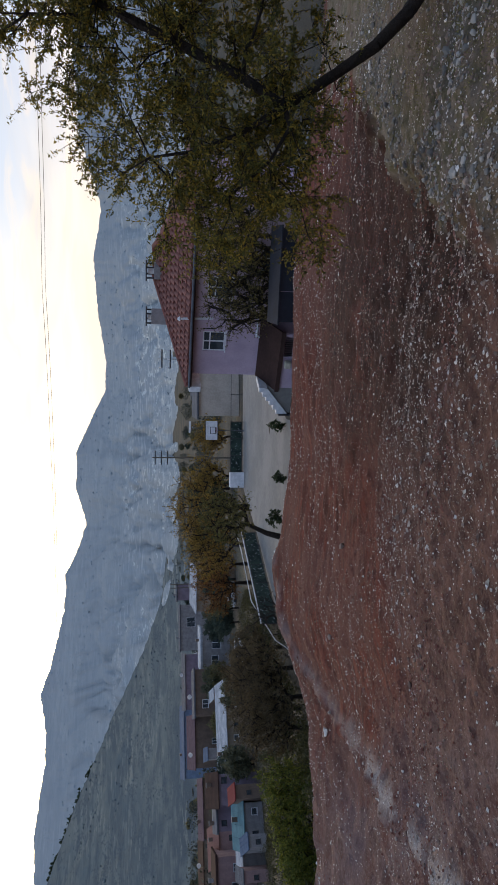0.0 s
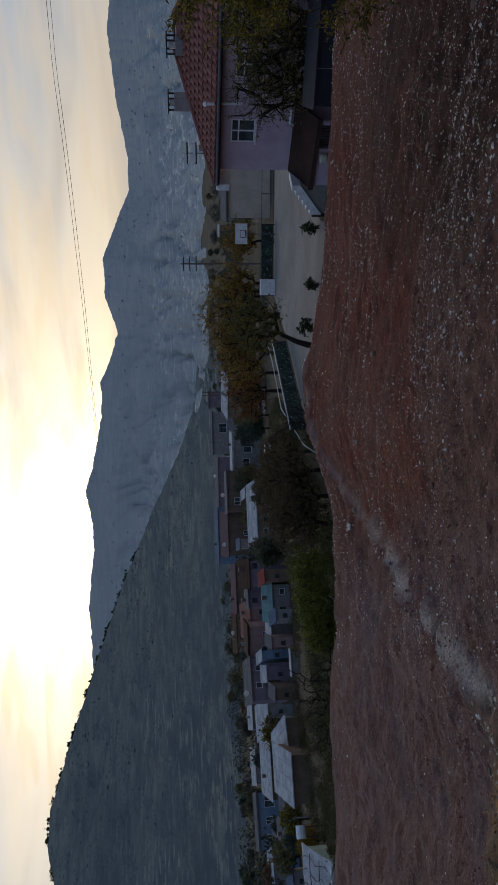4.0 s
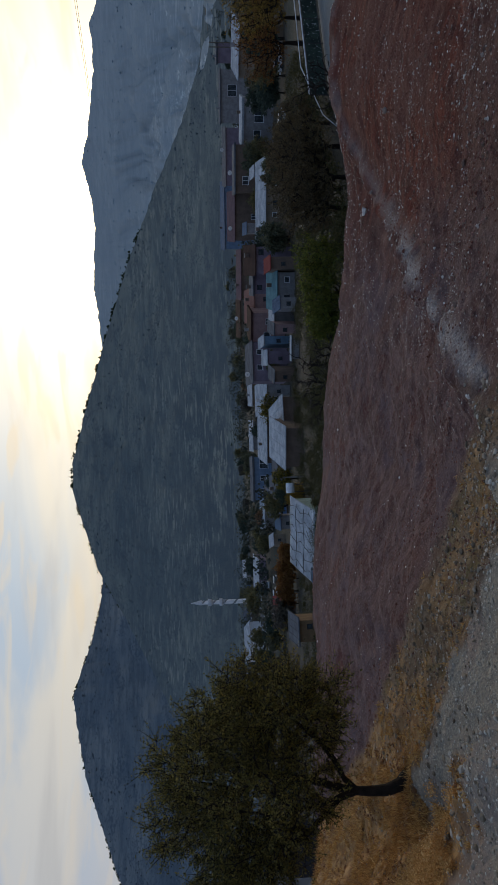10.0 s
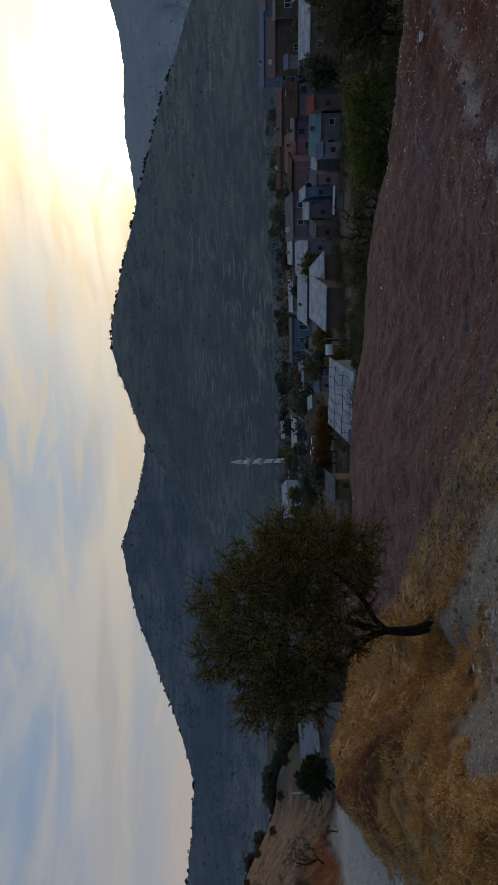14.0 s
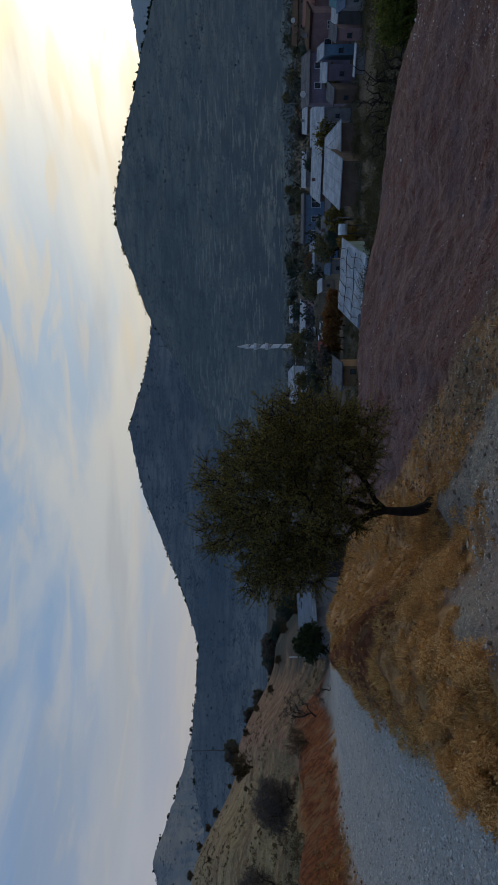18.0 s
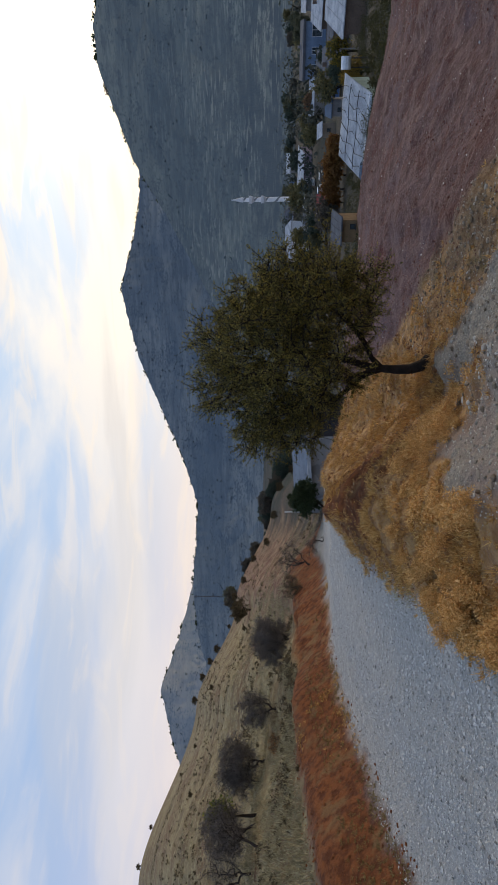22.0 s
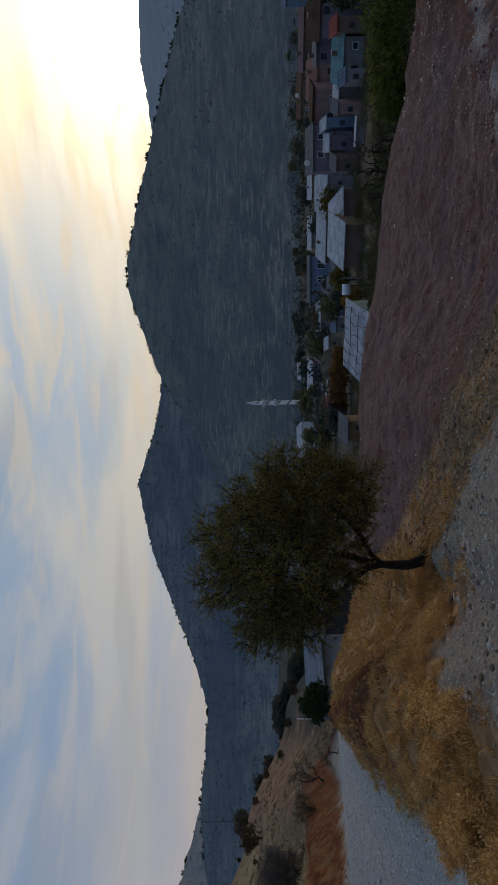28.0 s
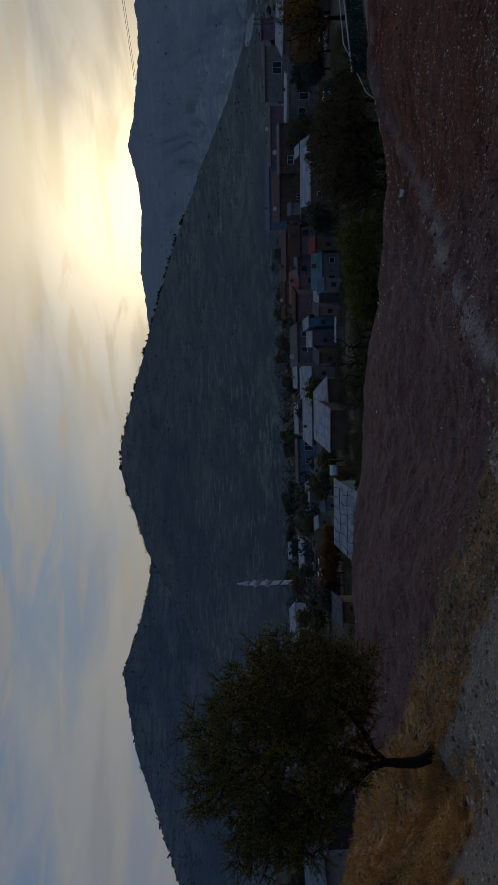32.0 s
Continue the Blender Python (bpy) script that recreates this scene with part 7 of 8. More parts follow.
scatter_stones("near_pebbles", x, y, np.clip(0.003 + 0.0042 * rs.gamma(1.2, 1.0, len(x)), 0, 0.035), stone_mat, 6, "small pale pebbles and chips on the reddish earth", "pebbles")
x, y = fan_points(70000, -72, 30, 4.5, 25, 1.0)
zn = zones(x, y)
keep = rs.rand(len(x)) < (0.15 + 0.85 * smooth(0.42, 0.58, fbm(x * 1.1 + 5, y * 1.1, 4, 0))) * (1 - zn["shoulder"]) * (1 - zn["mound"]) * (1 - zn["right"])
x, y = x[keep], y[keep]
clod = Mat("earth_clod", 0.95)
clod.col(clod.ramp(clod.island(), (0.0, (0.10, 0.032, 0.023)), (0.6, (0.17, 0.068, 0.052)), (1.0, (0.26, 0.145, 0.125))))
scatter_stones("field_clods", x, y, np.clip(0.006 + 0.005 * rs.gamma(1.3, 1.0, len(x)), 0, 0.035) * (0.8 + 0.02 * np.hypot(x, y)), clod.m, 8, "crumbled clods of the ploughed red field", "clods")
rubble_stone = Mat("verge_stone", 0.92)
rubble_stone.col(rubble_stone.ramp(rubble_stone.island(), (0.0, (0.12, 0.088, 0.060)), (0.5, (0.24, 0.185, 0.135)), (0.85, (0.36, 0.295, 0.23)), (1.0, (0.52, 0.46, 0.39))))
x, y = fan_points(36000, -78, -36, 4.0, 17, 0.9)
zn = zones(x, y)
keep = rs.rand(len(x)) < np.maximum(zn["verge"] * 0.8, 0.35 * zn["mound"])
x, y = x[keep], y[keep]
scatter_stones("verge_stones", x, y, np.clip(0.006 + 0.009 * rs.gamma(0.9, 1.0, len(x)), 0, 0.06), rubble_stone.m, 7, "brown-grey stones among the dry grass of the verge", "stones", 1)
x, y = fan_points(9000, 20, 46, 3.2, 12, 0.9)
keep = rs.rand(len(x)) < zones(x, y)["right"] * smooth(0.42, 0.56, fbm(x * 0.9 + 1, y * 0.9, 3, 2))
x, y = x[keep], y[keep]
slab = Mat("grey_slab", 0.9)
slab.col(slab.ramp(slab.island(), (0.0, (0.10, 0.09, 0.085)), (0.5, (0.19, 0.175, 0.16)), (1.0, (0.38, 0.35, 0.32))))
scatter_stones("slab_stones", x, y, np.clip(0.007 + 0.008 * rs.gamma(1.0, 1.0, len(x)), 0, 0.05), slab.m, 13, "grey stone chips on tan earth below the almond tree", "stones", 1, 0.3)
x, y = fan_points(2600, -70, 40, 3.2, 22, 0.9)
b, _ = to_line(x, y, BERM)
keep = rs.rand(len(x)) < np.clip(0.12 + 0.8 * np.exp(-(b / 0.5) ** 2), 0, 0.9) * smooth(-48, -38, np.degrees(np.arctan2(x, y))).clip(0.2, 1)
x, y = x[keep], y[keep]
scatter_stones("field_rubble", x, y, 0.012 + 0.010 * rs.gamma(1.4, 1.0, len(x)), stone_mat, 2, "fist-sized pale stones on the field and its ridge", "stones", 1)
x, y = fan_points(46000, -100, -40, 2.6, 12.5, 0.9)
zn = zones(x, y)
keep = rs.rand(len(x)) < zn["shoulder"] * 0.8
x, y = x[keep], y[keep]
scatter_stones("shoulder_gravel", x, y, np.clip(0.0035 + 0.0048 * rs.gamma(1.0, 1.0, len(x)), 0, 0.045), pebble_mat, 3, "pale grey gravel along the shoulder of the track", "gravel", 1)
x, y = fan_points(2600, -84, -44, 3.0, 12, 0.9)
keep = rs.rand(len(x)) < zones(x, y)["shoulder"] * smooth(0.44, 0.60, fbm(x * 1.3, y * 1.3, 3, 1))
x, y = x[keep], y[keep]
scatter_stones("shoulder_stones", x, y, np.clip(0.014 + 0.014 * rs.gamma(1.2, 1.0, len(x)), 0, 0.07), rubble_stone.m, 12, "larger grey stones half sunk in the shoulder of the track", "stones", 1, 0.12)
x, y = fan_points(9000, -180, 180, 0.5, 4.2, 0.6)
keep = zones(x, y)["road"] < 0.3
x, y = x[keep], y[keep]
scatter_stones("close_gravel", x, y, np.clip(0.004 + 0.004 * rs.gamma(1.0, 1.0, len(x)), 0, 0.03), pebble_mat, 9, "small pale gravel on trodden ground", "gravel")
x, y = fan_points(52000, -116, -86, 4.5, 19, 1.2)
d, side = to_line(x, y, ROAD)
keep = (d < ROAD_HALF + 0.25) & (rs.rand(len(x)) < 0.75)
x, y = x[keep], y[keep]
scatter_stones("track_gravel", x, y, np.clip(0.006 + 0.005 * rs.gamma(1.3, 1.0, len(x)), 0, 0.04), gravel_mat, 4, "loose grey gravel of the track", "gravel")
d, side = to_line(x, y, ROAD)
x, y = fan_points(9000, -116, -86, 6, 21, 1.0)
d, side = to_line(x, y, ROAD)
keep = (side > 0) & (d > ROAD_HALF - 0.1) & (d < ROAD_HALF + 2.2) & (rs.rand(len(x)) < 0.5)
x, y = x[keep], y[keep]
scatter_stones("bank_clods", x, y, np.clip(0.008 + 0.010 * rs.gamma(1.2, 1.0, len(x)), 0, 0.04), simple("clay_clod", (0.24, 0.088, 0.034), (0.14, 0.046, 0.017), 0.95, scale=4), 5, "crumbled red clay clods on the road bank", "clods", 1)

x, y = fan_points(20000, -92, -69, 8.0, 24, 1.0)
zn = zones(x, y)
keep = rs.rand(len(x)) < zn["mound"] * smooth(0.42, 0.58, fbm(x * 1.5 + 6, y * 1.5, 3, 3)) * 0.8
x, y = x[keep], y[keep]
crumb = Mat("clay_crumb", 0.95)
crumb.col(crumb.ramp(crumb.island(), (0.0, (0.13, 0.050, 0.022)), (0.5, (0.25, 0.115, 0.050)), (0.85, (0.36, 0.20, 0.095)), (1.0, (0.44, 0.32, 0.21))))
scatter_stones("bank_crumbs", x, y, np.clip(0.008 + 0.009 * rs.gamma(1.2, 1.0, len(x)), 0, 0.05) * (0.7 + 0.03 * np.hypot(x, y)), crumb.m, 11, "orange clay crumbs and stones on the grassy bank", "clods", 1)

# single rocks that stand out
rocks = []
for k in range(4):
    bm = bmesh.new()
    bmesh.ops.create_icosphere(bm, subdivisions=2, radius=1.0)
    for v in bm.verts:
        q = v.co.normalized()
        v.co = Vector((q.x * 1.0, q.y * 0.8, q.z * 0.55)) * (0.72 + 0.55 * noise.noise(q * 1.7 + Vector((k * 7, 0, 0))) + 0.15 * noise.noise(q * 5 + Vector((0, k * 5, 0))))
    ob = part("rock", bm, stone_mat, None)
    tagged(ob, "pale weathered limestone rock half sunk in earth", "rock", "pale rocks")
    rocks.append(ob)
ROCKS = ((-24.2, 17.4, 0.16), (-25.0, 15.2, 0.12), (-35.6, 8.0, 0.12), (-36.8, 7.4, 0.14), (-39.6, 6.6, 0.17), (-41.5, 6.0, 0.12), (-33.0, 9.4, 0.10), (-29.5, 11.5, 0.11), (-67.0, 6.3, 0.10), (-62.0, 5.4, 0.09), (-57.0, 6.2, 0.08),
         (-70.5, 8.8, 0.12), (-4.3, 11.5, 0.10), (-14.0, 4.2, 0.06), (-10.0, 4.6, 0.07), (-32.3, 4.9, 0.10), (-30.2, 5.6, 0.11), (20.3, 8.6, 0.11), (21.5, 8.2, 0.09), (25.0, 7.0, 0.1), (15.0, 6.0, 0.07), (-66.2, 7.8, 0.09), (-75.5, 6.1, 0.08), (-85.5, 5.4, 0.1))
for k, (az, r, s) in enumerate(ROCKS):
    px, py = polar(az, r)
    m = pose(px, py, ground_at(px, py) + s * 0.12, 10 * (k % 3), 8 * (k % 2), 57 * k) @ Matrix.Scale(s, 4)
    if k < 4:
        rocks[k].matrix_world = m
    else:
        copy_thing(rocks[k % 4], m)


def straw(name, *tones):
    m = Mat(name, 0.8)
    out = m.ramp(m.island(), *[(i / (len(tones) - 1), c) for i, c in enumerate(tones)])
    out = m.mix(m.span(m.noise(1.6, 4), 0.48, 0.64, 0.0, 0.4), out, tuple(v * 0.9 for v in tones[0]))
    m.col(out)
    return m.m


gold_straw = straw("golden_straw", (0.26, 0.12, 0.036), (0.50, 0.255, 0.075), (0.68, 0.40, 0.135), (0.78, 0.54, 0.23))
pale_straw = straw("pale_straw", (0.19, 0.16, 0.09), (0.30, 0.255, 0.15), (0.40, 0.34, 0.21))
olive_straw = straw("olive_grass", (0.09, 0.085, 0.03), (0.17, 0.15, 0.055), (0.26, 0.21, 0.085))
weed_straw = straw("feathery_straw", (0.38, 0.175, 0.05), (0.66, 0.355, 0.11), (0.80, 0.51, 0.22))
bank_straw = straw("bank_straw", (0.13, 0.095, 0.035), (0.24, 0.17, 0.065), (0.36, 0.26, 0.11))
grey_weed = straw("grey_green_weed", (0.22, 0.21, 0.11), (0.36, 0.32, 0.17), (0.46, 0.39, 0.22))


def tufts(name, x, y, tall, count, material, seed, label, spread=0.7, wide=0.012, root=0.05):
    """Grass: single bent blades fanned out of each tuft."""
    rs2 = np.random.RandomState(seed)
    n = len(x)
    z = height(x, y)
    k = np.repeat(np.arange(n), count)
    at = np.stack([x, y, z - 0.01], -1)[k] + rs2.normal(size=(len(k), 3)) * np.array([root, root, 0.0]) * (1 + 3 * tall[k][:, None])
    al = rs2.normal(size=(len(k), 3)) * spread + np.array([0, 0, 1.0])
    al[:, 2] = np.abs(al[:, 2])
    al /= np.linalg.norm(al, axis=1)[:, None]
    ln = tall[k] * (0.45 + 0.75 * rs2.rand(len(k)))
    v, f = blades(rs2, at, al, ln, np.full(len(k), wide) * (0.6 + rs2.rand(len(k))))
    ob = new(name, tri_mesh(name, v, f, material))
    return tagged(ob, label, "grass", kind="stuff")


x, y = fan_points(60000, -104, -38, 3.8, 17, 0.85)
zn = zones(x, y)
az = np.degrees(np.arctan2(x, y))
keep = rs.rand(len(x)) < zn["mound"] * (0.08 + 0.92 * smooth(0.47, 0.60, fbm(x * 2.4, y * 2.4, 4, 0))) * (1 - zn["clay"] * 0.85) * smooth(-58, -76, az).clip(0.15, 1)
x, y = x[keep], y[keep]
tall = 0.025 + 0.045 * fbm(x * 1.3, y * 1.3, 3, 2) + 0.045 * rs.rand(len(x)) ** 2
tufts("dry_grass", x, y, tall * (0.7 + 0.9 * rs.rand(len(x)) ** 3), 20, gold_straw, 21, "short rusty-golden dry grass tufts on the bank", 0.9, 0.0034, 0.012)
x, y = fan_points(2600, -99, -80, 4.6, 9.5, 0.9)
zn = zones(x, y)
keep = rs.rand(len(x)) < zn["mound"] * smooth(0.46, 0.62, fbm(x * 0.9 + 4, y * 0.9, 3, 1)) * (1 - zn["clay"])
x, y = x[keep], y[keep]
tufts("straw_weeds", x, y, 0.05 + 0.09 * rs.rand(len(x)), 26, weed_straw, 27, "feathery yellow dry weeds beside the track", 0.9, 0.0028, 0.015)
x, y = fan_points(7000, -100, -83, 5.0, 16, 0.8)
zn = zones(x, y)
d, side = to_line(x, y, ROAD)
keep = (rs.rand(len(x)) < 0.5 * np.exp(-((d - ROAD_HALF - 0.22) / 0.16) ** 2)) & (side < 0)
x, y = x[keep], y[keep]
tufts("track_weeds", x, y, 0.03 + 0.06 * rs.rand(len(x)), 12, grey_weed, 22, "grey-green weeds and straw along the track", 0.8, 0.0028)
x, y = fan_points(26000, -118, -80, 13, 60, 1.4)
zn = zones(x, y)
d, side = to_line(x, y, ROAD)
keep = (d > ROAD_HALF + 1.5) & (rs.rand(len(x)) < zn["hill"] * (0.2 + smooth(0.42, 0.6, fbm(x * 0.35, y * 0.35, 3, 1))))
x, y = x[keep], y[keep]
tufts("hill_grass", x, y, 0.10 + 0.18 * rs.rand(len(x)), 6, pale_straw, 23, "pale dry grass covering the hillside", 0.6, 0.007)
x, y = fan_points(12000, -118, -84, 8, 22, 1.0)
d, side = to_line(x, y, ROAD)
keep = (side > 0) & (d > ROAD_HALF + 0.1) & (d < ROAD_HALF + 0.8) & (rs.rand(len(x)) < 0.4 * (0.3 + 2.2 * smooth(0.45, 0.6, fbm(x * 0.7, y * 0.7, 3, 2))))
x, y = x[keep], y[keep]
tufts("bank_grass", x, y, 0.03 + 0.06 * rs.rand(len(x)), 24, bank_straw, 24, "thin straw-coloured grass tufts on the red bank", 0.9, 0.003, 0.015)
x, y = fan_points(15000, 14, 44, 2.8, 14, 0.8)
zn = zones(x, y)
keep = rs.rand(len(x)) < 0.8 * zn["right"] * smooth(26, 38, np.degrees(np.arctan2(x, y))) * smooth(0.44, 0.6, fbm(x * 0.9, y * 0.9, 3, 3))
x, y = x[keep], y[keep]
tufts("stubble", x, y, 0.012 + 0.028 * rs.rand(len(x)), 10, olive_straw, 25, "short olive grass between stones", 1.0, 0.0022)

az = np.radians(rs.uniform(-91, -71, 5200))
r = rs.uniform(9.5, 25.0, 5200)
x, y = r * np.sin(az), r * np.cos(az)
zn = zones(x, y)
keep = rs.rand(len(x)) < zn["mound"] * (0.12 + smooth(0.44, 0.58, fbm(x * 1.2, y * 1.2, 3, 0))) * (1 - 0.9 * zn["clay"])
x, y = x[keep], y[keep]
tufts("bank_tufts", x, y, 0.05 + 0.10 * rs.rand(len(x)) ** 2 + 0.004 * np.hypot(x, y), 26, gold_straw, 29, "pale upright grass tufts on the clay bank", 0.7, 0.0045, 0.03)

# dry thistles that stand out of the grass beside the track
thistle_stem = simple("thistle_stem", (0.50, 0.35, 0.13), (0.36, 0.22, 0.07), 0.9, scale=30)
thistles = []
for k in range(3):
    thistles.append(plant("thistle", upright(-91.5 - 1.7 * k, 6.2 + 0.5 * k, 40 * k, 1.0, 0.01), "dry golden thistle with many fine stems", "thistle", 300 + k,
                          [(0, 0, -0.02), (0.005, 0, 0.03), (0.01, 0.005, 0.06)], (0.0, 0.0, 0.15), (0.15, 0.15, 0.11), thistle_stem, weed_straw, goals=46, step=0.04, base_r=0.006,
                          twigs=4, twig=0.05, leaves=4, size=0.035, group="dry thistles", slim=0.12, tips=0.9, sides=4))
for k in range(22):
    az, r = -84 - 13.5 * rs.rand(), 5.6 + 2.6 * rs.rand()
    px, py = polar(az, r)
    if float(zones(np.array([px]), np.array([py]))["road"][0]) > 0.2:
        continue
    copy_thing(thistles[k % 3], upright(az, r, 77 * k, 0.6 + 0.6 * rs.rand(), 0.01))

# ---- scrub along the crests ----


def crest_scrub(name, az0, az1, r, crest, n, seed, label, size):
    rs2 = np.random.RandomState(seed)
    az = np.sort(rs2.uniform(az0, az1, n))
    ks = sorted(crest)
    el = np.interp(az, [k[0] for k in ks], [k[1] for k in ks])
    keep2 = rs2.rand(n) < 0.25 + 0.9 * (vnoise(az * 1.7, az * 0, 1) > 0.45)
    az, el = az[keep2], el[keep2]
    n = len(az)
    s = size * (0.4 + 0.9 * rs2.rand(n))
    X, Y, Z = r * np.sin(np.radians(az)), r * np.cos(np.radians(az)), 1.6 + r * np.tan(np.radians(el))
    off = rs2.normal(size=(n, 7, 3)) * np.array([0.55, 0.55, 0.4])
    c = np.stack([X, Y, Z], -1)[:, None, :] + off * s[:, None, None]
    c = c.reshape(-1, 3)
    ss = np.repeat(s, 7) * (0.3 + 0.4 * rs2.rand(n * 7))
    v = OCT[None] * (0.6 + 0.7 * rs2.rand(n * 7, 6, 1)) * ss[:, None, None] + c[:, None, :]
    f = (OCF[None] + (np.arange(n * 7) * 6)[:, None, None]).reshape(-1, 3)
    ob = new(name, tri_mesh(name, v.reshape(-1, 3), f, leaf_dark))
    return tagged(ob, label, "scrub", kind="stuff")


def slope_scrub(name, slope, n, seed, label, size, material, spread=0.5, lo=0.05):
    """Single bushes standing about a mountainside, thicker in patches."""
    rs2 = np.random.RandomState(seed)
    X, Y, Z = SLOPES[slope]
    u, v = (lo + (0.985 - lo) * rs2.rand(n)) * (X.shape[0] - 1), rs2.rand(n) * (X.shape[1] - 1.001)
    i, j = u.astype(int), v.astype(int)
    fu, fv = u - i, v - j
    i2 = np.minimum(i + 1, X.shape[0] - 1)

    def at(G):
        return (G[i, j] * (1 - fu) + G[i2, j] * fu) * (1 - fv) + (G[i, j + 1] * (1 - fu) + G[i2, j + 1] * fu) * fv
    x, y, z = at(X), at(Y), at(Z)
    r = np.hypot(x, y)
    keep = rs2.rand(n) < smooth(spread - 0.12, spread + 0.12, fbm(x / 110, y / 110, 4, seed)) * 0.9 + 0.1
    x, y, z, r = x[keep], y[keep], z[keep], r[keep]
    s2 = size * np.clip(r / np.hypot(X, Y).max(), 0.3, 1.0) * (0.35 + 0.5 * rs2.rand(len(x)) + 0.6 * rs2.rand(len(x)) ** 4)
    c = np.repeat(np.stack([x, y, z + s2 * 0.45], -1), 2, 0) + rs2.normal(size=(2 * len(x), 3)) * np.repeat(s2, 2)[:, None] * np.array([0.6, 0.6, 0.2])
    v3 = OCT[None] * (0.6 + 0.7 * rs2.rand(len(c), 6, 1)) * (np.repeat(s2, 2) * 0.75)[:, None, None] + c[:, None, :]
    f3 = (OCF[None] + (np.arange(len(c)) * 6)[:, None, None]).reshape(-1, 3)
    return tagged(new(name, tri_mesh(name, v3.reshape(-1, 3), f3, material)), label, "scrub", kind="stuff")


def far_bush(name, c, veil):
    """Dark bushes with blue haze mixed into their colour."""
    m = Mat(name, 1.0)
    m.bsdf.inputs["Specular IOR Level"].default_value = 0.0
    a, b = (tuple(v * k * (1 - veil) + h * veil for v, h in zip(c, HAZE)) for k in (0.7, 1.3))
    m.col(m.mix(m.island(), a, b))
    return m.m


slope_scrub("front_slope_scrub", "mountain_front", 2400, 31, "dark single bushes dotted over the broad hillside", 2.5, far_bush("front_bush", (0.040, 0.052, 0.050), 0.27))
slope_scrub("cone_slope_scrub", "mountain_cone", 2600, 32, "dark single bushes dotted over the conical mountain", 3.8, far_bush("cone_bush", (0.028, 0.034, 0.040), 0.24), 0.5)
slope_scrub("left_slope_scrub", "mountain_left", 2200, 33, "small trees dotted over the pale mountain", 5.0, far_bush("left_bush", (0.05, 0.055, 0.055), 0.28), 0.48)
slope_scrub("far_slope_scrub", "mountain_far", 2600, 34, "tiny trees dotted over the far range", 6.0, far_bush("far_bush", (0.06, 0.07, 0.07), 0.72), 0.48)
crest_scrub("ridge_scrub", -25, -58, 1402, CREST_FRONT, 320, 3, "dark scrub trees along the hill's skyline", 4.2)
crest_scrub("cone_scrub", -54.5, -94, 2302, CREST_CONE, 260, 4, "dark scrub trees along the far cone's skyline", 5.0)
crest_scrub("left_scrub", -88, -104, 3002, CREST_LEFT, 110, 5, "tiny trees along the pale mountain's skyline", 6.0)

# ---- woods and hedges of the valley floor ----


def brush(name, x, y, tall, count, leaf, material, label, category):
    """Thickets: loose balls of small leaves, ragged at the edge."""
    k = np.repeat(np.arange(len(x)), count)
    v = rs.normal(size=(len(k), 3))
    v *= (rs.rand(len(k), 1) ** 0.4) * (0.7 + 0.6 * rs.rand(len(k), 1)) / np.linalg.norm(v, axis=1)[:, None]
    at = np.stack([x, y, height(x, y) + tall * 0.6], -1)[k] + v * np.stack([tall * 0.9, tall * 0.9, tall * 0.6], -1)[k]
    al = rs.normal(size=(len(k), 3))
    al /= np.linalg.norm(al, axis=1)[:, None]
    ln = leaf * (0.5 + 0.7 * rs.rand(len(k)))
    v, f = blades(rs, at, al, ln, ln * 0.3)
    tagged(new(name, tri_mesh(name, v, f, material)), label, category, kind="stuff")


az = np.radians(rs.normal(-77.8, 1.7, 240))
r = rs.normal(8.5, 0.5, 240)
x, y = r * np.sin(az), r * np.cos(az)
brush("straw_brush", x, y, 0.07 + 0.12 * rs.rand(240), 260, 0.024, weed_straw, "soft mass of fluffy golden dry brush on the verge", "dry brush")
az = np.radians(rs.uniform(-98, -82, 420))
r = rs.uniform(5.0, 8.6, 420)
x, y = r * np.sin(az), r * np.cos(az)
keep = rs.rand(420) < zones(x, y)["mound"] * smooth(0.42, 0.56, fbm(x * 1.1 + 4, y * 1.1, 3, 1))
brush("weed_brush", x[keep], y[keep], 0.05 + 0.09 * rs.rand(keep.sum()), 200, 0.03, weed_straw, "feathery yellow weeds in low cushions beside the track", "dry brush")
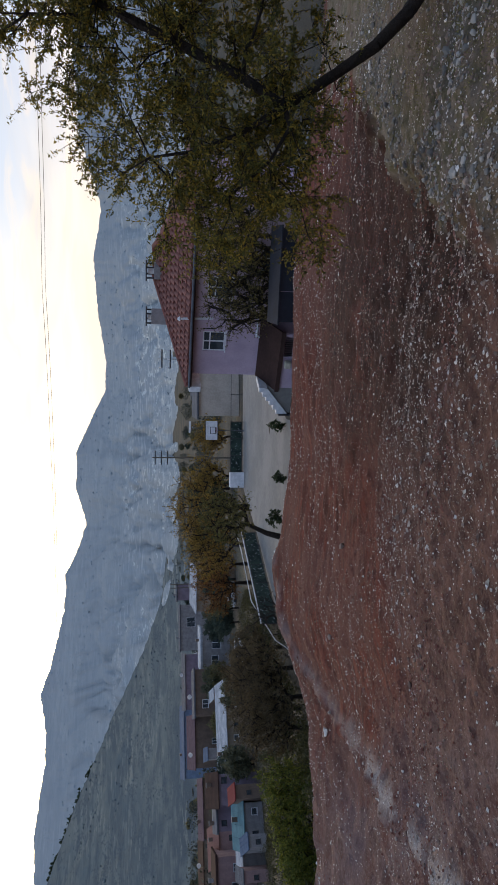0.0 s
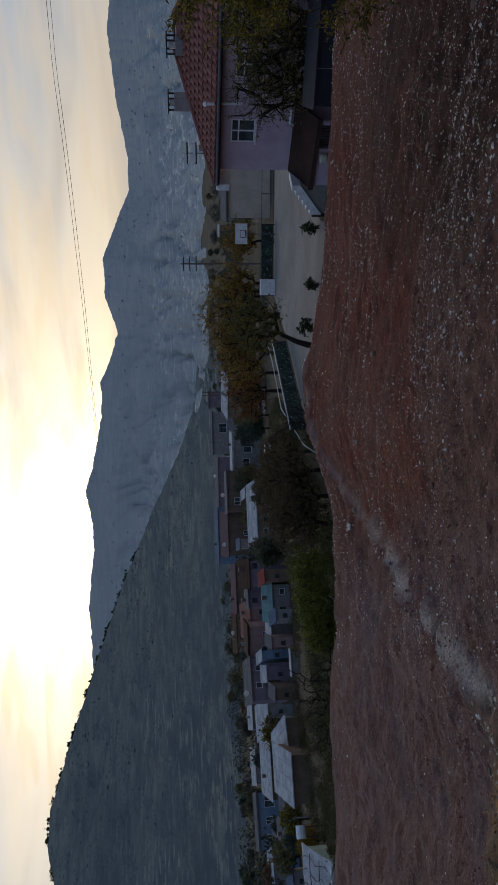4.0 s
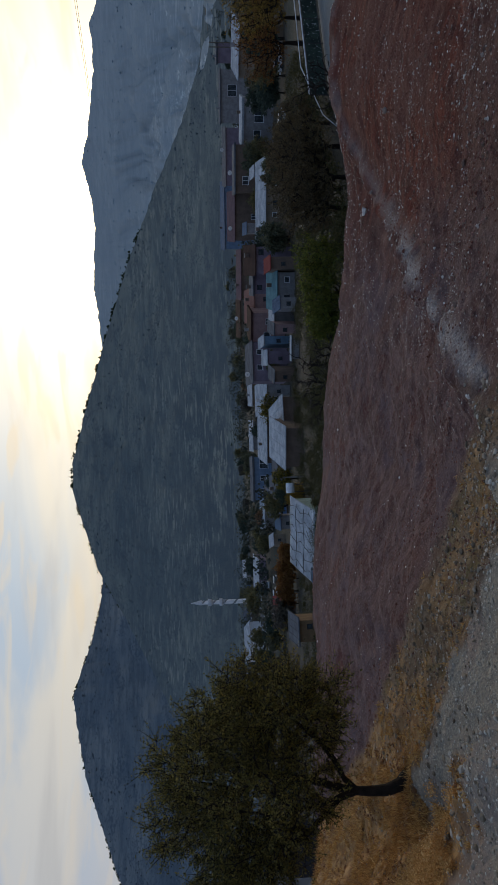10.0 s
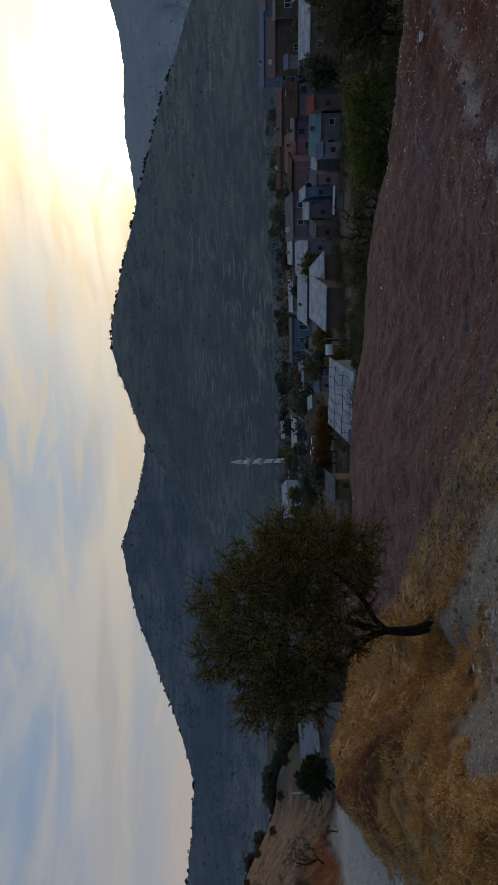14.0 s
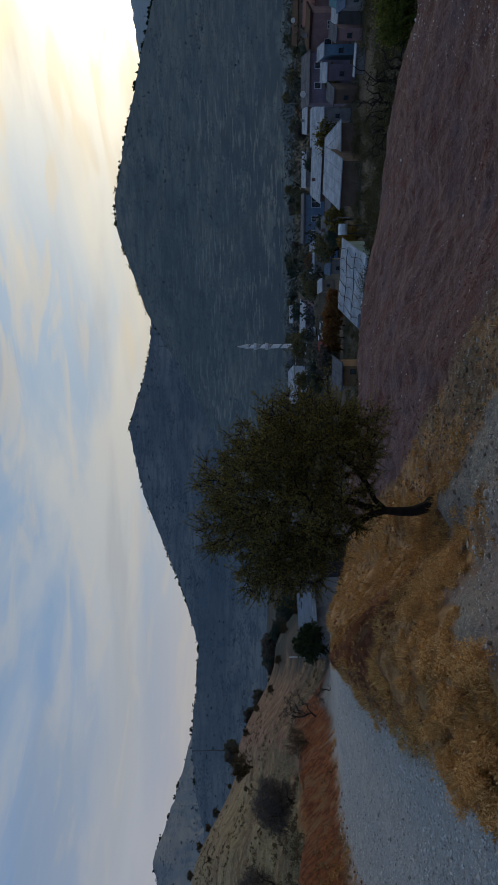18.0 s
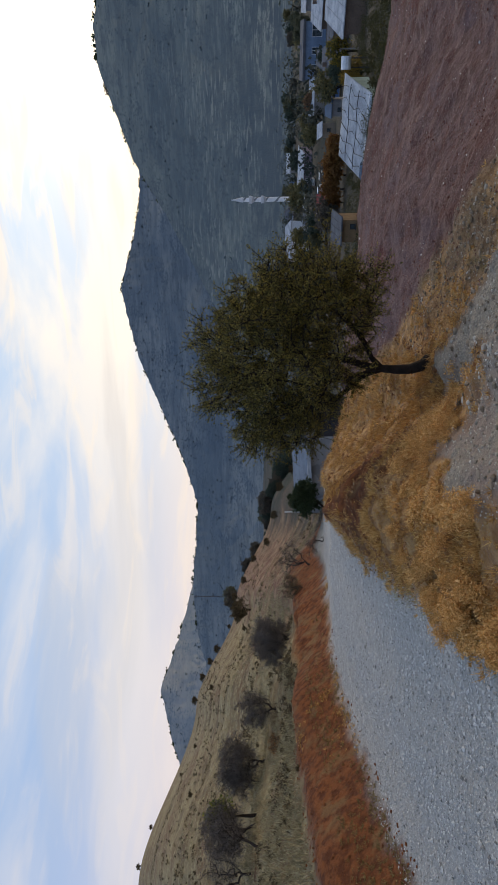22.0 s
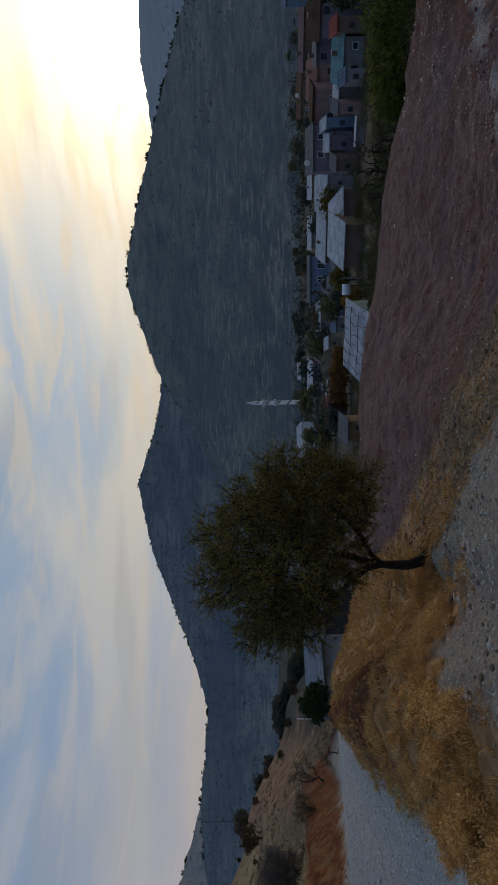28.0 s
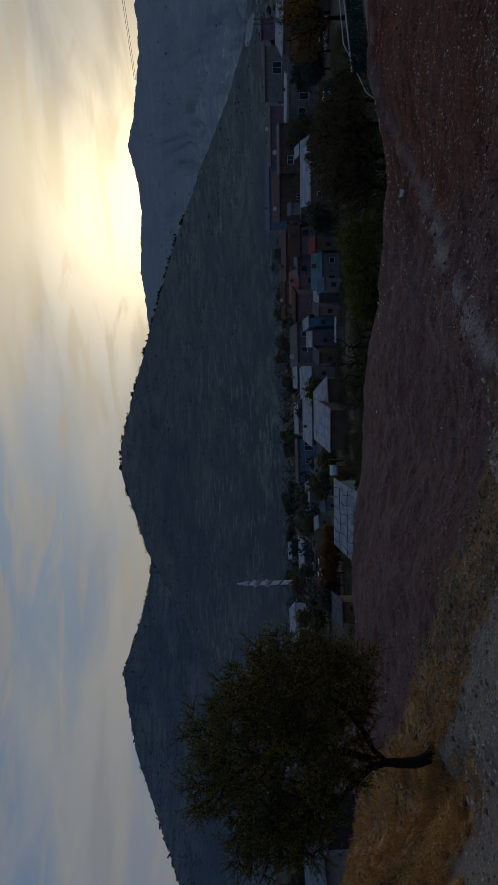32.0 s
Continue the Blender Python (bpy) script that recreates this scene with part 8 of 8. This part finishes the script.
x, y = fan_points(3600, -118, -84, 16, 110, 1.1)
zn = zones(x, y)
keep = rs.rand(len(x)) < zn["hill"] * smooth(0.4, 0.6, fbm(x * 0.15, y * 0.15, 3, 2))
brush("hill_weeds", x[keep], y[keep], 0.06 + 0.26 * rs.rand(keep.sum()) ** 3, 50, 0.07, leaf_brown, "small dark dry weeds dotted over the hillside", "weeds")
x, y = fan_points(1000, -66, -13, 28, 95, 0.9)
keep = fbm(x * 0.1, y * 0.1, 3, 1) > 0.40
brush("edge_brush", x[keep], y[keep], 0.4 + 0.9 * rs.rand(keep.sum()), 260, 0.12, leaf_dusk, "low dark brush below the edge of the field", "brush")
n = 1500
az = rs.uniform(-72, 34, n)
r = 130 + 560 * rs.rand(n) ** 0.8
x, y = r * np.sin(np.radians(az)), r * np.cos(np.radians(az))
keep = (fbm(x * 0.012, y * 0.012, 4, 2) > 0.44) & ~((az > -4) & (r < 150))
x, y, r = x[keep], y[keep], r[keep]
n = len(x)
tall = 2.0 + 3.2 * rs.rand(n)
k = np.repeat(np.arange(n), 110)
v = rs.normal(size=(len(k), 3))
v *= (rs.rand(len(k), 1) ** 0.4) / np.linalg.norm(v, axis=1)[:, None]
at = np.stack([x, y, height(x, y) + tall * 0.8], -1)[k] + v * np.stack([tall * 0.85, tall * 0.85, tall * 0.75], -1)[k]
al = rs.normal(size=(len(k), 3))
al /= np.linalg.norm(al, axis=1)[:, None]
ln = 0.5 + 0.5 * rs.rand(len(k))
v, f = blades(rs, at, al, ln, ln * 0.4)
# wood tones, with some blue haze already mixed in
wood_mat = Mat("valley_wood", 0.8)
wood_mat.col(wood_mat.mix(wood_mat.span(wood_mat.noise(0.05, 3), 0.4, 0.6), wood_mat.ramp(wood_mat.island(), (0, (0.042, 0.054, 0.050)), (1, (0.072, 0.082, 0.066))), wood_mat.ramp(wood_mat.island(), (0, (0.062, 0.066, 0.050)), (1, (0.115, 0.105, 0.068)))))
tagged(new("valley_woods", tri_mesh("valley_woods", v, f, wood_mat.m)), "dark green and brown woods on the valley floor", "woods", kind="stuff")
